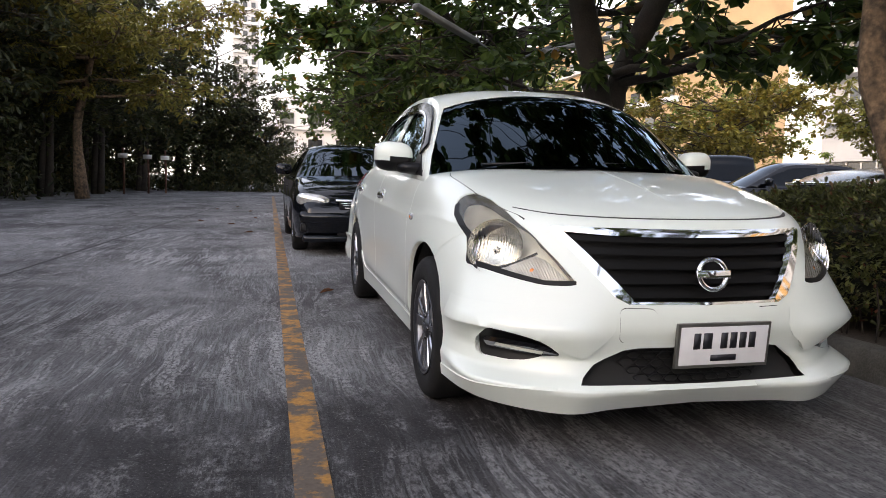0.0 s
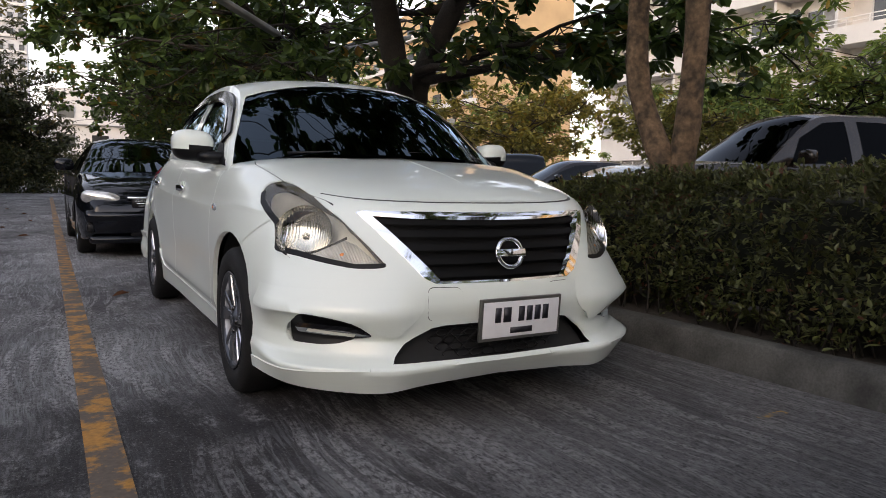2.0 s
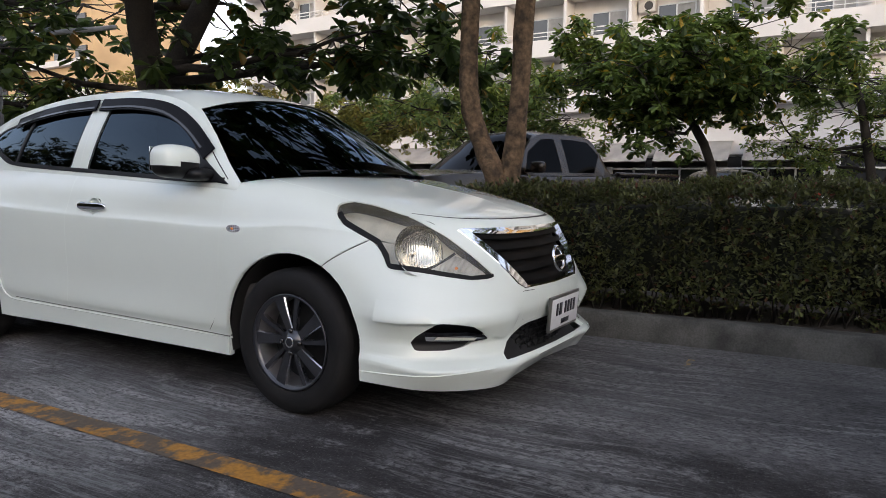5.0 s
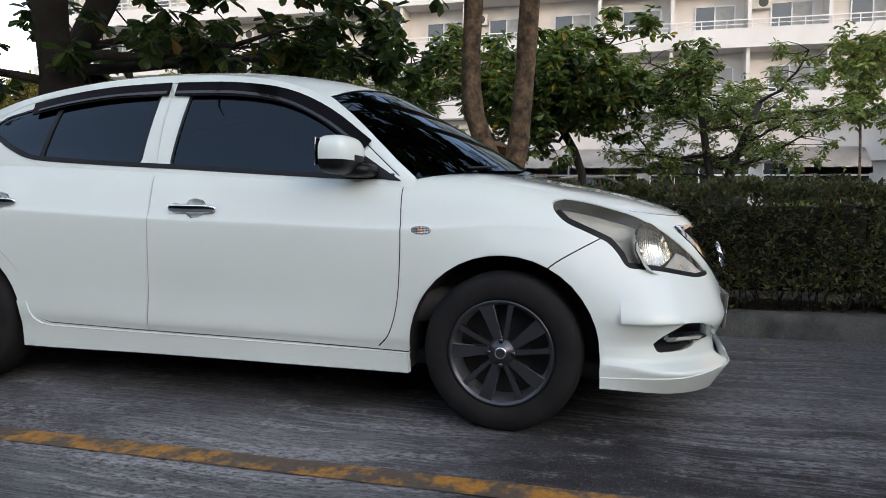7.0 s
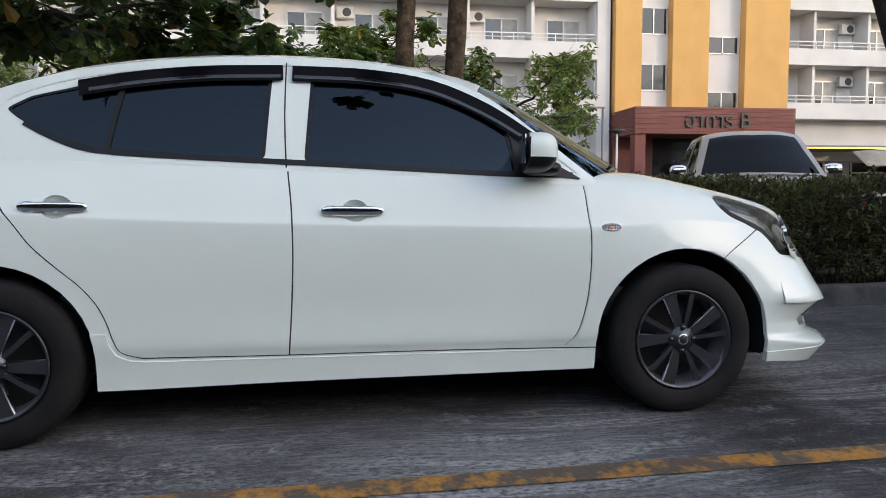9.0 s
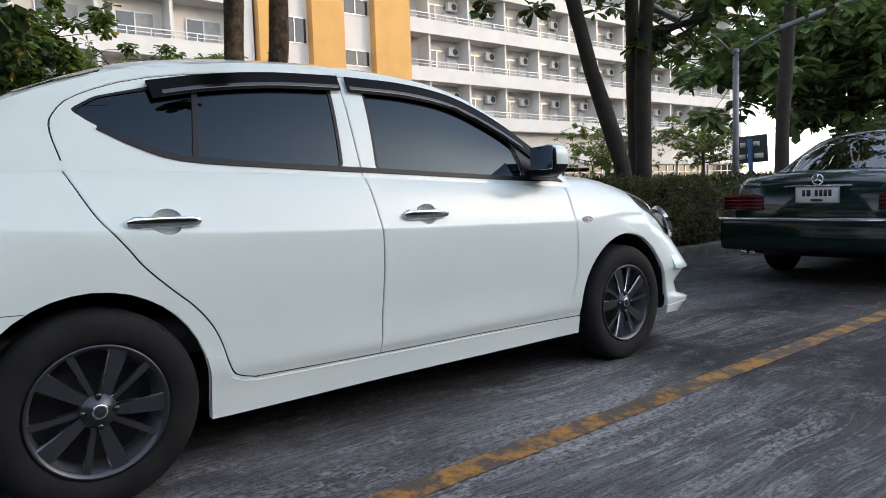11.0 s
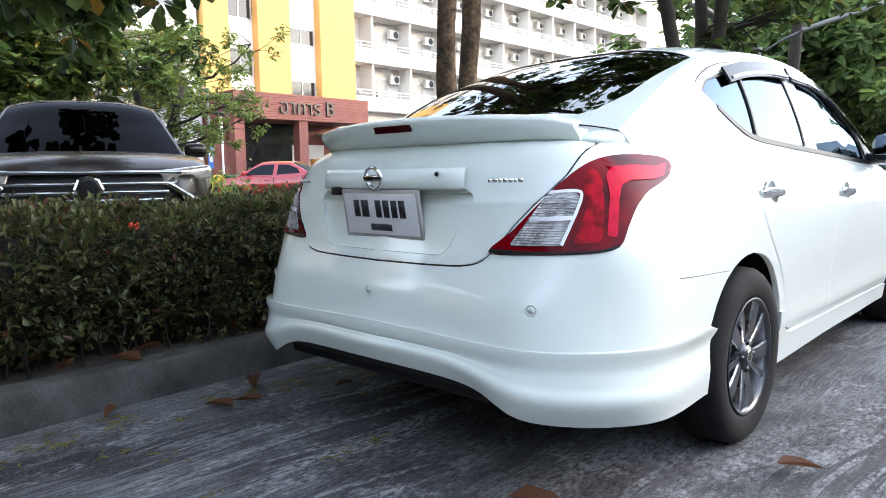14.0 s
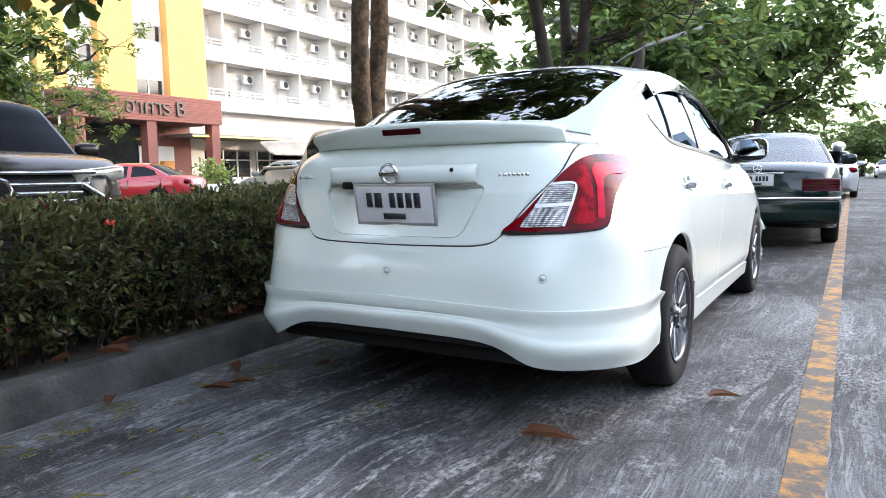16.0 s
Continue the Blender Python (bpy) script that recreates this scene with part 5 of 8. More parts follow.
RAIL = [(.738, .37, .975), (.682, .55, 1.12), (.622, .73, 1.26), (.574, .92, 1.365), (.558, 1.2, 1.428), (.553, 1.58, 1.448), (.558, 2.0, 1.430), (.568, 2.42, 1.366),
        (.585, 2.72, 1.268), (.60, 2.98, 1.14), (.61, 3.14, 1.055)]
CREST = [(0, .02, 1.03), (0, .25, 1.165), (0, .49, 1.30), (0, .73, 1.415), (0, 1.05, 1.478), (0, 1.5, 1.505), (0, 1.98, 1.492), (0, 2.38, 1.44),
         (0, 2.75, 1.315), (0, 3.02, 1.19), (0, 3.18, 1.10)]
BELT = [(p[1], p[0], p[2]) for p in BODY[6][5:13]]
# the crease under the door handles, and the foot of the bumper over the front lip
CREASE = [tuple(spline([r[k] for r in BODY], 4.74) + Vector((.007 if 6 <= k <= 10 else 0, 0, 0))) for k in range(16)]
SHELF = [tuple(Vector(BODY[1][k]).lerp(Vector(BODY[2][k]), .45)) for k in range(16)]
SHELF[:5] = [(0, -.835, .302), (.30, -.824, .302), (.52, -.772, .300), (.757, -.578, .306), (.829, -.366, .325)]
BODY = BODY[:2] + [SHELF] + BODY[2:5] + [CREASE] + BODY[5:]


def belt_at(y):
    return curve1([(a, b) for a, b, _ in BELT], y), curve1([(a, c) for a, _, c in BELT], y)


def lower_body(nu=8, nv=5):
    """The half shell below the windows, on the side of -x."""
    bm = bmesh.new()
    rows = []
    nk = len(BODY)
    for i in range((len(BODY[0]) - 1) * nu + 1):
        col = [spline(c, i / nu) for c in BODY]
        edge_f = max(0, min(1, 5.0 - i / nu)) * .9        # the bumper's lines are folds, the rest flows
        row = []
        for j in range((nk - 1) * nv + 1):
            t = j / nv
            k = min(int(t), nk - 2)
            fold = edge_f * max(0, min(1, 4.6 - t))
            row.append(spline(col, t).lerp(col[k].lerp(col[k + 1], t - k), fold))
        rows.append(row)
    for r in rows:
        for p in r:
            p.x = -max(p.x, 0)
    grid_faces(bm, rows)
    bmesh.ops.remove_doubles(bm, verts=bm.verts, dist=1e-5)
    return bm


def upper_side(n=60, m=10):
    bm = bmesh.new()
    rows = []
    for i in range(n + 1):
        r = spline(RAIL, i / n * (len(RAIL) - 1))
        bx, bz = belt_at(r.y)
        row = []
        for j in range(m + 1):
            u = j / m
            bulge = 0.018 * math.sin(math.pi * u) * min(1, (r.z - bz) / 0.2)
            row.append((-(bx + (r.x - bx) * u + bulge), r.y, bz + (max(r.z, bz) - bz) * u))
        rows.append(row)
    grid_faces(bm, rows)
    return bm


def upper_top(n=60, m=14):
    """Windscreen, roof and rear window as one crowned half sheet."""
    bm = bmesh.new()
    rows = []
    for i in range(n + 1):
        t = i / n * (len(RAIL) - 1)
        r, c = spline(RAIL, t), spline(CREST, t)
        row = []
        for j in range(m + 1):
            u = j / m
            row.append((-r.x * u, c.y + (r.y - c.y) * u ** 2, c.z + (r.z - c.z) * (0.25 * u ** 2 + 0.75 * u ** 3.6)))
        rows.append(row)
    fs = grid_faces(bm, rows)
    bmesh.ops.reverse_faces(bm, faces=fs)
    return bm

HANDLES = ((1.335, .838), (2.385, .852))


def skin_x(y, z):
    """The half width of the body's side at a place."""
    best = None
    for i in range(5 * 8, 11 * 8 + 1):
        col = [spline(c, i / 8) for c in BODY]
        if abs(col[6].y - y) < .06:
            for j in range(4 * 8, 8 * 8 + 1):
                p = spline(col, j / 8)
                d = (p.y - y) ** 2 + (p.z - z) ** 2
                if best is None or d < best[0]:
                    best = (d, p.x)
    return best[1]


PITCH = 0.48   # the lane falls a little towards the car's nose


def components(bm):
    """The connected pieces of a bmesh, as lists of faces."""
    left, out = set(bm.faces), []
    while left:
        stack, piece = [left.pop()], []
        while stack:
            f = stack.pop()
            piece.append(f)
            for e in f.edges:
                for g in e.link_faces:
                    if g in left:
                        left.discard(g)
                        stack.append(g)
        out.append(piece)
    return out


def strip(line, w):
    """A thin polygon along a polyline."""
    left, right = [], []
    for i, p in enumerate(line):
        a, b = Vector(line[max(i - 1, 0)]), Vector(line[min(i + 1, len(line) - 1)])
        d = (b - a).normalized()
        n = Vector((-d.y, d.x)) * w / 2
        left.append((p[0] + n.x, p[1] + n.y)), right.append((p[0] - n.x, p[1] - n.y))
    return left + right[::-1]


def within(poly, axes, where=None):
    U, V = axes
    def test(f):
        if where and not where(f):
            return False
        c = f.calc_center_median()
        return inside(poly, c.dot(U), c.dot(V))
    return test


def lift(bm, poly, axes, out, where=None):
    """A copy of the part of a sheet inside poly, moved outwards."""
    cp = bm.copy()
    cut(cp, poly, axes, where)
    piece = take(cp, within(poly, axes, where))
    cp.free()
    return push(piece, out)


TOPVIEW = (Vector((1, 0, 0)), Vector((0, 1, 0)))
DIAG_F = (Vector((1, -1, 0)).normalized(), Vector((0, 0, 1)))     # as seen from the front corner
DIAG_R = (Vector((-1, -1, 0)).normalized(), Vector((0, 0, 1)))    # as seen from the rear corner


def arc(cy, cz, r, a0, a1, n):
    return [(cy + r * math.cos(radians(a0 + (a1 - a0) * k / n)), cz + r * math.sin(radians(a0 + (a1 - a0) * k / n))) for k in range(n + 1)]


def sheet_pieces():
    low, side, top = lower_body(), upper_side(), upper_top()
    bmesh.ops.delete(low, geom=[f for f in low.faces if f.calc_center_median().z > 0.935 and abs(f.calc_center_median().x) < 0.765 and
                                0.46 < f.calc_center_median().y < 2.86 and f.normal.z ** 2 > 0.6 and abs(f.calc_center_median().x) < belt_at(f.calc_center_median().y)[0] - 0.002], context="FACES")
    for b in (low, side, top):
        bmesh.ops.remove_doubles(b, verts=b.verts, dist=1e-5)
        bmesh.ops.recalc_face_normals(b, faces=b.faces)
        b.normal_update()
        s = sum(f.normal.dot(f.calc_center_median() - Vector((0, 1.4, 0.6))) for f in b.faces)
        if s < 0:
            bmesh.ops.reverse_faces(b, faces=b.faces[:])
        note_normals(b)
    return low, side, top


def build_sedan():
    car = empty("sedan")
    tagged(car, "pearl white four-door sedan with body kit, parked beside a kerb", "car")
    low, side, top = sheet_pieces()
    flank = lambda f: f.calc_center_median().x < -0.5
    nose = lambda f: f.calc_center_median().y < -0.1
    tail = lambda f: f.calc_center_median().y > 2.9

    # openings of the wheels
    for cy, r in ((0.0, 0.372), (2.625, 0.354)):
        zc = 0.315 if cy == 0 else 0.297
        ring = arc(cy, zc, r, 0, 360, 40)[:-1]
        cut(low, ring, SIDE, flank)
        take(low, within(ring, SIDE, flank)).free()
        foot = [(cy - r, 0.08), (cy + r, 0.08), (cy + r, zc), (cy - r, zc)]
        cut(low, foot, SIDE, flank)
        take(low, within(foot, SIDE, flank)).free()

    # lamps, grilles and pockets cut out of the shell
    lamp_f = rounded([(.224, .613), (.192, .606), (.112, .604), (.009, .620), (-.106, .640), (-.222, .650), (-.234, .70), (-.256, .742), (-.323, .780), (-.378, .812), (-.399, .855), (-.386, .892), (-.327, .906), (-.234, .889),
                      (-.105, .845), (.028, .771), (.145, .683)], 0.03, 4)
    cut(low, lamp_f, DIAG_F, nose)
    head = take(low, within(lamp_f, DIAG_F, nose))
    lamp_r = smooth_line([(-2.205, .702), (-2.10, .700), (-1.95, .708), (-1.868, .724), (-1.836, .776), (-1.803, .828), (-1.762, .866), (-1.70, .892), (-1.655, .914), (-1.633, .948), (-1.660, .969), (-1.74, .976), (-1.84, .973), (-1.92, .955), (-1.985, .917), (-2.06, .85), (-2.14, .765)], 3, True)
    cut(low, lamp_r, DIAG_R, tail)
    rear = take(low, within(lamp_r, DIAG_R, tail))
    front = lambda f: f.calc_center_median().y < -0.45
    grille = [(.02, .548), (-.29, .552), (-.335, .575), (-.515, .795), (-.49, .802), (-.25, .80), (.02, .797)]
    cut(low, grille, FRONT, front)
    grill = take(low, within(grille, FRONT, front))
    mouth = [(.02, .278), (-.455, .280), (-.40, .34), (-.30, .392), (-.25, .40), (.02, .402)]
    cut(low, mouth, FRONT, front)
    air = take(low, within(mouth, FRONT, front))
    pocket = rounded([(-.748, .338), (-.758, .40), (-.745, .45), (-.70, .455), (-.62, .438), (-.55, .402), (-.505, .370), (-.57, .354), (-.61, .340), (-.66, .334)], 0.012, 3)
    cut(low, pocket, FRONT, front)
    fog = take(low, within(pocket, FRONT, front))

    # panel gaps
    gaps = []
    def gap(line, axes, where, w=0.006, n=4, sheet=low):
        poly = strip(smooth_line(line, n), w)
        cut(sheet, poly, axes, where)
        g = take(sheet, within(poly, axes, where))
        if g.faces:
            gaps.append(push(g, -0.006))
        else:
            g.free()
    gap([(.42, .96), (.415, .86), (.405, .70), (.415, .50), (.45, .36), (.50, .298)], SIDE, flank)
    gap([(1.59, 1.02), (1.572, .86), (1.566, .70), (1.572, .50), (1.585, .292)], SIDE, flank)
    gap([(2.66, 1.03), (2.63, .96), (2.585, .87), (2.52, .785), (2.468, .715), (2.392, .640), (2.315, .570), (2.260, .500), (2.228, .430), (2.208, .365), (2.180, .318), (2.10, .294)], SIDE, flank)
    gap([(.30, .285), (1.0, .292), (1.6, .292), (2.12, .297)], SIDE, flank, 0.007)
    gap([(-.13, .585), (-.18, .65), (-.265, .706), (-.39, .775)], SIDE, lambda f: flank(f) and nose(f))
    gap([(2.80, .606), (3.03, .612), (3.17, .62)], SIDE, lambda f: flank(f) and f.calc_center_median().y > 2.75, 0.003)
    gap([(3.17, .62), (3.24, .655), (3.40, .735)], SIDE, lambda f: flank(f) and tail(f), 0.002)
    gap([(.02, .836), (-.20, .837), (-.40, .842), (-.52, .850), (-.64, .872)], FRONT, front, 0.009)
    gap([(-.575, -.55), (-.645, -.36), (-.675, -.12), (-.692, .06), (-.69, .13), (-.668, .22), (-.648, .36)], TOPVIEW, lambda f: f.calc_center_median().z > 0.78 and nose(f) or (f.calc_center_median().z > 0.9 and f.calc_center_median().y < 0.6))
    boot = lambda f: f.calc_center_median().y > 3.05
    gap([(.02, .652), (-.25, .655), (-.37, .662), (-.43, .69), (-.50, .78), (-.585, .885), (-.612, .93), (-.618, .99), (-.59, 1.05)], FRONT, lambda f: f.calc_center_median().y > 3.2)
    gap([(-.60, 3.36), (-.60, 3.28), (-.597, 3.20)], TOPVIEW, lambda f: boot(f) and f.calc_center_median().z > 0.98, 0.004)

    niche = rounded([(.02, .872), (-.345, .872), (-.36, .85), (-.29, .70), (-.26, .683), (.02, .683)], 0.015, 3)
    back_face = lambda f: f.calc_center_median().y > 3.3
    cut(low, niche, FRONT, back_face)
    dent = push(take(low, within(niche, FRONT, back_face)), -0.016)
    for v in dent.verts:
        v.co = Vector((0, v.co.y, v.co.z)) if v.co.x > -.004 else v.co + Vector((.0015, 0, .0015 if v.co.z < .75 else -.0015))
    part("plate_recess", crisp(mirrored(dent, True), -0.016), WHITE, car)
    dent.free()
    tow = rounded([(-.325, .542), (-.19, .538), (-.19, .415), (-.322, .418)], 0.03, 5)
    gap(tow + tow[:2], FRONT, front, 0.003, 1)
    part("tow_cover_gap", gaps.pop(), SEAM, car)
    # body kit: a proud lower skirt round the tail and along the sills
    kit = low.copy()
    bmesh.ops.bisect_plane(kit, geom=kit.verts[:] + kit.edges[:] + kit.faces[:], plane_co=(0, 3.6, .468), plane_no=(-.031, 0, 1), clear_outer=True)
    apron = take(kit, lambda f: f.calc_center_median().y > 2.85)
    kit.free()
    lay = apron.verts.layers.float_vector.get("n0")
    for v in apron.verts:
        w = max(0, min(1, (v.co.z - .400) / .042))
        v.co += v[lay] * (0.006 + 0.016 * w * w * (3 - 2 * w))
    whole = mirrored(apron, True)
    apron.free()
    note_normals(whole)
    part("rear_apron", thicken(whole, 0.026, 1.6), WHITE, car, "white body-kit apron with a raised ledge")
    sill = lift(low, [(.375, .15), (.375, .284), (1.0, .284), (1.6, .285), (2.09, .285), (2.155, .291), (2.199, .312), (2.221, .350), (2.233, .392), (2.36, .396), (2.36, .30), (2.36, .15)], SIDE, 0.007, flank)
    part("sill_kit", crisp(mirrored(sill), 0.02), WHITE, car)
    part("sill_kit", crisp(sill, 0.02), WHITE, car)
    # front lip and the brow over the fog lamps
    kit = low.copy()
    bmesh.ops.bisect_plane(kit, geom=kit.verts[:] + kit.edges[:] + kit.faces[:], plane_co=(0, -.8, .262), plane_no=(0, .03, 1), clear_outer=True)
    lip = take(kit, lambda f: f.calc_center_median().y < -.30)
    kit.free()
    lay = lip.verts.layers.float_vector.get("n0")
    for v in lip.verts:
        v.co += v[lay] * 0.005
    whole = mirrored(lip, True)
    lip.free()
    note_normals(whole)
    part("front_lip", crisp(whole, 0.018), WHITE, car, "white body-kit front lip")
    brow = lift(low, smooth_line([(-.86, .535), (-.86, .462), (-.79, .460), (-.735, .458), (-.66, .449), (-.58, .432), (-.515, .405), (-.455, .372), (-.425, .374), (-.405, .40), (-.365, .43), (-.34, .47), (-.34, .535)], 2), FRONT, 0.0, front)
    lay = brow.verts.layers.float_vector.get("n0")
    for v in brow.verts:
        w = max(0, min(1, (.53 - v.co.z) / .10)) * max(0, min(1, (-.34 - v.co.x) / .07))
        v.co += v[lay] * (0.0006 + 0.017 * w * w * (3 - 2 * w))
    brow_r = mirrored(brow)
    for b in (brow, brow_r):
        note_normals(b)
        part("bumper_brow", crisp(b, 0.018), WHITE, car)
    for hy, hz in HANDLES:
        oval = arc(hy, hz, 1.0, 0, 360, 20)[:-1]
        oval = [(hy + (u - hy) * 0.05, hz + (v - hz) * 0.042) for u, v in oval]
        cut(low, oval, SIDE, flank)
        take(low, within(oval, SIDE, flank)).free()

    # panels that are left
    seeds = (("hood", (-.2, .0, .98)), ("front_bumper", (-.6, -.66, .5)), ("fender", (-.8, .1, .85)), ("front_door", (-.84, 1.0, .6)), ("rear_door", (-.84, 1.9, .6)),
             ("rear_quarter_panel", (-.8, 2.8, .8)), ("boot_lid", (-.2, 3.58, .7)), ("rear_bumper", (-.6, 3.56, .5)), ("side_skirt", (-.8, 1.2, .24)))
    pieces = [(p, [f.calc_center_median() for f in p]) for p in components(low)]
    pieces = [(p, c) for p, c in pieces if len(p) > 12]
    owner = {}
    for i, (p, c) in enumerate(pieces):
        d = {n: min((x - Vector(s)).length for x in c) for n, s in seeds}
        owner.setdefault(min(d, key=d.get), []).append(i)
    centre = ("hood", "front_bumper", "boot_lid", "rear_bumper")
    groups = [(n, {f for f in pieces[i][0]}) for n, ids in owner.items() for i in ids]
    for n, fs in groups:
        bm = take(low, lambda f, fs=fs: f in fs)
        if n in centre and max(v.co.x for v in bm.verts) > -.003:
            part(n, thicken(mirrored(bm, True), 0.02), WHITE, car)
            bm.free()
        else:
            part(n, thicken(mirrored(bm), 0.02), WHITE, car)
            part(n, thicken(bm, 0.02), WHITE, car)
    low.free()

    # greenhouse: windows, frames, rails
    win_f = rounded([(.70, .994), (1.0, 1.006), (1.512, 1.03), (1.487, 1.352), (1.25, 1.352), (1.02, 1.312), (.82, 1.225), (.73, 1.160)], 0.02, 3)
    win_r = rounded([(1.685, 1.038), (2.0, 1.052), (2.30, 1.072), (2.44, 1.12), (2.545, 1.175), (2.60, 1.215), (2.52, 1.262), (2.30, 1.312), (2.0, 1.348), (1.662, 1.362)], 0.02, 3)
    seam = smooth_line([(2.655, 1.05), (2.675, 1.14), (2.66, 1.20), (2.58, 1.268), (2.35, 1.345), (1.95, 1.395), (1.55, 1.41), (1.15, 1.385), (.90, 1.318), (.70, 1.195), (.55, 1.075), (.44, .985)], 3)
    visor_f = strip(smooth_line([(.60, 1.098), (.80, 1.235), (1.02, 1.328), (1.28, 1.366), (1.572, 1.372)], 4), 0.062)
    visor_r = strip(smooth_line([(1.608, 1.374), (1.90, 1.362), (2.15, 1.333), (2.36, 1.292)], 4), 0.06)
    vis = [lift(side, v, SIDE, 0.016) for v in (visor_f, visor_r)]
    ridge_f = strip(smooth_line([(.66, 1.125), (.82, 1.222), (1.03, 1.310), (1.28, 1.348), (1.565, 1.354)], 4), 0.010)
    ridge_r = strip(smooth_line([(1.615, 1.356), (1.90, 1.344), (2.15, 1.315), (2.32, 1.283)], 4), 0.010)
    ridges = [lift(side, v, SIDE, 0.021) for v in (ridge_f, ridge_r)]
    belt_line = strip(smooth_line([(.46, .982), (.66, .980), (1.0, .994), (1.5, 1.018), (1.6, 1.022), (2.0, 1.040), (2.29, 1.060), (2.43, 1.104), (2.54, 1.160)], 3), .020)
    moulding = lift(side, belt_line, SIDE, 0.004)
    divider = lift(side, strip([(2.245, 1.06), (2.20, 1.335)], 0.02), SIDE, 0.001)
    glass = []
    for w in (win_f, win_r):
        cut(side, w, SIDE)
        glass.append(take(side, within(w, SIDE)))
    frames = []
    for w in (win_f, win_r):
        wide = [(Vector(p) + (Vector(p) - Vector((sum(q[0] for q in w) / len(w), sum(q[1] for q in w) / len(w)))).normalized() * 0.014) for p in w]
        wide = [tuple(p) for p in wide]
        cut(side, wide, SIDE)
        frames.append(take(side, within(wide, SIDE)))
    gap(seam, SIDE, None, 0.006, 1, side)
    gap([(1.592, 1.0), (1.60, 1.2), (1.597, 1.43)], SIDE, None, 0.006, 2, side)
    sail = rounded([(.425, .962), (.52, .972), (.705, .972), (.722, 1.150), (.62, 1.080), (.50, 1.005)], .012, 3)
    sail_bm = lift(side, sail, SIDE, 0.006)
    for flip in (False, True):
        fx = (lambda b: mirrored(b)) if flip else (lambda b: b.copy())
        part("pillar_panel", thicken(fx(side), 0.015), WHITE, car)
        part("mirror_sail", thicken(fx(sail_bm), 0.01), BLACKPL, car)
        for g, fr, v, rd in zip(glass, frames, vis, ridges):
            pane = part("side_window", push(fx(g), -0.006), TINT, car, "dark tinted side window")
            part("window_seal", push(fx(fr), -0.002), BLACKPL, car)
            visor = part("rain_visor", thicken(fx(v), 0.008), SMOKE, car, "smoked plastic rain visor")
            part("visor_ridge", thicken(fx(rd), 0.008), GLOSSBLK, visor)
        part("window_divider", thicken(fx(divider), 0.01), BLACKPL, car)
        part("belt_moulding", thicken(fx(moulding), 0.008), BLACKPL, car, "black rubber moulding under the windows")
    for b in (side, sail_bm, divider, moulding, *glass, *frames, *vis, *ridges):
        b.free()
    screen = [(.02, -.2), (-.9, -.2), (-.742, .385), (-.645, .62), (-.566, .822), (-.535, .808), (-.33, .752), (.02, .71)]
    back = [(.02, 2.42), (-.30, 2.43), (-.50, 2.47), (-.545, 2.50), (-.548, 2.62), (-.525, 2.92), (-.48, 3.06), (-.44, 3.10), (.02, 3.155)]
    panes = []
    for w in (screen, back):
        cut(top, w, TOPVIEW)
        panes.append(take(top, within(w, TOPVIEW)))
    part("roof", mirrored(top, True), WHITE, car)
    top.free()
    b = bmesh.new()
    rows = []
    for i in range(25):
        x = -.615 + 1.23 * i / 24
        u = abs(x) / .61
        y, z = 3.18 - .04 * u ** 2, 1.10 - .045 * (.25 * u ** 2 + .75 * u ** 3.6)
        rows.append([(x, y - .05, z - .004), (x, y, z - .004), (x, y + .05, z - .05), (x, y + .12, z - .09)])
    grid_faces(b, rows)
    bmesh.ops.recalc_face_normals(b, faces=b.faces)
    part("rear_cowl", b, WHITE, car)
    for p, nm, m in zip(panes, ("windscreen", "rear_window"), (TINT, TINT_REAR)):
        whole = mirrored(p, True)
        p.free()
        rim = whole.copy()
        bmesh.ops.inset_region(whole, faces=whole.faces[:], thickness=0.022)
        inner = whole
        pane = part(nm, push(rim, -0.004), m, car, "dark tinted " + nm.replace("_", " "))
        inner.free()
    lines = []
    for b in gaps:
        for piece in [set(p) for p in components(b)]:
            lines.append(take(b, lambda f: f in piece))
        b.free()
    for b in lines:
        if not b.faces:
            b.free()
            continue
        if min(v.co.x for v in b.verts) < -0.02 and max(v.co.x for v in b.verts) < -0.01:
            part("panel_gap", mirrored(b), SEAM, car)
            part("panel_gap", b, SEAM, car)
        else:
            part("panel_gap", mirrored(b, True), SEAM, car)
            b.free()
    return car, head, rear, grill, air, fog


SMOKE = mat("smoked_plastic", (0.003, 0.003, 0.004), 0.10, spec=0.07)
sedan, bm_head, bm_rear, bm_grill, bm_air, bm_fog = build_sedan()


def superblob(bm, centre, radii, e=0.6, n=20):
    """A rounded block: an ellipsoid with its sides blown out."""
    def f(v):
        return math.copysign(abs(v) ** e, v)
    rows = []
    for i in range(n + 1):
        a = -math.pi / 2 + math.pi * i / n
        rows.append([(centre[0] + radii[0] * f(math.cos(a)) * f(math.cos(b)), centre[1] + radii[1] * f(math.cos(a)) * f(math.sin(b)), centre[2] + radii[2] * f(math.sin(a)))
                     for b in (2 * math.pi * k / (2 * n) for k in range(2 * n))])
    grid_faces(bm, rows, True)
    bmesh.ops.remove_doubles(bm, verts=bm.verts, dist=1e-5)
    bmesh.ops.recalc_face_normals(bm, faces=bm.faces)
    return bm


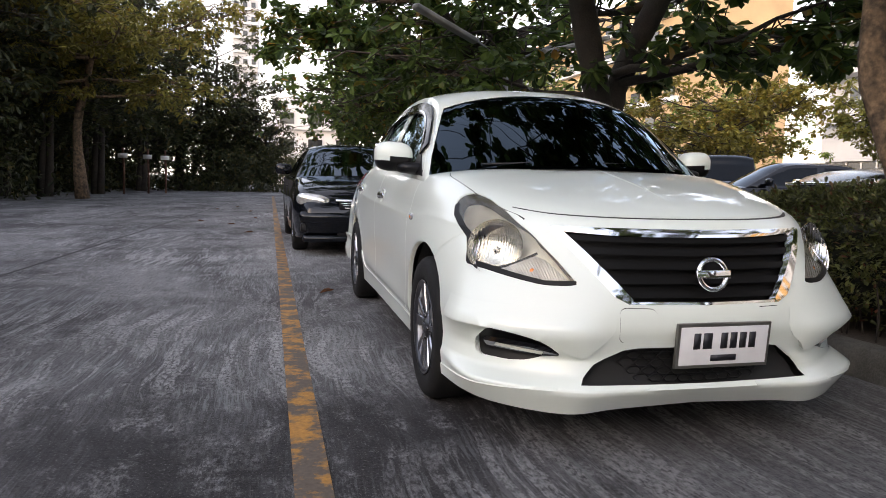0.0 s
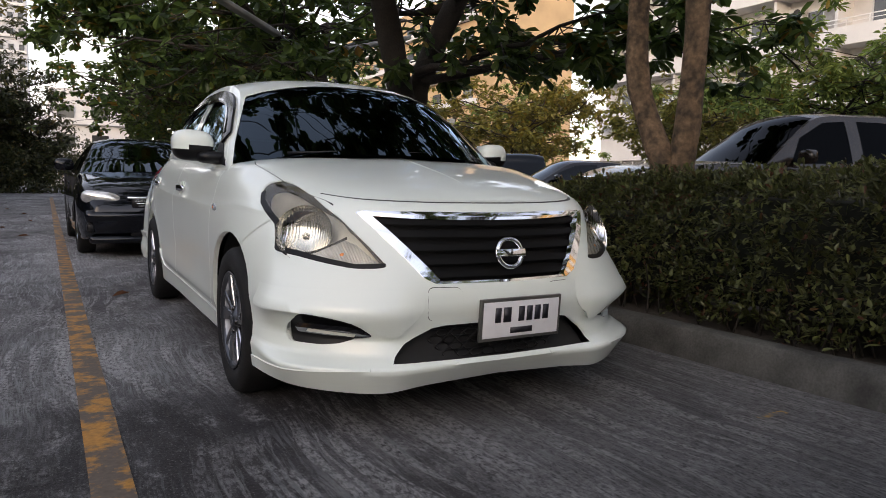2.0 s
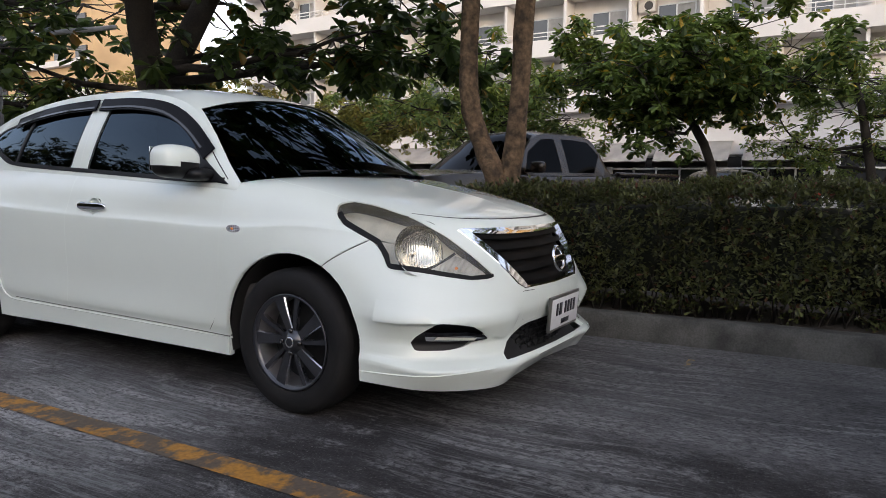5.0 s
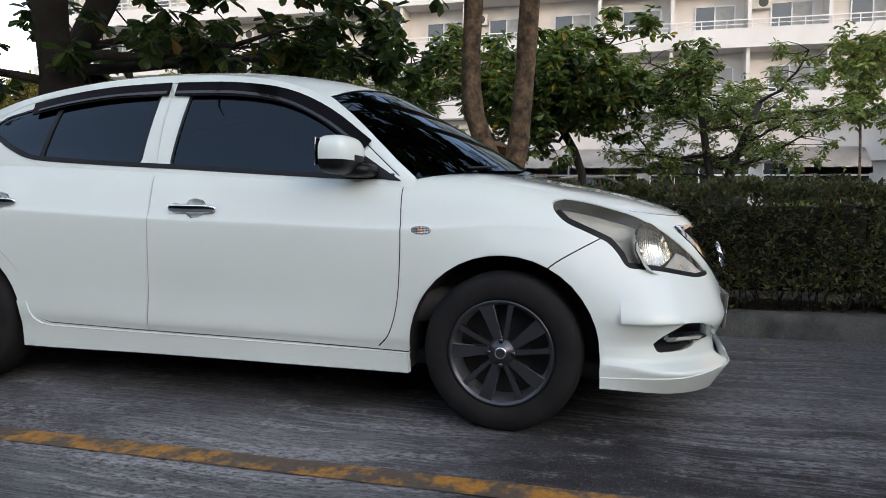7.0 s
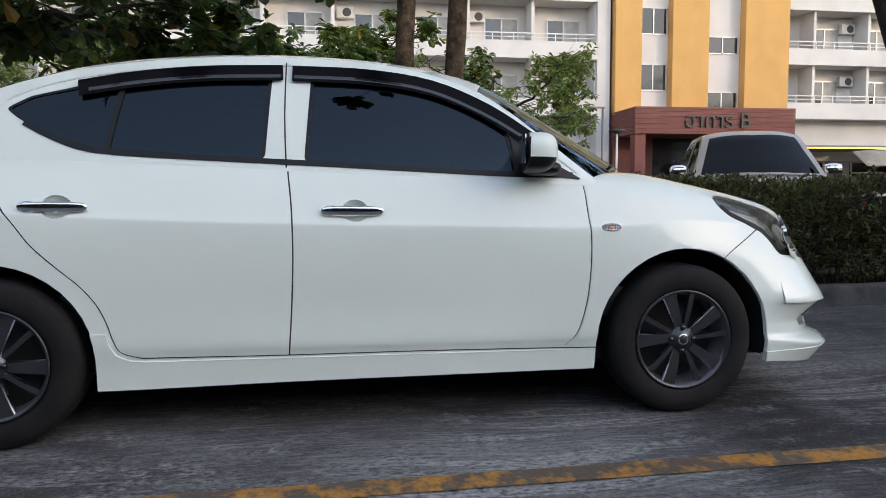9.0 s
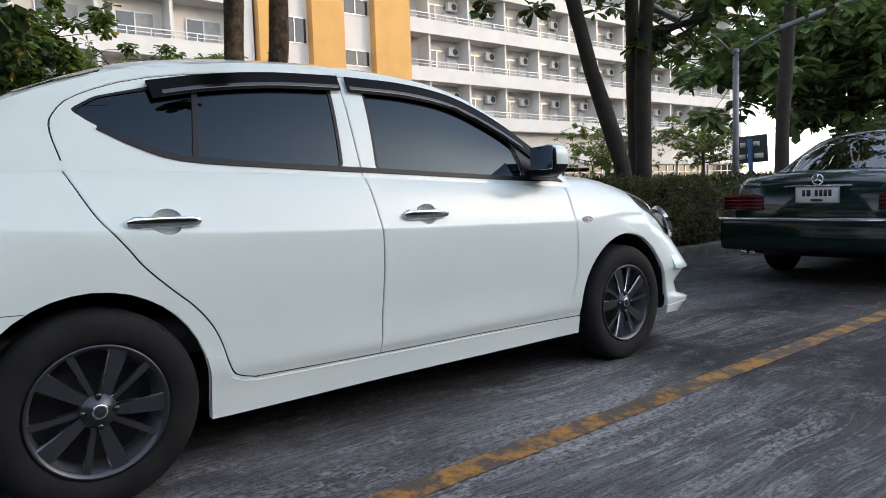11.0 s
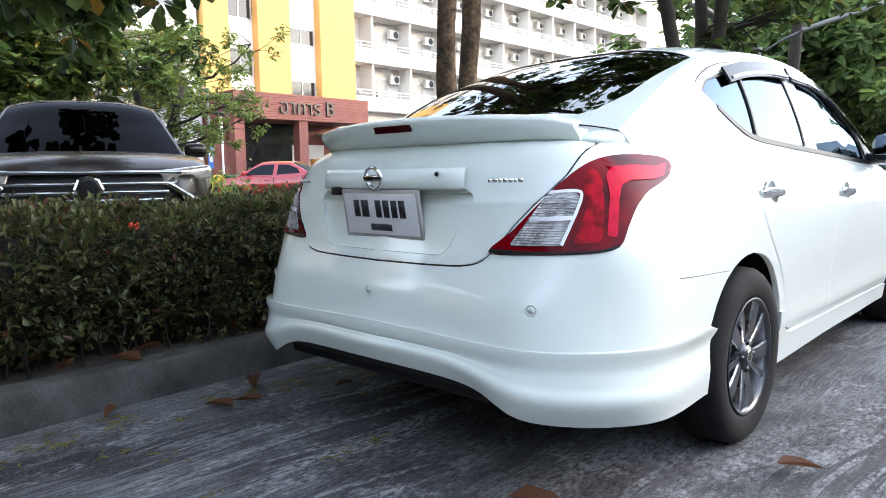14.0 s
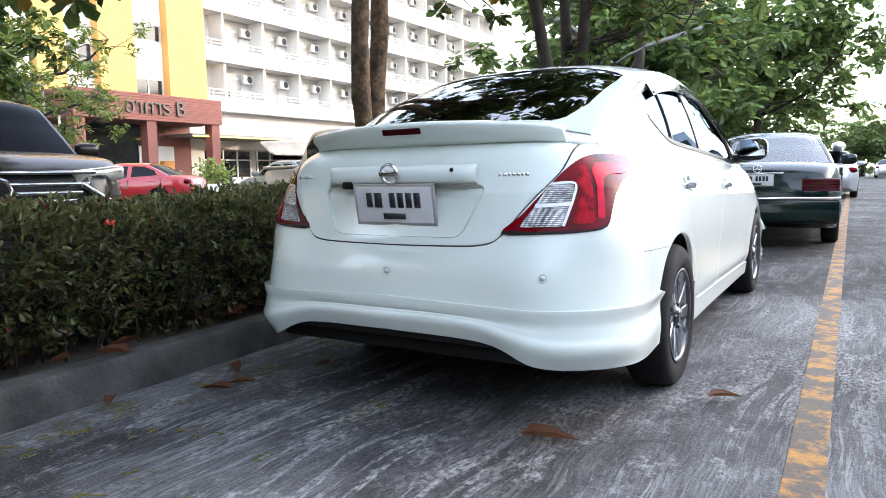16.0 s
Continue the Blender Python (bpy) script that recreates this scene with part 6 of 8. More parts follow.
def spoke(width0, width1, r0, r1, depth, skew=0.0):
    """One spoke along +z, with its face at x = 0 and a slope at its sides."""
    bm = bmesh.new()
    rows = []
    for k in range(5):
        t = k / 4
        r, w = r0 + (r1 - r0) * t, (width0 + (width1 - width0) * t) / 2
        x = 0.006 - 0.012 * math.sin(math.pi * t * 0.6)
        c = skew * t
        rows.append([(x + depth, c - w * 1.0, r), (x + 0.006, c - w * 1.0, r), (x, c - w * 0.86, r), (x, c + w * 0.86, r), (x + 0.006, c + w * 1.0, r), (x + depth, c + w * 1.0, r)])
    fs = grid_faces(bm, rows)
    bmesh.ops.recalc_face_normals(bm, faces=bm.faces)
    for f in bm.faces:
        c = f.calc_center_median()
        n = f.normal
        if abs(n.y) > 0.3 and c.x < 0.01:
            f.material_index = 1
    return bm


def wheel(car, y, side, radius=0.31, width=0.185, rim_r=0.195, x=0.74, materials=None, simple=False, spokes=5, turn=9.0):
    """A tyre on an alloy rim; its face is turned outwards on that side."""
    alloy, edge = materials or (ALLOY, MACHINED)
    hub = empty("wheel")
    hub.parent = car
    hub.matrix_local = pose(side * x, y, radius, 0, 0, 180 if side > 0 else 0)
    h = width / 2
    prof = [(rim_r, h * 0.72), (rim_r + .006, h * 0.9), (rim_r + .02, h * 0.98), (rim_r + .05, h * 1.04), (rim_r + .085, h * 0.98), (radius - .012, h * 0.86), (radius - .003, h * 0.7),
            (radius, h * 0.4), (radius, 0)]
    prof = prof + [(r, -v) for r, v in prof[:-1][::-1]]
    bm = bmesh.new()
    lathe(bm, [(r, v) for r, v in prof], 56, "X")
    part("tyre", bm, RUBBER, hub)
    bm = bmesh.new()
    lathe(bm, [(rim_r + .004, -h * .93), (rim_r + .006, -h * .97), (rim_r - .002, -h * .97), (rim_r - .012, -h * .8)], 56, "X")
    part("rim", bm, alloy, hub)
    bm = bmesh.new()
    lathe(bm, [(rim_r - .012, -h * .8), (rim_r - .02, -h * .3), (rim_r - .022, h * .9)], 56, "X")
    part("rim_barrel", bm, BARREL if not simple else alloy, hub)
    bm = bmesh.new()
    lathe(bm, [(0, .02), (rim_r - .02, .02)], 40, "X")
    part("brake_disc", bm, DARK, hub)
    f0 = -h * 0.80
    for k in range(spokes):
        a = 2 * math.pi * k / spokes + radians(turn)
        for (w0, w1, da, sk) in (((.032, .064, 0, .035), (.016, .026, math.pi / spokes * .80, .030)) if not simple else ((.04, .06, 0, 0),)):
            b = spoke(w0, w1, 0.03, rim_r - .004, 0.022, sk)
            b.transform(Matrix.Translation((f0, 0, 0)) @ Matrix.Rotation(a + da, 4, "X"))
            part("spoke", b, [alloy, edge], hub, smooth=False)
    bm = bmesh.new()
    lathe(bm, [(0, f0 - .012), (.030, f0 - .011), (.034, f0 - .004), (.052, f0 + .001), (.056, f0 + .02)], 32, "X")
    part("hub_cap", bm, alloy, hub)
    if not simple:
        for k in range(4):
            a = math.pi / 2 * k
            bm = bmesh.new()
            lathe(bm, [(0, f0 - .010), (.009, f0 - .009), (.011, f0 - .002), (.011, f0 + .004)], 12, "X", (0, .048 * math.cos(a), .048 * math.sin(a)))
            part("lug_nut", bm, GLOSSBLK, hub)
        bm = bmesh.new()
        lathe(bm, [(.017, f0 - .0125), (.021, f0 - .013), (.023, f0 - .011)], 24, "X")
        part("hub_ring", bm, CHROME, hub)
    return hub


PLATE_WHITE = mat("plate_white", (0.72, 0.72, 0.72), 0.4, var=0.08, var_scale=12)
PLATE_INK = mat("plate_ink", (0.015, 0.015, 0.02), 0.5)
PLATE_FRAME = mat("plate_frame", (0.16, 0.155, 0.14), 0.35, metal=0.6, var=0.3)
PLATE_FRAME_LIGHT = mat("plate_frame_light", (0.55, 0.53, 0.50), 0.35, metal=0.4, var=0.3)


def number_plate(car, m, w=0.345, h=0.15, frame_m=PLATE_FRAME, rim=0.012, band=False):
    """A number plate facing -y at the pose m, with plain bars for its writing."""
    b = boxes(((-w / 2, -.006, -h / 2), (w / 2, .008, h / 2)), bevel=0.003)
    b.transform(m)
    plate = part("number_plate", b, frame_m, car, "white number plate in a metal frame")
    b = boxes(((-w / 2 + rim, -.0085, -h / 2 + rim), (w / 2 - rim, -.004, h / 2 - rim)), bevel=0.001)
    b.transform(m)
    part("plate_face", b, PLATE_WHITE, plate)
    for widths, hh, dz in (((.026, .034, .012, .026, .026, .026, .026), .056, .018), ((.10,), .022, -.043)):
        b = bars(widths, hh, .011 if len(widths) > 1 else 0)
        b.transform(m @ Matrix.Translation((0, -.009, dz)))
        part("plate_writing", b, PLATE_INK, plate, kind="stuff")
    return plate


LENS = None


def haze_lens(name):
    """Headlight plastic gone slightly yellow and hazy."""
    m = glass_mat(name, (0.93, 0.92, 0.86), 0.03, 1.45)
    n, l = m.node_tree.nodes, m.node_tree.links
    first = n["Material Output"].inputs["Surface"].links[0].from_socket
    d, mx, nz, tc, r = n.new("ShaderNodeBsdfDiffuse"), n.new("ShaderNodeMixShader"), n.new("ShaderNodeTexNoise"), n.new("ShaderNodeTexCoord"), n.new("ShaderNodeMapRange")
    d.inputs[0].default_value = (0.50, 0.47, 0.36, 1)
    nz.inputs["Scale"].default_value = 7
    r.inputs["From Min"].default_value, r.inputs["From Max"].default_value, r.inputs["To Min"].default_value, r.inputs["To Max"].default_value = 0.35, 0.7, 0.03, 0.16
    l.new(tc.outputs["Object"], nz.inputs["Vector"]), l.new(nz.outputs[0], r.inputs[0]), l.new(r.outputs[0], mx.inputs[0])
    l.new(first, mx.inputs[1]), l.new(d.outputs[0], mx.inputs[2]), l.new(mx.outputs[0], n["Material Output"].inputs["Surface"])
    return m


def ribbed_mat(name, color, rough, metal, ribs, strength, rows=0, var=0.25):
    """Mirror-backed lamp plastic with upright flutes."""
    m = mat(name, color, rough, metal=metal, var=var, var_scale=25)
    n, l = m.node_tree.nodes, m.node_tree.links
    tc, wv, vm, bp = n.new("ShaderNodeTexCoord"), n.new("ShaderNodeTexWave"), n.new("ShaderNodeMapping"), n.new("ShaderNodeBump")
    vm.inputs["Rotation"].default_value = (0, 0, radians(45))
    wv.inputs["Scale"].default_value, wv.inputs["Distortion"].default_value = ribs, 0.15
    bp.inputs["Strength"].default_value, bp.inputs["Distance"].default_value = strength, 0.004
    l.new(tc.outputs["Object"], vm.inputs["Vector"]), l.new(vm.outputs[0], wv.inputs["Vector"])
    height = wv.outputs[1]
    if rows:
        w2, ad = n.new("ShaderNodeTexWave"), n.new("ShaderNodeMath")
        w2.bands_direction, w2.inputs["Scale"].default_value = "Z", rows
        l.new(tc.outputs["Object"], w2.inputs["Vector"]), l.new(wv.outputs[1], ad.inputs[0]), l.new(w2.outputs[1], ad.inputs[1])
        height = ad.outputs[0]
    l.new(height, bp.inputs["Height"]), l.new(bp.outputs[0], n["Principled BSDF"].inputs["Normal"])
    return m


LENS = haze_lens("headlight_lens")
REFLECT = ribbed_mat("reflector_chrome", (0.90, 0.89, 0.86), 0.12, 1.0, 30, 0.22)
RIBBED = ribbed_mat("ribbed_clear_lens", (0.85, 0.84, 0.83), 0.14, 0.5, 60, 0.7)
HOUSING = mat("lamp_housing", (0.62, 0.60, 0.53), 0.30, metal=0.35, var=0.3, var_scale=9)
AMBER = mat("amber_bulb", (0.75, 0.22, 0.04), 0.25)
RED_LENS = mat("red_lens", (0.17, 0.0006, 0.005), 0.06, spec=0.12, coat=0.0, var=0.5, var_scale=9, second=(0.045, 0.0008, 0.003), bump=0.02, grain_scale=45)
RED_MOTTLED = mat("mottled_red_lens", (0.42, 0.002, 0.012), 0.06, spec=0.10, coat=0.0, var=0.5, var_scale=26, second=(0.10, 0.001, 0.004), bump=0.05, grain_scale=70)
RED_BRIGHT = mat("bright_red_lens", (0.62, 0.006, 0.035), 0.06, spec=0.12, coat=0.0, var=0.3, var_scale=20)
CLEAR_LENS = ribbed_mat("clear_lamp_lens", (0.72, 0.71, 0.72), 0.08, 0.65, 34, 0.7, 46, 0.6)
BLACK_RIM = mat("lamp_seal", (0.006, 0.006, 0.006), 0.45, spec=0.2)
LENS_WHITE = mat("clear_lens_edge", (0.62, 0.60, 0.61), 0.2, metal=0.3)


def both(name, bm, m, car, label="", smooth=True):
    other = part(name, mirrored(bm), m, car, label, smooth)
    return part(name, bm, m, car, label, smooth), other


MIRROR_GLASS = mat("mirror_glass", (.8, .82, .85), 0.02, metal=1.0)
GRILLE_BLACK = mat("grille_black", (0.005, 0.005, 0.005), 0.6, spec=0.12)


def dress_sedan(car):
    # headlights
    def spot(bm, axes, u, v):
        U, V = axes
        lay = bm.verts.layers.float_vector.get("n0")
        p = min(bm.verts, key=lambda w: (w.co.dot(U) - u) ** 2 + (w.co.dot(V) - v) ** 2)
        return p.co.copy(), p[lay].copy()
    p1, n1 = spot(bm_head, DIAG_F, -.12, .722)
    p2, n2 = spot(bm_head, DIAG_F, .06, .652)
    house = push(bm_head.copy(), -0.055)
    lower_rim = strip([(.215, .613), (.112, .609), (.009, .626), (-.106, .647), (-.213, .660), (-.222, .704), (-.246, .750), (-.315, .790), (-.366, .822), (-.384, .858)], 0.022)
    seal = lift(bm_head, lower_rim, DIAG_F, 0.0015)
    wink = lift(bm_head, [(-.09, .636), (.055, .702), (.10, .688), (.19, .625), (.03, .618)], DIAG_F, -0.012)
    brow = lift(bm_head, strip(smooth_line([(-.20, .662), (-.10, .652), (-.02, .672), (.06, .712)], 3), .010), DIAG_F, -0.014)
    mid_h = sum((v.co for v in bm_head.verts), Vector()) / len(bm_head.verts)
    for flip in (False, True):
        fx = mirrored if flip else (lambda b: b.copy())
        lamp = part("headlight", fx(house), HOUSING, car, "large hazed swept-back headlight")
        b = bmesh.new()
        for e in [e for e in bm_head.edges if len(e.link_faces) == 1]:
            a, c = e.verts
            lay = bm_head.verts.layers.float_vector.get("n0")
            vs = [b.verts.new(q + (mid_h - q) * .02) for q in (a.co - a[lay] * .002, c.co - c[lay] * .002, c.co - c[lay] * .055, a.co - a[lay] * .055)]
            b.faces.new(vs)
        bmesh.ops.remove_doubles(b, verts=b.verts, dist=1e-5)
        part("lamp_wall", fx(b), BLACK_RIM, lamp)
        b.free()
        pane = part("lens", fx(bm_head), LENS, lamp, "hazy yellowed plastic lens")
        pane.visible_shadow = False
        for (p, n, r, d, nm) in ((p1, n1, .104, .060, "reflector"),):
            b = bmesh.new()
            lathe(b, [(0.001, .012)] + [(r * math.sin(a * math.pi / 16), .012 + d * (1 - math.cos(a * math.pi / 16))) for a in range(1, 9)], 28, "Z")
            q = (n * 0.75 + Vector((-.1, -.6, .05))).normalized().to_track_quat("Z", "Y").to_matrix().to_4x4()
            b.transform(Matrix.Translation(p - n * (.052 if r > .05 else .042)) @ q)
            part(nm, fx(b), REFLECT, lamp)
            b.free()
            b = bmesh.new()
            superblob(b, p - n * .035, (.014, .014, .014), 1.0, 8) if r > .05 else superblob(b, p - n * .028, (.016, .012, .012), 1.0, 8)
            part("bulb", fx(b), REFLECT if r > .05 else AMBER, lamp)
            b.free()
        part("lamp_seal", thicken(fx(seal), 0.01), BLACK_RIM, lamp)
        part("indicator_lens", thicken(fx(wink), 0.01), RIBBED, lamp, "clear ribbed indicator section")
        part("shield", fx(brow), BLACK_RIM, lamp)
        b = bmesh.new()
        superblob(b, p2 - n2 * .022, (.016, .010, .012), 1.0, 8)
        part("bulb", fx(b), AMBER, lamp)
        b.free()
    for b in (house, seal, wink, brow):
        b.free()
    # tail lights
    clear = rounded([(-2.15, .722), (-2.018, .727), (-1.962, .845), (-1.968, .878), (-2.045, .868)], 0.012, 3)
    stripe = rounded([(-1.990, .732), (-1.914, .738), (-1.902, .80), (-1.896, .90), (-1.912, .936), (-1.948, .92), (-1.950, .87), (-1.940, .84)], 0.015, 3)
    guide = rounded([(-1.650, .955), (-1.70, .941), (-1.784, .944), (-1.858, .940), (-1.885, .918), (-1.880, .87), (-1.900, .752), (-1.872, .750), (-1.856, .850), (-1.840, .888), (-1.806, .900), (-1.719, .903), (-1.679, .912)], 0.010, 3)
    edge = strip(smooth_line([(-2.225, .706), (-2.10, .702), (-1.95, .707), (-1.865, .722)], 4), 0.014)
    bar_l = strip([(-2.095, .795), (-1.985, .800)], .012)
    rim_l = strip(smooth_line([(-2.018, .727), (-1.962, .845), (-1.968, .872), (-2.045, .868)], 3), .008)
    c1, s1, g1, e1, d1, d2 = (lift(bm_rear, q, DIAG_R, d) for q, d in ((clear, .003), (stripe, .002), (guide, .0025), (edge, .002), (bar_l, .009), (rim_l, .0085)))
    for flip in (False, True):
        fx = mirrored if flip else (lambda b: b.copy())
        lamp = part("tail_light", thicken(push(fx(bm_rear), .004), .02), RED_LENS, car, "red and clear wrap-round tail light")
        part("clear_lens", thicken(push(fx(c1), .004), .008), CLEAR_LENS, lamp, "clear ribbed reversing lens")
        part("brake_lens", push(fx(s1), .004), RED_MOTTLED, lamp)
        part("light_guide", push(fx(g1), .004), RED_BRIGHT, lamp, "bright pinkish red light guide")
        part("lamp_seal", push(fx(e1), .004), BLACK_RIM, lamp)
        part("lens_bar", fx(d1), LENS_WHITE, lamp)
        part("lens_rim", fx(d2), LENS_WHITE, lamp)
    for b in (c1, s1, g1, e1, d1, d2):
        b.free()
    # grille with slats and chrome
    back = push(mirrored(bm_grill, True), -0.045)
    grille = part("grille", back, GRILLE_BLACK, car, "black slatted grille with a chrome surround")
    for z in (.585, .632, .680, .728, .770):
        s = lift(bm_grill, strip(smooth_line([(-.52, z + .006), (-.3, z + .002), (0.02, z)], 3), 0.020), FRONT, -0.018)
        if s.faces:
            part("grille_slat", thicken(mirrored(s, True), 0.03), GRILLE_BLACK, grille)
        s.free()
    arm = lift(bm_grill, [(-.522, .80), (-.478, .795), (-.276, .566), (-.285, .548), (-.325, .556)], FRONT, 0.006)
    both("chrome_arm", thicken(arm, 0.03), CHROME, grille)
    bar = lift(bm_grill, [(-.53, .803), (-.25, .803), (.02, .80), (.02, .781), (-.15, .782), (-.32, .787), (-.46, .795)], FRONT, 0.004)
    part("chrome_bar", thicken(mirrored(bar, True), 0.025), CHROME, grille)
    bar.free()
    bar = lift(bm_grill, strip([(-.30, .557), (0.02, .553)], 0.008), FRONT, 0.002)
    part("chrome_trim", thicken(mirrored(bar, True), 0.02), CHROME, grille)
    bar.free()
    for y, s, z, tilt in ((-.842, -1, .657, 14), (3.568, 1, .915, -12)):
        k = 1.0 if s < 0 else 0.66
        b = bmesh.new()
        lathe(b, [(.060 * k, 0), (.058 * k, .008), (.051 * k, .010), (.045 * k, .006), (.044 * k, 0)], 40, "Y")
        b2 = boxes(((-.066 * k, -.002, -.014 * k), (.066 * k, .010, .014 * k)), bevel=0.003)
        join(b, b2)
        b.transform(pose(0, y + s * (.014 if s < 0 else .03), z, tilt if s < 0 else tilt, 0, 0 if s > 0 else 180))
        part("emblem", b, CHROME, car, "round chrome badge with a plain bar")
    # lower grille with a comb of cells
    part("lower_grille", push(mirrored(bm_air, True), -0.05), DARK, car)
    comb = bmesh.new()
    for row in range(5):
        for col in range(-9, 10):
            cx, cz = (col + 0.5 * (row % 2)) * 0.052, 0.285 + row * 0.026
            if abs(cx) > 0.43 - max(0, (cz - .285)) * 1.35:
                continue
            pts = [(cx + .030 * math.cos(radians(a)), cz + .0145 * math.sin(radians(a))) for a in (0, 60, 120, 180, 240, 300)]
            yy = -.815 + .16 * (abs(cx) / .45) ** 2.4
            for (x0, z0), (x1, z1) in zip(pts, pts[1:] + pts[:1]):
                tube(comb, [(x0, yy + .004, z0), (x1, yy + .004, z1)], .0028, 4, False)
    part("grille_mesh", comb, BLACKPL, car, "black honeycomb mesh", kind="stuff")
    # fog lamp pockets
    both("fog_pocket", push(bm_fog.copy(), -0.03), BLACKPL, car)
    b = bmesh.new()
    lay = bm_fog.verts.layers.float_vector.get("n0")
    for e in [e for e in bm_fog.edges if len(e.link_faces) == 1]:
        a, c = e.verts
        b.faces.new([b.verts.new(q) for q in (a.co, c.co, c.co - c[lay] * .03, a.co - a[lay] * .03)])
    bmesh.ops.remove_doubles(b, verts=b.verts, dist=1e-5)
    both("fog_surround", b, WHITE, car)
    blade = lift(bm_fog, [(-.735, .398), (-.60, .392), (-.498, .370), (-.56, .362), (-.72, .378)], FRONT, 0.004)
    both("day_light", thicken(blade, 0.02), mat("dark_chrome", (0.16, 0.16, 0.17), 0.12, metal=1.0), car, "slim dark chrome daytime light")
    led = lift(bm_fog, strip([(-.70, .390), (-.56, .374)], 0.012), FRONT, 0.006)
    both("day_light_lens", thicken(led, 0.006), HOUSING, car)
    # plates
    number_plate(car, pose(0.045, -.874, .415, 4, 0, 1), .366, .158)
    number_plate(car, pose(0.0, 3.568, .800, 10, 0, 180), .362, .158, PLATE_FRAME_LIGHT)
    # boot garnish, badges, sensors, camera
    b = bmesh.new()
    n = 24
    rows = []
    for i in range(n + 1):
        x = -.33 + .66 * i / n
        y = 3.556 - .11 * (abs(x) / .6) ** 2.2
        edge_f = 1 - max(0, abs(x) - .30) / .03 * 0.6
        rows.append([(x, y - .01, .945), (x, y + .012 * edge_f, .943), (x, y + .026 * edge_f, .928), (x, y + .034 * edge_f, .888), (x, y + .028 * edge_f, .880), (x, y - .01, .878)])
    grid_faces(b, rows)
    bmesh.ops.recalc_face_normals(b, faces=b.faces)
    part("boot_garnish", b, WHITE, car)
    for x0, ws in ((-.47, (.010, .014, .008, .012, .012, .008, .014)), (.47, (.014,) * 5)):
        b = bars(ws, .011, .005, .003)
        b.transform(pose(x0, 3.523, .905, 12, 0, 180 + (-13 if x0 > 0 else 13)))
        part("badge", b, CHROME, car, "small chrome badge of plain bars", kind="stuff")
    b = boxes(((-.018, 0, -.014), (.018, .03, .014)), bevel=0.006)
    b.transform(pose(.21, 3.565, .872))
    part("reversing_camera", b, BLACKPL, car)
    b = bmesh.new()
    lathe(b, [(0, .004), (.007, .003), (.008, 0)], 14, "Y", (-.25, 3.572, .925))
    part("boot_lock", b, BLACKPL, car)
    for x, y in ((-.60, 3.578), (.0, 3.63), (.60, 3.578)):
        b = bmesh.new()
        lathe(b, [(0, .004), (.009, .004), (.0095, .001), (.0125, .001), (.014, .004), (.0165, .002)], 24, "Y")
        b.transform(pose(x, y, .559, 0, 0, -math.copysign(22, x) if x else 0))
        part("parking_sensor", b, WHITE, car)
    # spoiler
    b = bmesh.new()
    rows = []
    for i in range(33):
        x = -.580 + 1.16 * i / 32
        s = abs(x) / .580
        e = max(0, (s - .90) / .10)
        drop = 0.020 * s ** 2 + 0.010 * e ** 2
        y1 = 3.525 - .155 * s ** 2.4 - .02 * e ** 2
        y0 = 3.19 + .08 * s ** 2
        zt = 1.108 - drop
        th = .062 * (1 - .25 * e)
        rows.append([(x, y0, 1.062 - drop * .3), (x, y0 + .06, 1.086 - drop), (x, (y0 + y1) / 2, 1.102 - drop), (x, y1 - .035, zt), (x, y1 - .004, zt - .008), (x, y1 + .002, zt - .018), (x, y1 - .03, zt - th), (x, y1 - .10 * (1 - .5 * e), 1.01 - drop * .2)])
    grid_faces(b, [[Vector(p) for p in r] for r in rows])
    for r in (rows[0], rows[-1]):
        b.faces.new([b.verts.new(p) for p in r])
    bmesh.ops.recalc_face_normals(b, faces=b.faces)
    for s in (-1, 1):
        q = bmesh.new()
        superblob(q, (s * .572, 3.165, 1.022), (.062, .14, .034), 1.0, 16)
        part("cowl_corner", q, WHITE, car)
    wing = part("spoiler", b, WHITE, car, "white boot-lid spoiler")
    b = boxes(((-.085, -.004, -.012), (.085, .006, .012)), bevel=0.003)
    b.transform(pose(0, 3.515, 1.072, -22, 0, 0))
    part("brake_light", b, mat("dark_red_lens", (.045, .002, .004), .08, spec=.2), wing, "dark red high brake light")
    # doors: handles and markers
    for hy, hz in HANDLES:
        hx = -skin_x(hy, hz) + .006
        b = bmesh.new()
        rows = []
        for i in range(7):
            r = math.cos(i / 6 * math.pi / 2)
            d = math.sin(i / 6 * math.pi / 2)
            rows.append([(hx - .006 + .026 * d, hy + .0505 * r * math.cos(a), hz + .0425 * r * math.sin(a)) for a in (2 * math.pi * k / 24 for k in range(24))])
        grid_faces(b, rows, True)
        bmesh.ops.recalc_face_normals(b, faces=b.faces)
        both("handle_cup", b, WHITE, car)
        b = bmesh.new()
        superblob(b, (hx - .018, hy + .01, hz), (.011, .118, .0185), 0.55, 12)
        superblob(b, (hx - .014, hy + .09, hz), (.014, .026, .021), 0.7, 10)
        both("door_handle", b, CHROME, car, "chrome door handle")
    b = bmesh.new()
    mx = skin_x(.322, .772)
    superblob(b, (-mx, .322, .772), (.008, .042, .017), 0.9, 10)
    both("side_marker", b, CLEAR_LENS, car, "small oval side indicator")
    b = bmesh.new()
    superblob(b, (-mx - .006, .322, .772), (.004, .010, .006), 1, 8)
    both("side_marker_bulb", b, AMBER, car)
    # mirrors
    for s in (-1, 1):
        b = bmesh.new()
        superblob(b, (s * .868, .635, 1.060), (.094, .076, .074), 0.66, 20)
        for v in b.verts:
            if v.co.y > .675:
                v.co.y = .675 + (v.co.y - .675) * .15
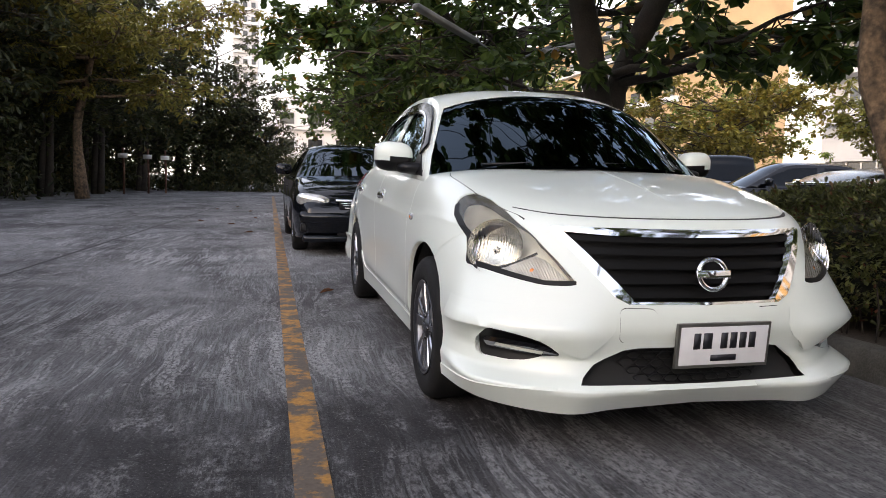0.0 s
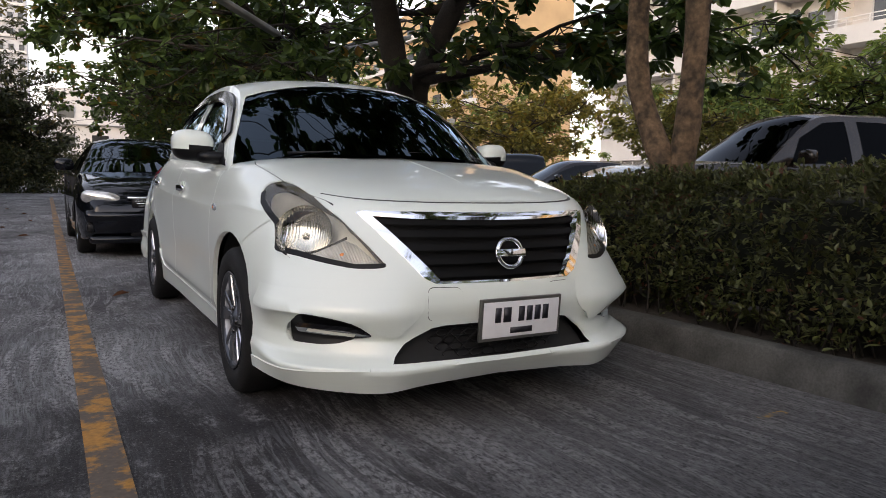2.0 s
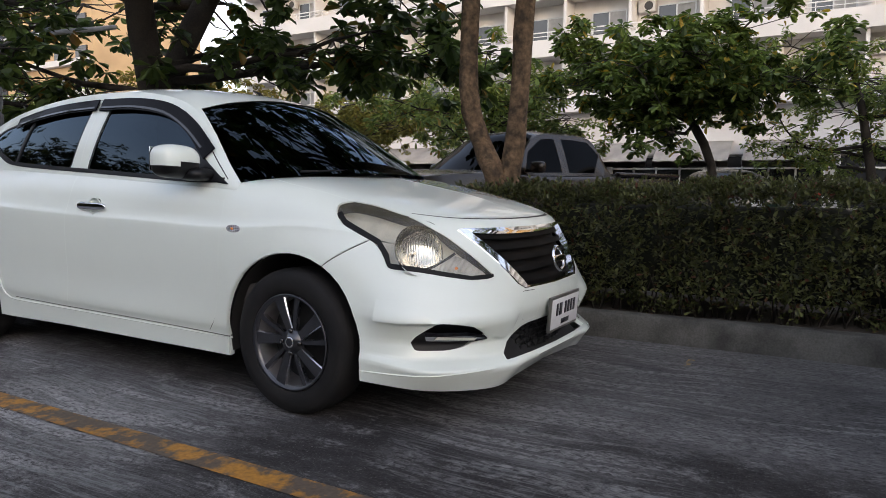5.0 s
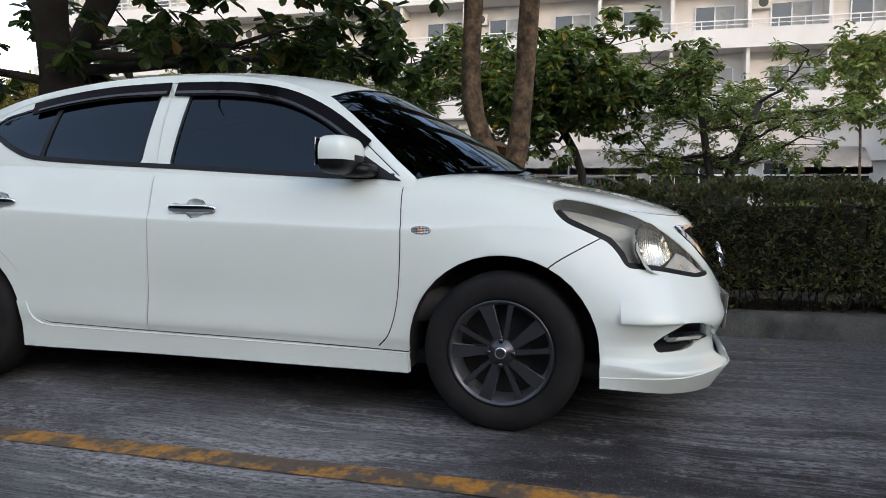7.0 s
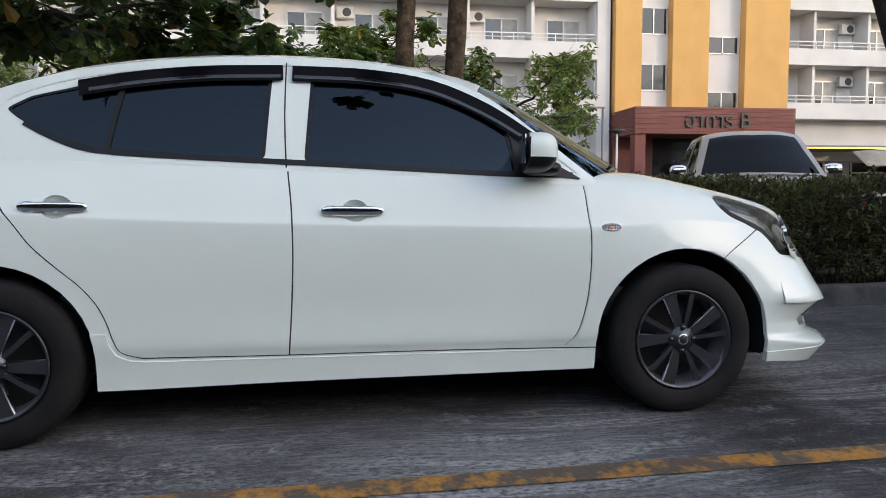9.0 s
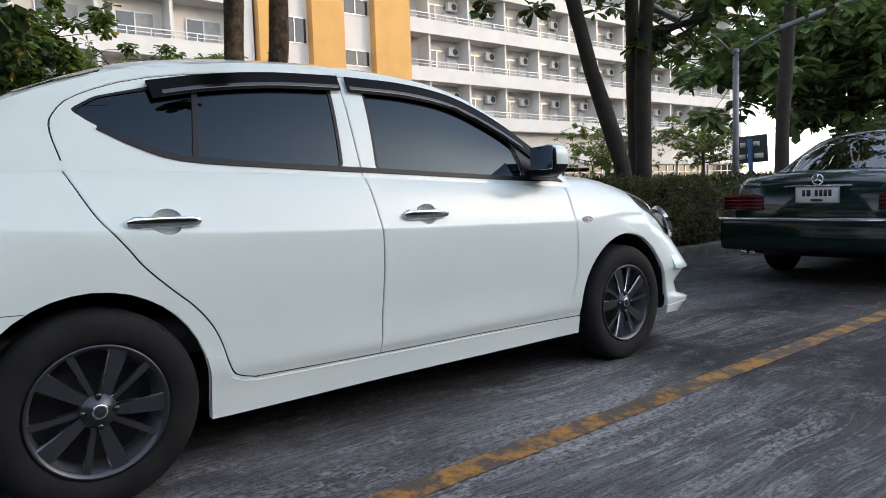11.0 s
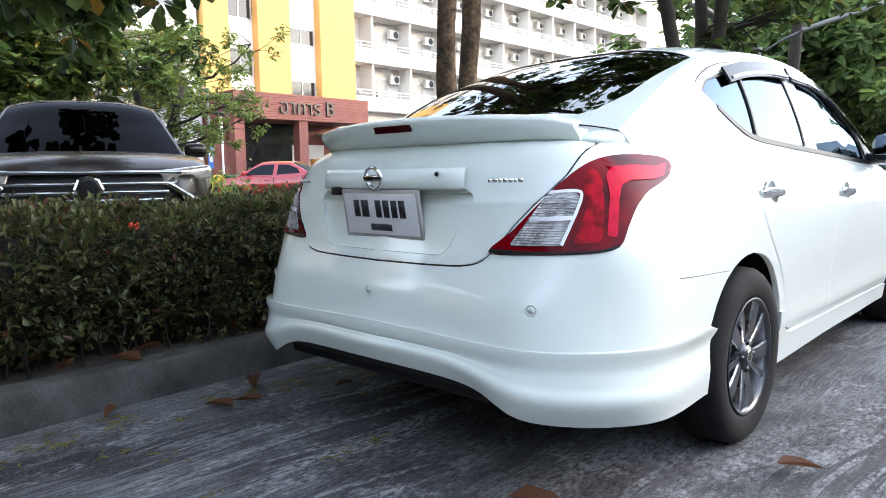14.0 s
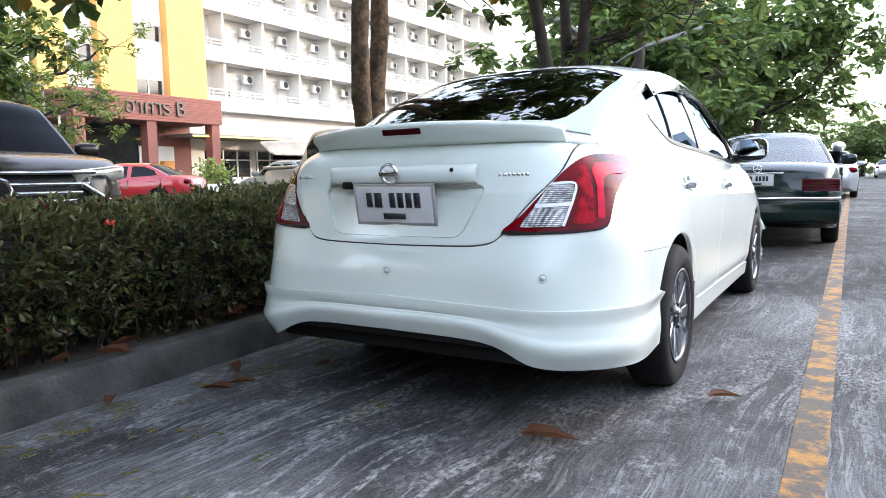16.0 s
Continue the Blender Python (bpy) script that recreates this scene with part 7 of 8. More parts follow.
            v.co.y += (abs(v.co.x) - .79) * .14
            v.co.z += (abs(v.co.x) - .885) * .05
            if v.co.z < 1.03:
                v.co.y += (1.03 - v.co.z) * .25
        up = take(b, lambda f: f.calc_center_median().z > 1.050 and f.calc_center_median().y < .690)
        for q in up.verts:
            q.co += (q.co - Vector((s * .872, .635, 1.06))).normalized() * .003
        mir = part("wing_mirror", b, BLACKPL, car, "white-capped wing mirror")
        part("mirror_cap", up, WHITE, mir)
        b = boxes(((-.078, 0, -.052), (.078, .004, .056)), bevel=0.0015)
        b.transform(pose(s * .874, .701, 1.070, 0, 0, s * 7))
        part("mirror_glass", b, MIRROR_GLASS, mir)
        b = bmesh.new()
        superblob(b, (s * .775, .60, 1.004), (.085, .075, .030), 0.7, 12)
        part("mirror_arm", b, BLACKPL, mir)
    # wipers, aerial
    for x0, x1 in ((-.52, .05), (.02, .55)):
        b = bmesh.new()
        pts = []
        for k in range(9):
            x = x0 + (x1 - x0) * k / 8
            pts.append((x, .055 + .30 * (x / .72) ** 2 + .02 * k / 8, 1.046 - .03 * (x / .72) ** 2 - .004))
        tube(b, pts, .006, 6)
        part("wiper", b, BLACKPL, car)
    b = bmesh.new()
    tube(b, [(0, .98, 1.46), (0, 1.0, 1.482), (0, 1.05, 1.500)], [.014, .009, .004], 8)
    part("aerial", b, BLACKPL, car)
    # underside, wheel housings and cabin
    part("underbody", boxes(((-.70, -.66, .21), (.70, 3.45, .27)), ((-.56, 3.40, .30), (.56, 3.60, .40)), bevel=0.02), DARK, car)
    for y, zc in ((0, .315), (2.625, .297)):
        for s in (-1, 1):
            b = bmesh.new()
            rows = [[(s * x, y + .374 * math.cos(a), zc + .374 * math.sin(a)) for a in (math.pi * k / 20 - .25 for k in range(24))] for x in (.80, .50)]
            grid_faces(b, rows)
            ring = [b.verts.new((s * .50, y + .376 * math.cos(math.pi * k / 20 - .25), zc + .376 * math.sin(math.pi * k / 20 - .25))) for k in range(24)]
            b.faces.new(ring)
            part("wheel_housing", b, DARK, car)
    CABIN = mat("cabin_trim", (0.03, 0.03, 0.032), 0.7, var=0.3)
    part("dashboard", boxes(((-.66, .15, .80), (.66, .62, .985)), bevel=0.05), CABIN, car)
    for x in (-.36, .36):
        part("front_seat", boxes(((x - .24, 1.15, .55), (x + .24, 1.32, 1.12)), ((x - .13, 1.2, 1.13), (x + .13, 1.29, 1.3)), bevel=0.04), CABIN, car)
    part("rear_seat", boxes(((-.6, 2.2, .55), (.6, 2.45, 1.1)), ((-.55, 2.3, .95), (.55, 3.0, 1.02)), bevel=0.04), CABIN, car)
    part("cabin_floor", boxes(((-.74, .2, .40), (.74, 3.0, .52))), CABIN, car)
    for y in (0.0, 2.622):
        for s in (-1, 1):
            hub = wheel(car, y, s, rim_r=.200, x=.74 if y == 0 else .756, turn=-9 if y == 0 else 30)
            if y:
                hub.location.z -= y * math.tan(radians(PITCH))
    for b in (bm_head, bm_rear, bm_grill, bm_air, bm_fog):
        b.free()


dress_sedan(sedan)
sedan.matrix_world = pose(0, 0, 0, PITCH, 0, 0)


# ---- other vehicles ----
def simple_car(label, paint, L, W, H, hood, belt, deck, fo, wb, cabin, roof_w, wheel_r=0.31, zb=0.20, cf=0.30, cr=0.30, lean=0.10, glass=DARK_GLASS, name="car", group="", rim_mats=None, pillar=None, post=.03, brow=.0):
    """A vehicle that faces -y, its nose at y = 0. hood, belt, deck: (y, z) along the top of the lower body; cabin: y of the windscreen's foot and top, the rear window's top and foot."""
    car = tagged(empty(name), label, "car", group)
    topz = hood + belt + deck
    ys = [0, .02, .06, .12, .2, .3, .42] + [.42 + (L - .84) * k / 44 for k in range(1, 44)] + [L - .42, L - .3, L - .2, L - .12, L - .06, L - .02, L]
    rows = []
    for y in ys:
        f = min(1.0, min(y / 0.55, 1))
        r = min(1.0, min((L - y) / 0.55, 1))
        w = W / 2 * (1 - cf * (1 - f) ** 2.4) * (1 - cr * (1 - r) ** 2.4)
        zt = curve1(topz, y)
        low = zb + 0.10 * (1 - f) ** 3 + 0.12 * (1 - r) ** 3
        edge = 0.06 * ((1 - f) ** 5 + (1 - r) ** 5)
        zt = zt - edge
        h = zt - low
        rows.append([(0, y, low), (-w * .86, y, low), (-w * .955, y, low + h * .08), (-w * .985, y, low + h * .3), (-w, y, low + h * .55), (-w * .985, y, low + h * .75), (-w * (1 - lean * .55), y, low + h * .92),
                     (-w * (1 - lean), y, zt - .012), (-w * (1 - lean) * .9, y, zt + .008), (-w * .55, y, zt + .03), (-w * .25, y, zt + .04), (0, y, zt + .043)])
    b = bmesh.new()
    fine = []
    for r in rows:
        fine.append([spline(r, k / 3) for k in range((len(r) - 1) * 3 + 1)])
    for r in fine:
        for p in r:
            p.x = min(p.x, 0)
    grid_faces(b, fine)
    for r in (fine[0], fine[-1]):
        vs = [b.verts.new(p) for p in r]
        b.faces.new(vs)
    bmesh.ops.remove_doubles(b, verts=b.verts, dist=1e-5)
    bmesh.ops.recalc_face_normals(b, faces=b.faces)
    side_f = lambda f: f.calc_center_median().x < -W * .3
    for cy in (fo, fo + wb):
        ring = arc(cy, wheel_r, wheel_r * 1.17, 0, 360, 28)[:-1]
        cut(b, ring, SIDE, side_f)
        take(b, within(ring, SIDE, side_f)).free()
        foot = [(cy - wheel_r * 1.17, 0), (cy + wheel_r * 1.17, 0), (cy + wheel_r * 1.17, wheel_r), (cy - wheel_r * 1.17, wheel_r)]
        cut(b, foot, SIDE, side_f)
        take(b, within(foot, SIDE, side_f)).free()
    note_normals(b)
    body = part("body", mirrored(b, True), paint, car)
    b.free()
    a0, a1, c1, c0 = cabin
    zf, zr = curve1(topz, a0), curve1(topz, c0)
    bw = W / 2 * (1 - lean) - .01
    mid = (a1 + c1) / 2
    rail = [(bw, a0, zf), (bw * .5 + roof_w * .5, (a0 + a1) / 2, zf * .48 + (H - .07) * .52), (roof_w, a1, H - .085), (roof_w, mid, H - .06), (roof_w, c1, H - .085), (bw * .5 + roof_w * .5, (c0 + c1) / 2, zr * .48 + (H - .07) * .52), (bw * .97, c0, zr)]
    crest = [(0, a0 - .16, zf + .03), (0, (a0 + a1) / 2 - .14, zf * .47 + H * .53), (0, a1 - .09, H - .025), (0, mid, H), (0, c1 + .06, H - .025), (0, (c0 + c1) / 2 + .1, zr * .47 + H * .53), (0, c0 + .12, zr + .03)]
    n = 48
    side, top = bmesh.new(), bmesh.new()
    srows, trows = [], []
    for i in range(n + 1):
        t = i / n * 6
        r, c = spline(rail, t), spline(crest, t)
        zb_ = min(curve1(topz, r.y), r.z)
        srows.append([(-(bw + (r.x - bw) * (j / 6) + .012 * math.sin(math.pi * j / 6)), r.y, zb_ + (r.z - zb_) * j / 6) for j in range(7)])
        trows.append([(-r.x * j / 8, c.y + (r.y - c.y) * (j / 8) ** 2, c.z + (r.z - c.z) * (.25 * (j / 8) ** 2 + .75 * (j / 8) ** 4)) for j in range(9)])
    grid_faces(side, srows), grid_faces(top, trows)
    for q in (side, top):
        bmesh.ops.recalc_face_normals(q, faces=q.faces)
        q.normal_update()
        if sum(f.normal.dot(f.calc_center_median() - Vector((0, mid, H * .7))) for f in q.faces) < 0:
            bmesh.ops.reverse_faces(q, faces=q.faces[:])
        note_normals(q)
    zb1 = curve1(topz, mid) + .04
    wins = []
    y_b = (a0 + c0) / 2 + .05
    def up(y, k):
        pts = [(r[1], r[2]) for r in rail]
        return curve1(pts, y) - k
    fr = [(a0 + .28, curve1(topz, a0 + .28) + .03), (y_b - .07, zb1)] + [(y, up(y, .055)) for y in (y_b - .07, (y_b + a1) / 2, a1 + .05, a0 + (a1 - a0) * .62)]
    rr = [(y_b + .07, zb1), (c0 - .38, curve1(topz, c0 - .38) + .04)] + [(y, up(y, .055)) for y in (c0 - (c0 - c1) * .62, c1 - .05, (y_b + c1) / 2, y_b + .07)]
    for w in (fr, rr):
        cut(side, w, SIDE)
        wins.append(take(side, within(w, SIDE)))
    for k, wbm in enumerate(wins):
        if wbm.faces:
            both("side_window", push(wbm, -.004), glass, car)
    both("pillar_frame", side, pillar or paint, car)
    scr = [(.02, a0 - .4), (-2, a0 - .4), (-bw + post, a0 + .02), (-roof_w + post, a1 - .04 - brow), (-roof_w + post + .05, a1 - .06 - brow), (.02, a1 - .12 - brow)]
    if brow:
        scr[0:2] = [(.02, a0 - .125), (-bw * .5, a0 - .09), (-bw + post + .02, a0 - .0)]
    bck = [(.02, c0 + .4), (-2, c0 + .4), (-bw + .05, c0 - .03), (-roof_w + .04, c1 + .05), (-roof_w + .08, c1 + .06), (.02, c1 + .1)]
    for w, nm in ((scr, "windscreen"), (bck, "rear_window")):
        cut(top, w, TOPVIEW)
        g = take(top, within(w, TOPVIEW))
        if g.faces:
            part(nm, push(mirrored(g, True), -.003), glass, car)
        g.free()
    part("roof", mirrored(top, True), paint, car)
    top.free()
    part("cabin", boxes(((-W * .38, a0 + .3, zb + .2), (W * .38, c0 - .3, curve1(topz, mid) - .05)), bevel=.05), DARK, car)
    part("underbody", boxes(((-W * .42, .25, zb + .02), (W * .42, L - .25, zb + .2))), DARK, car)
    for y in (fo, fo + wb):
        for s in (-1, 1):
            wheel(car, y, s, wheel_r, .19, wheel_r * .64, W / 2 - .115, rim_mats or (ALLOY, MACHINED), True, 7)
            b = bmesh.new()
            rows2 = [[(s * x, y + wheel_r * 1.175 * math.cos(a), wheel_r + wheel_r * 1.175 * math.sin(a)) for a in (math.pi * k / 16 - .2 for k in range(19))] for x in (W / 2 - .015, W / 2 - .36)]
            grid_faces(b, rows2)
            part("wheel_housing", b, DARK, car)
    for s in (-1, 1):
        b = bmesh.new()
        my = a0 + .36
        superblob(b, (s * (W / 2 + .07), my, curve1(topz, my) + .10), (.11, .06, .075), .6, 10)
        part("wing_mirror", b, paint, car)
        for hy in (y_b - .25, y_b + .75):
            if hy < c0:
                b = bmesh.new()
                superblob(b, (s * (W / 2 * .985 + .012), hy, curve1(topz, hy) - .13), (.012, .09, .014), .6, 8)
                part("door_handle", b, paint, car)
        for gy in (a0 + .22, y_b, c0 - .25):
            part("door_gap", boxes(((s * (W / 2 - .02) - .02, gy - .003, zb + .16), (s * (W / 2 - .02) + .017, gy + .003, curve1(topz, gy) - .05))), SEAM, car, smooth=False)
    return car


def fit_on(car, nm, spans, material, label="", bevel=.01, sub=None):
    return part(nm, boxes(*spans, bevel=bevel), material, sub or car, label)


def blob_on(car, nm, c, r, material, label="", e=.6):
    b = bmesh.new()
    superblob(b, c, r, e, 12)
    return part(nm, b, material, car, label)


BLACK_PAINT = mat("black_car_paint", (0.004, 0.005, 0.008), 0.06, coat=0.0, spec=0.45, var=0.2)
GREEN_PAINT = mat("dark_green_paint", (0.004, 0.016, 0.014), 0.14, coat=0.3, spec=0.4, var=0.2)
GREY_PAINT = mat("grey_brown_paint", (0.022, 0.016, 0.012), 0.25, metal=0.2, coat=0.2, var=0.15)
GOLD_PAINT = mat("pale_gold_paint", (0.34, 0.29, 0.23), 0.33, metal=0.6, coat=0.8, var=0.15)
RED_PAINT = mat("red_car_paint", (0.42, 0.012, 0.022), 0.3, coat=0.9, var=0.1)
PLAINWHITE = mat("white_car_paint", (0.66, 0.67, 0.68), 0.35, coat=0.8, var=0.05)
SILVER_PAINT = mat("silver_car_paint", (0.42, 0.44, 0.46), 0.3, metal=0.6, coat=0.8)
LAMP_GLASS = mat("lamp_glass", (0.75, 0.74, 0.70), 0.10, metal=0.6, coat=0.9, var=0.4, var_scale=12, second=(0.42, 0.40, 0.37))
LIGHT_GLASS = glass_mat("light_tint_glass", (0.5, 0.54, 0.52), 0.02, 2.1)

# the sky's blue sheen is put into the gloss colour
SKY_GLASS = glass_mat("glossy_car_glass", (0.02, 0.022, 0.025), 0.02, 1.9, (0.75, 0.88, 1.0))

# black sedan parked behind
c = simple_car("black four-door sedan with a dusty bonnet parked behind", BLACK_PAINT, 4.47, 1.72, 1.44, [(0, .66), (.25, .78), (.8, .90), (1.25, .96)], [(2.0, .95), (3.0, .97)], [(3.6, 1.0), (4.1, .99), (4.47, .94)],
               .86, 2.6, (1.15, 1.95, 3.0, 3.75), .56, .30, .19, .17, .28, name="sedan", group="parked cars", rim_mats=(MACHINED, MACHINED), glass=SKY_GLASS)
for s in (-1, 1):
    b = bmesh.new()
    superblob(b, (s * .62, .10, .665), (.205, .10, .088), .75, 16)
    for v in b.verts:
        v.co.y += abs(v.co.x - s * .45) * .30
        v.co.z += (abs(v.co.x) - .62) * .12
    lamp = part("headlight", b, LAMP_GLASS, c, "clear headlight with two round lenses")
    for x, r in ((.55, .052), (.68, .045)):
        b = bmesh.new()
        lathe(b, [(0, -.02), (r * .6, -.016), (r, 0), (r * 1.1, .03)], 20, "Y", (s * x, .03 + abs(x - .45) * .30, .665))
        part("lamp_bowl", b, CHROME, lamp)
    fit_on(c, "fog_recess", (((s * .58 - .20, .035, .29), (s * .58 + .20, .14, .40)),), BLACKPL, bevel=.03)
    b = bmesh.new()
    lathe(b, [(0, -.02), (.045, -.014), (.058, 0), (.066, .02)], 20, "Y", (s * .55, .045, .345))
    part("fog_light", b, LAMP_GLASS, c, "round fog light")
fit_on(c, "grille", (((-.33, -.012, .56), (.33, .06, .665)),), BLACKPL, bevel=.03)
for k in range(3):
    fit_on(c, "grille_bar", (((-.30 + .02 * k, -.018, .64 - .028 * k), (.30 - .02 * k, .02, .648 - .028 * k)),), CHROME, bevel=.002)
fit_on(c, "chrome_bar", (((-.37, -.016, .662), (.37, .05, .694)),), CHROME, bevel=.012)
fit_on(c, "front_bumper", (((-.80, -.012, .40), (.80, .16, .545)),), BLACK_PAINT, bevel=.06)
fit_on(c, "lower_intake", (((-.34, .002, .24), (.34, .07, .385)),), BLACKPL, bevel=.02)
fit_on(c, "front_skirt", (((-.76, .0, .17), (.76, .18, .26)),), BLACK_PAINT, bevel=.04)
blob_on(c, "emblem", (0, -.014, .672), (.042, .016, .048), CHROME)
number_plate(c, pose(0, -.024, .475, 0, 0, 0), .36, .155)
c.matrix_world = pose(-.40, 5.56, rise(5.6) * .3, 0, 0, 1.5)

# dark green saloon in front
SMOKED_RED = mat("smoked_red_lens", (0.085, 0.004, 0.006), 0.1, spec=0.2, var=0.4, var_scale=8)
c = simple_car("dark green older saloon with square tail lamps parked in front", GREEN_PAINT, 4.74, 1.74, 1.43, [(0, .72), (.3, .80), (1.2, .90), (1.5, .94)], [(2.2, .96), (3.2, .97)], [(3.9, .99), (4.4, .98), (4.74, .93)],
               .88, 2.80, (1.45, 2.2, 3.15, 3.85), .57, .305, .22, .22, .16, name="saloon", group="parked cars", glass=LIGHT_GLASS, rim_mats=(ALLOY, ALLOY))
L_ = 4.74
for s in (-1, 1):
    b = boxes(((s * .66 - .19, L_ - .10, .665), (s * .66 + .19, L_ + .004, .815)), bevel=.02)
    lamp = part("tail_light", b, SMOKED_RED, c, "square dark red tail light")
    b = boxes(*[((s * .66 - .185, L_ + .0, .68 + .033 * k), (s * .66 + .185, L_ + .010, .70 + .033 * k)) for k in range(4)])
    part("lens_rib", b, SMOKED_RED, lamp)
fit_on(c, "rear_bumper", (((-.86, L_ - .16, .30), (.86, L_ + .075, .60)),), GREEN_PAINT, bevel=.05)
fit_on(c, "bumper_strip", (((-.862, L_ - .2, .575), (.862, L_ + .082, .605)),), CHROME, bevel=.01)
fit_on(c, "boot_strip", (((-.28, L_ - .01, .875), (.28, L_ + .012, .888)),), CHROME, bevel=.003)
fit_on(c, "exhaust", (((.52, L_ - .1, .25), (.58, L_ + .06, .30)), ((.60, L_ - .1, .25), (.66, L_ + .06, .30))), CHROME, bevel=.012)
b = bmesh.new()
lathe(b, [(.040, 0), (.045, .006), (.050, 0)], 28, "Y")
for k in range(3):
    tube(b, [(0, 0, 0), (.044 * math.sin(k * 2.094), 0, .044 * math.cos(k * 2.094))], .005, 5)
b.transform(pose(0, L_ + .004, .935))
part("emblem", b, CHROME, c, "round three-spoke chrome emblem")
fit_on(c, "badge", (((.50, L_ - .01, .895), (.66, L_ + .006, .918)),), CHROME, bevel=.002)
number_plate(c, pose(0, L_ + .010, .80, 0, 0, 180), .36, .14, PLATE_FRAME_LIGHT)
c.matrix_world = pose(-.345, -3.24 - 4.74, 0, 0, 0, 1.2)


# grey pickup facing the hedge
def pickup(label, paint, place, detailed=True):
    c = simple_car(label, paint, 5.3, 1.90, 1.75, [(0, 1.02), (.3, 1.10), (1.3, 1.16)], [(2.0, 1.13), (3.3, 1.15)], [(3.62, 1.16), (3.72, 1.14), (5.3, 1.14)], .92, 3.15, (1.5, 2.2, 3.25, 3.55), .66, .38, .34, .20, .10, .07, PICKUP_GLASS if detailed else DARK_GLASS, name="pickup", group="parked cars", rim_mats=(ALLOY, ALLOY))
    fit_on(c, "load_bed", (((-.74, 3.75, .98), (.74, 5.2, 1.186)),), BLACKPL)
    for s in (-1, 1):
        fit_on(c, "bed_rail", (((s * .84 - .05, 3.72, 1.15), (s * .84 + .05, 5.26, 1.21)),), paint, bevel=.02)
    if detailed:
        fit_on(c, "grille", (((-.62, -.03, .60), (.62, .10, .98)),), BLACKPL, bevel=.05)
        for k, z in enumerate((.985, .90, .835, .775)):
            fit_on(c, "chrome_bar", (((-.66 + .05 * k, -.055, z), (.66 - .05 * k, .02, z + .028)),), CHROME, bevel=.01)
        for s in (-1, 1):
            b = boxes(((0, -.05, -.02), (.36, .0, .025)), bevel=.01)
            b.transform(pose(s * .55, -.01, .91, 0, 35 if s > 0 else 145, 0))
            part("chrome_brace", b, CHROME, c)
            b = boxes(((-.21, -.045, -.055), (.21, .14, .06)), bevel=.03)
            b.transform(pose(s * .70, .075, .975, 0, s * -6, s * 22))
            part("headlight", b, LAMP_GLASS, c, "slim clear headlight")
            fit_on(c, "fog_light", (((s * .72 - .10, .0, .50), (s * .72 + .10, .10, .58)),), LAMP_GLASS, bevel=.02)
        b = bmesh.new()
        lathe(b, [(0, -.02), (.09, -.018), (.104, -.005), (.104, .03)], 8, "Y")
        b.transform(pose(0, -.055, .875))
        emb = part("emblem", b, CHROME, c, "eight-sided chrome emblem", smooth=False)
        b = bmesh.new()
        lathe(b, [(0, -.028), (.074, -.026), (.077, -.015)], 8, "Y")
        b.transform(pose(0, -.055, .875))
        part("emblem_face", b, BLACKPL, emb, smooth=False)
        fit_on(c, "front_bumper", (((-.90, -.05, .34), (.90, .20, .58)),), paint, bevel=.07)
    c.matrix_world = place
    return c


ang = -110.0
pickup("dark grey-brown pickup with a chrome grille facing the hedge", GREY_PAINT, pose(3.82, 3.06, 0, 0, 0, ang))
pickup("white pickup parked further back in the car park", PLAINWHITE, pose(17.5, 6.5, 0, 0, 0, 180 + ang), False)

# pale gold sport utility facing the hedge
c = simple_car("pale gold pickup with chrome mirrors facing the hedge", GOLD_PAINT, 5.0, 1.86, 1.82, [(0, .98), (.3, 1.06), (1.3, 1.12)], [(2.0, 1.10), (3.2, 1.12)], [(3.5, 1.12), (3.6, 1.10), (5.0, 1.08)], .88, 3.0, (1.35, 2.05, 3.15, 3.45), .66, .37, .34, .22, .08, .07, SUV_GLASS, name="pickup", group="parked cars", post=.085, brow=.09)
fit_on(c, "load_bed", (((-.74, 3.65, .92), (.74, 4.9, 1.13)),), BLACKPL)
for s in (-1, 1):
    fit_on(c, "bed_rail", (((s * .83 - .05, 3.62, 1.09), (s * .83 + .05, 4.94, 1.15)),), GOLD_PAINT, bevel=.02)
for s in (-1, 1):
    fit_on(c, "headlight", (((s * .70 - .17, -.01, .78), (s * .70 + .17, .16, .96)),), LAMP_GLASS, bevel=.04)
    blob_on(c, "mirror_cap", (s * 1.03, 1.70, 1.225), (.125, .07, .09), CHROME, "chrome mirror cap")
fit_on(c, "grille", (((-.45, -.02, .72), (.45, .08, .95)),), CHROME, bevel=.03)
c.matrix_world = pose(4.16, -3.93, 0, 0, 0, ang)

# further cars in the park
def plain_sedan(label, paint, place):
    c = simple_car(label, paint, 4.4, 1.72, 1.46, [(0, .68), (.3, .80), (1.1, .95)], [(2.0, .95), (3.0, .98)], [(3.6, 1.02), (4.1, 1.0), (4.4, .94)], .84, 2.6, (1.05, 1.85, 2.95, 3.75), .56, .31, .2, .32, .26, name="sedan", group="parked cars", rim_mats=(MACHINED, MACHINED))
    for s in (-1, 1):
        blob_on(c, "headlight", (s * .62, .17, .68), (.16, .11, .07), LAMP_GLASS, "", .7)
        blob_on(c, "tail_light", (s * .66, 4.30, .84), (.15, .10, .08), RED_LENS, "", .7)
    number_plate(c, pose(0, 4.405, .70, 0, 0, 180), .34, .15)
    c.matrix_world = place
    return c


plain_sedan("bright red sedan parked before the porch", RED_PAINT, pose(20.9, -7.7, 0, 0, 0, 118))
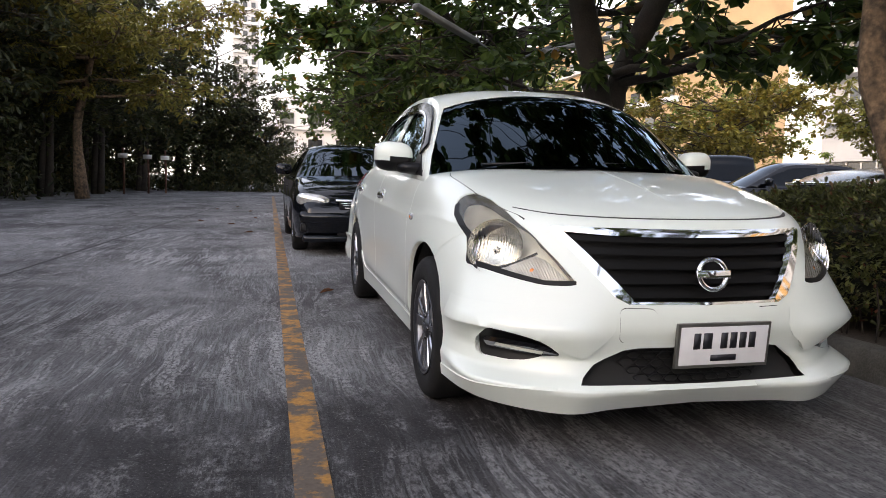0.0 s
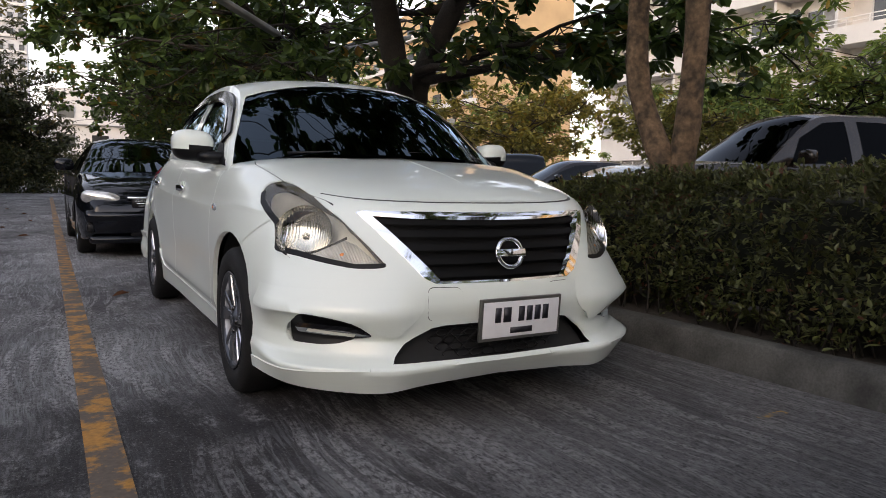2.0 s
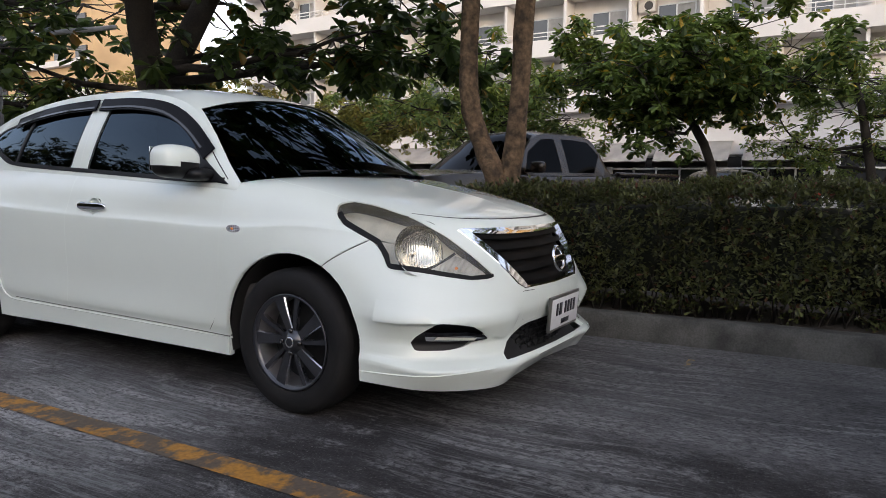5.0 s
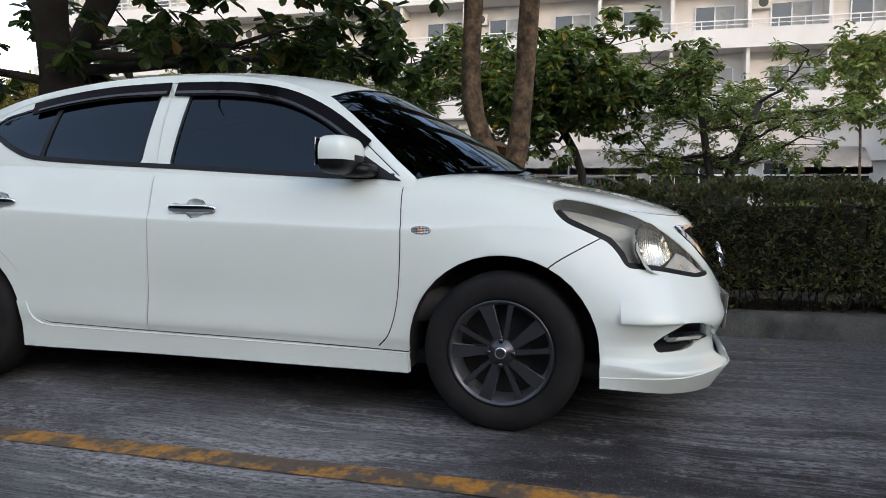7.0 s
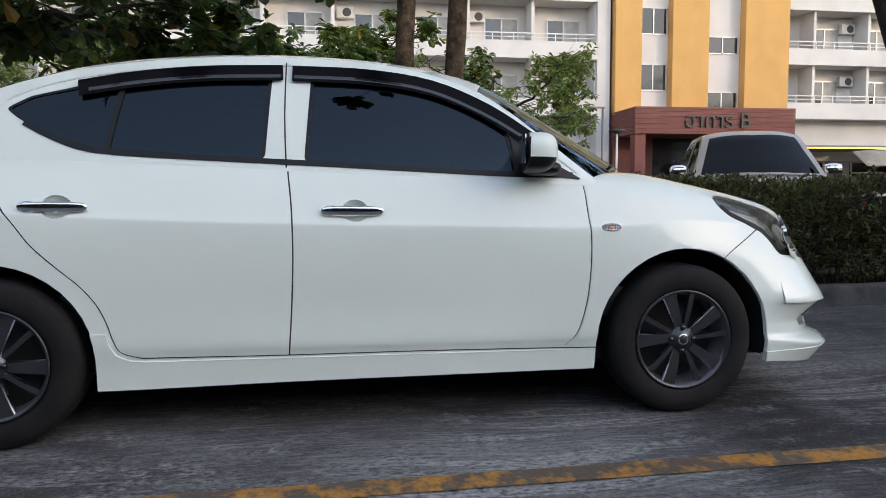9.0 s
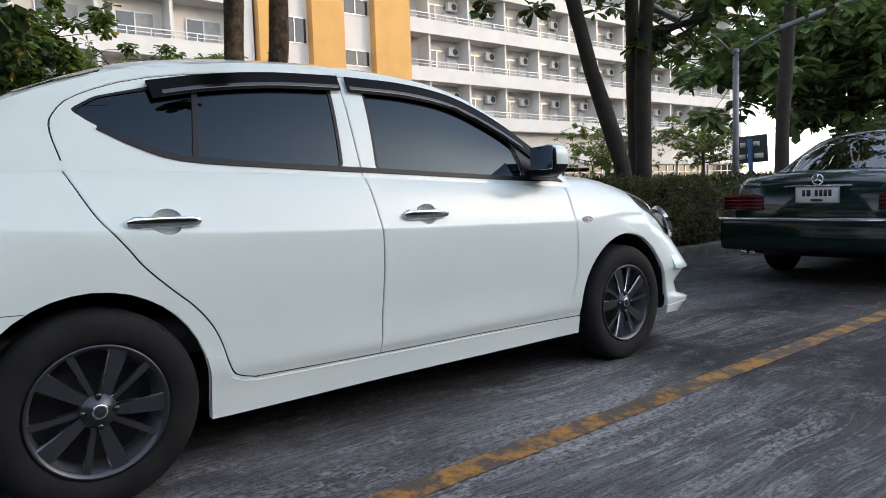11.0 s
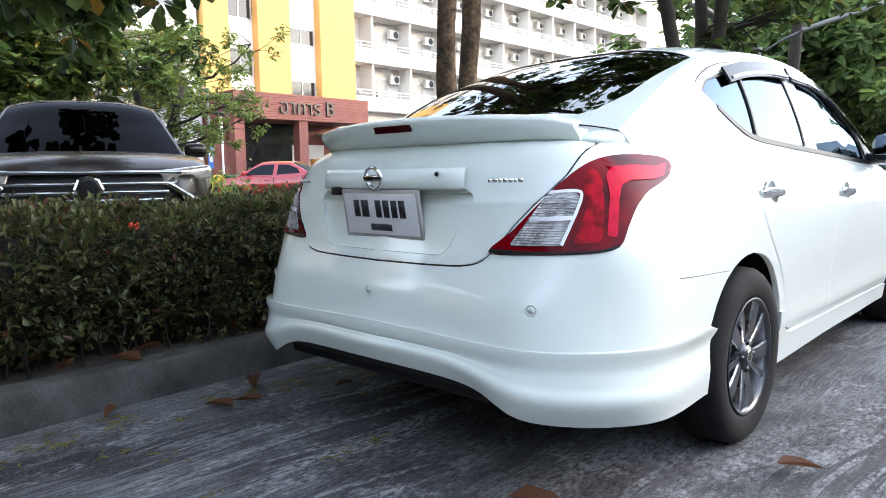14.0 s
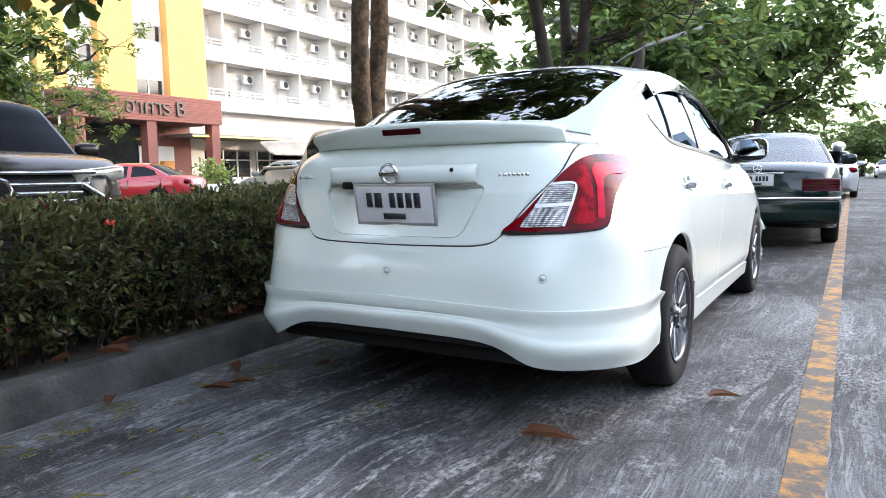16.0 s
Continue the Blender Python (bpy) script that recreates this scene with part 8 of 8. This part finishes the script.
c = simple_car("black boxy sport utility parked deep in the car park", BLACK_PAINT, 4.6, 1.84, 1.82, [(0, .98), (.3, 1.06), (1.3, 1.12)], [(2.0, 1.10), (3.3, 1.12)], [(4.2, 1.14), (4.5, 1.12), (4.6, 1.1)], .86, 2.7, (1.2, 1.7, 4.2, 4.54), .72, .36, .32, .16, .08, .07, name="sport_utility", group="parked cars")
for s in (-1, 1):
    fit_on(c, "headlight", (((s * .68 - .17, -.01, .78), (s * .68 + .17, .16, .94)),), LAMP_GLASS, bevel=.04)
    fit_on(c, "roof_rail", (((s * .62 - .02, 1.9, 1.80), (s * .62 + .02, 4.0, 1.85)),), BLACKPL, bevel=.01)
fit_on(c, "grille", (((-.45, -.02, .72), (.45, .08, .95)),), BLACKPL, bevel=.03)
c.matrix_world = pose(9.3, 12.4, 0, 0, 0, -35)


# low metal trailer at the end of the line
trailer = tagged(empty("trailer"), "low grey metal trailer standing at the lane's end", "trailer")
part("bed", boxes(((-.85, -.9, .48), (.85, .9, .56)), bevel=.01), GALV, trailer)
for x in (-.82, .82):
    part("side_rail", boxes(((x - .03, -.9, .56), (x + .03, .9, .64)), ((x - .03, -.9, .86), (x + .03, .9, .92)), ((x - .03, -.9, .64), (x + .03, -.82, .86)), ((x - .03, .82, .64), (x + .03, .9, .86))), GALV, trailer, smooth=False)
    b = bmesh.new()
    lathe(b, [(.0, -.07), (.20, -.07), (.26, -.05), (.27, 0), (.26, .05), (.20, .07), (0, .07)], 20, "X", (x, .1, .27))
    part("wheel", b, RUBBER, trailer)
part("end_rail", boxes(((-.85, -.93, .60), (.85, -.88, .66)), ((-.85, -.93, .84), (.85, -.88, .90))), GALV, trailer, smooth=False)
part("axle", boxes(((-.8, .06, .24), (.8, .14, .50))), BLACKPL, trailer, smooth=False)
part("tool_box", boxes(((-.92, -1.0, .50), (-.62, -.7, .82)), bevel=.02), SILVER_PAINT, trailer, "pale metal box on the trailer's corner")
trailer.matrix_world = pose(-.3, 28.8, 0, 0, 0, 2)
plain_sedan("dark sedan parked beyond the hedge", BLACK_PAINT, pose(6.6, 9.9, 0, 0, 0, ang))
plain_sedan("dark teal car parked near the shops", GREEN_PAINT, pose(17, 2.0, 0, 0, 0, 120))
plain_sedan("grey-green car parked in the car park", mat("sage_paint", (.12, .15, .13), .35, coat=.8), pose(16.6, -11.8, 0, 0, 0, 80))
c = plain_sedan("silver car with white kayaks on its roof", SILVER_PAINT, pose(-.5, -22.4, 0, 0, 0, 1))
for s in (-1, 1):
    b = bmesh.new()
    superblob(b, (s * .28, 2.4, 1.58), (.20, 1.5, .15), .9, 14)
    part("kayak", b, PLAINWHITE, c, "white kayak strapped to the roof")
for i, (x, y, p) in enumerate(((-3.2, -62, SILVER_PAINT), (-5.8, -64, PLAINWHITE), (-8.5, -63, BLACK_PAINT), (-11.0, -65, SILVER_PAINT))):
    plain_sedan("small far car at the end of the car park", p, pose(x, y, 0, 0, 0, 8 * i))
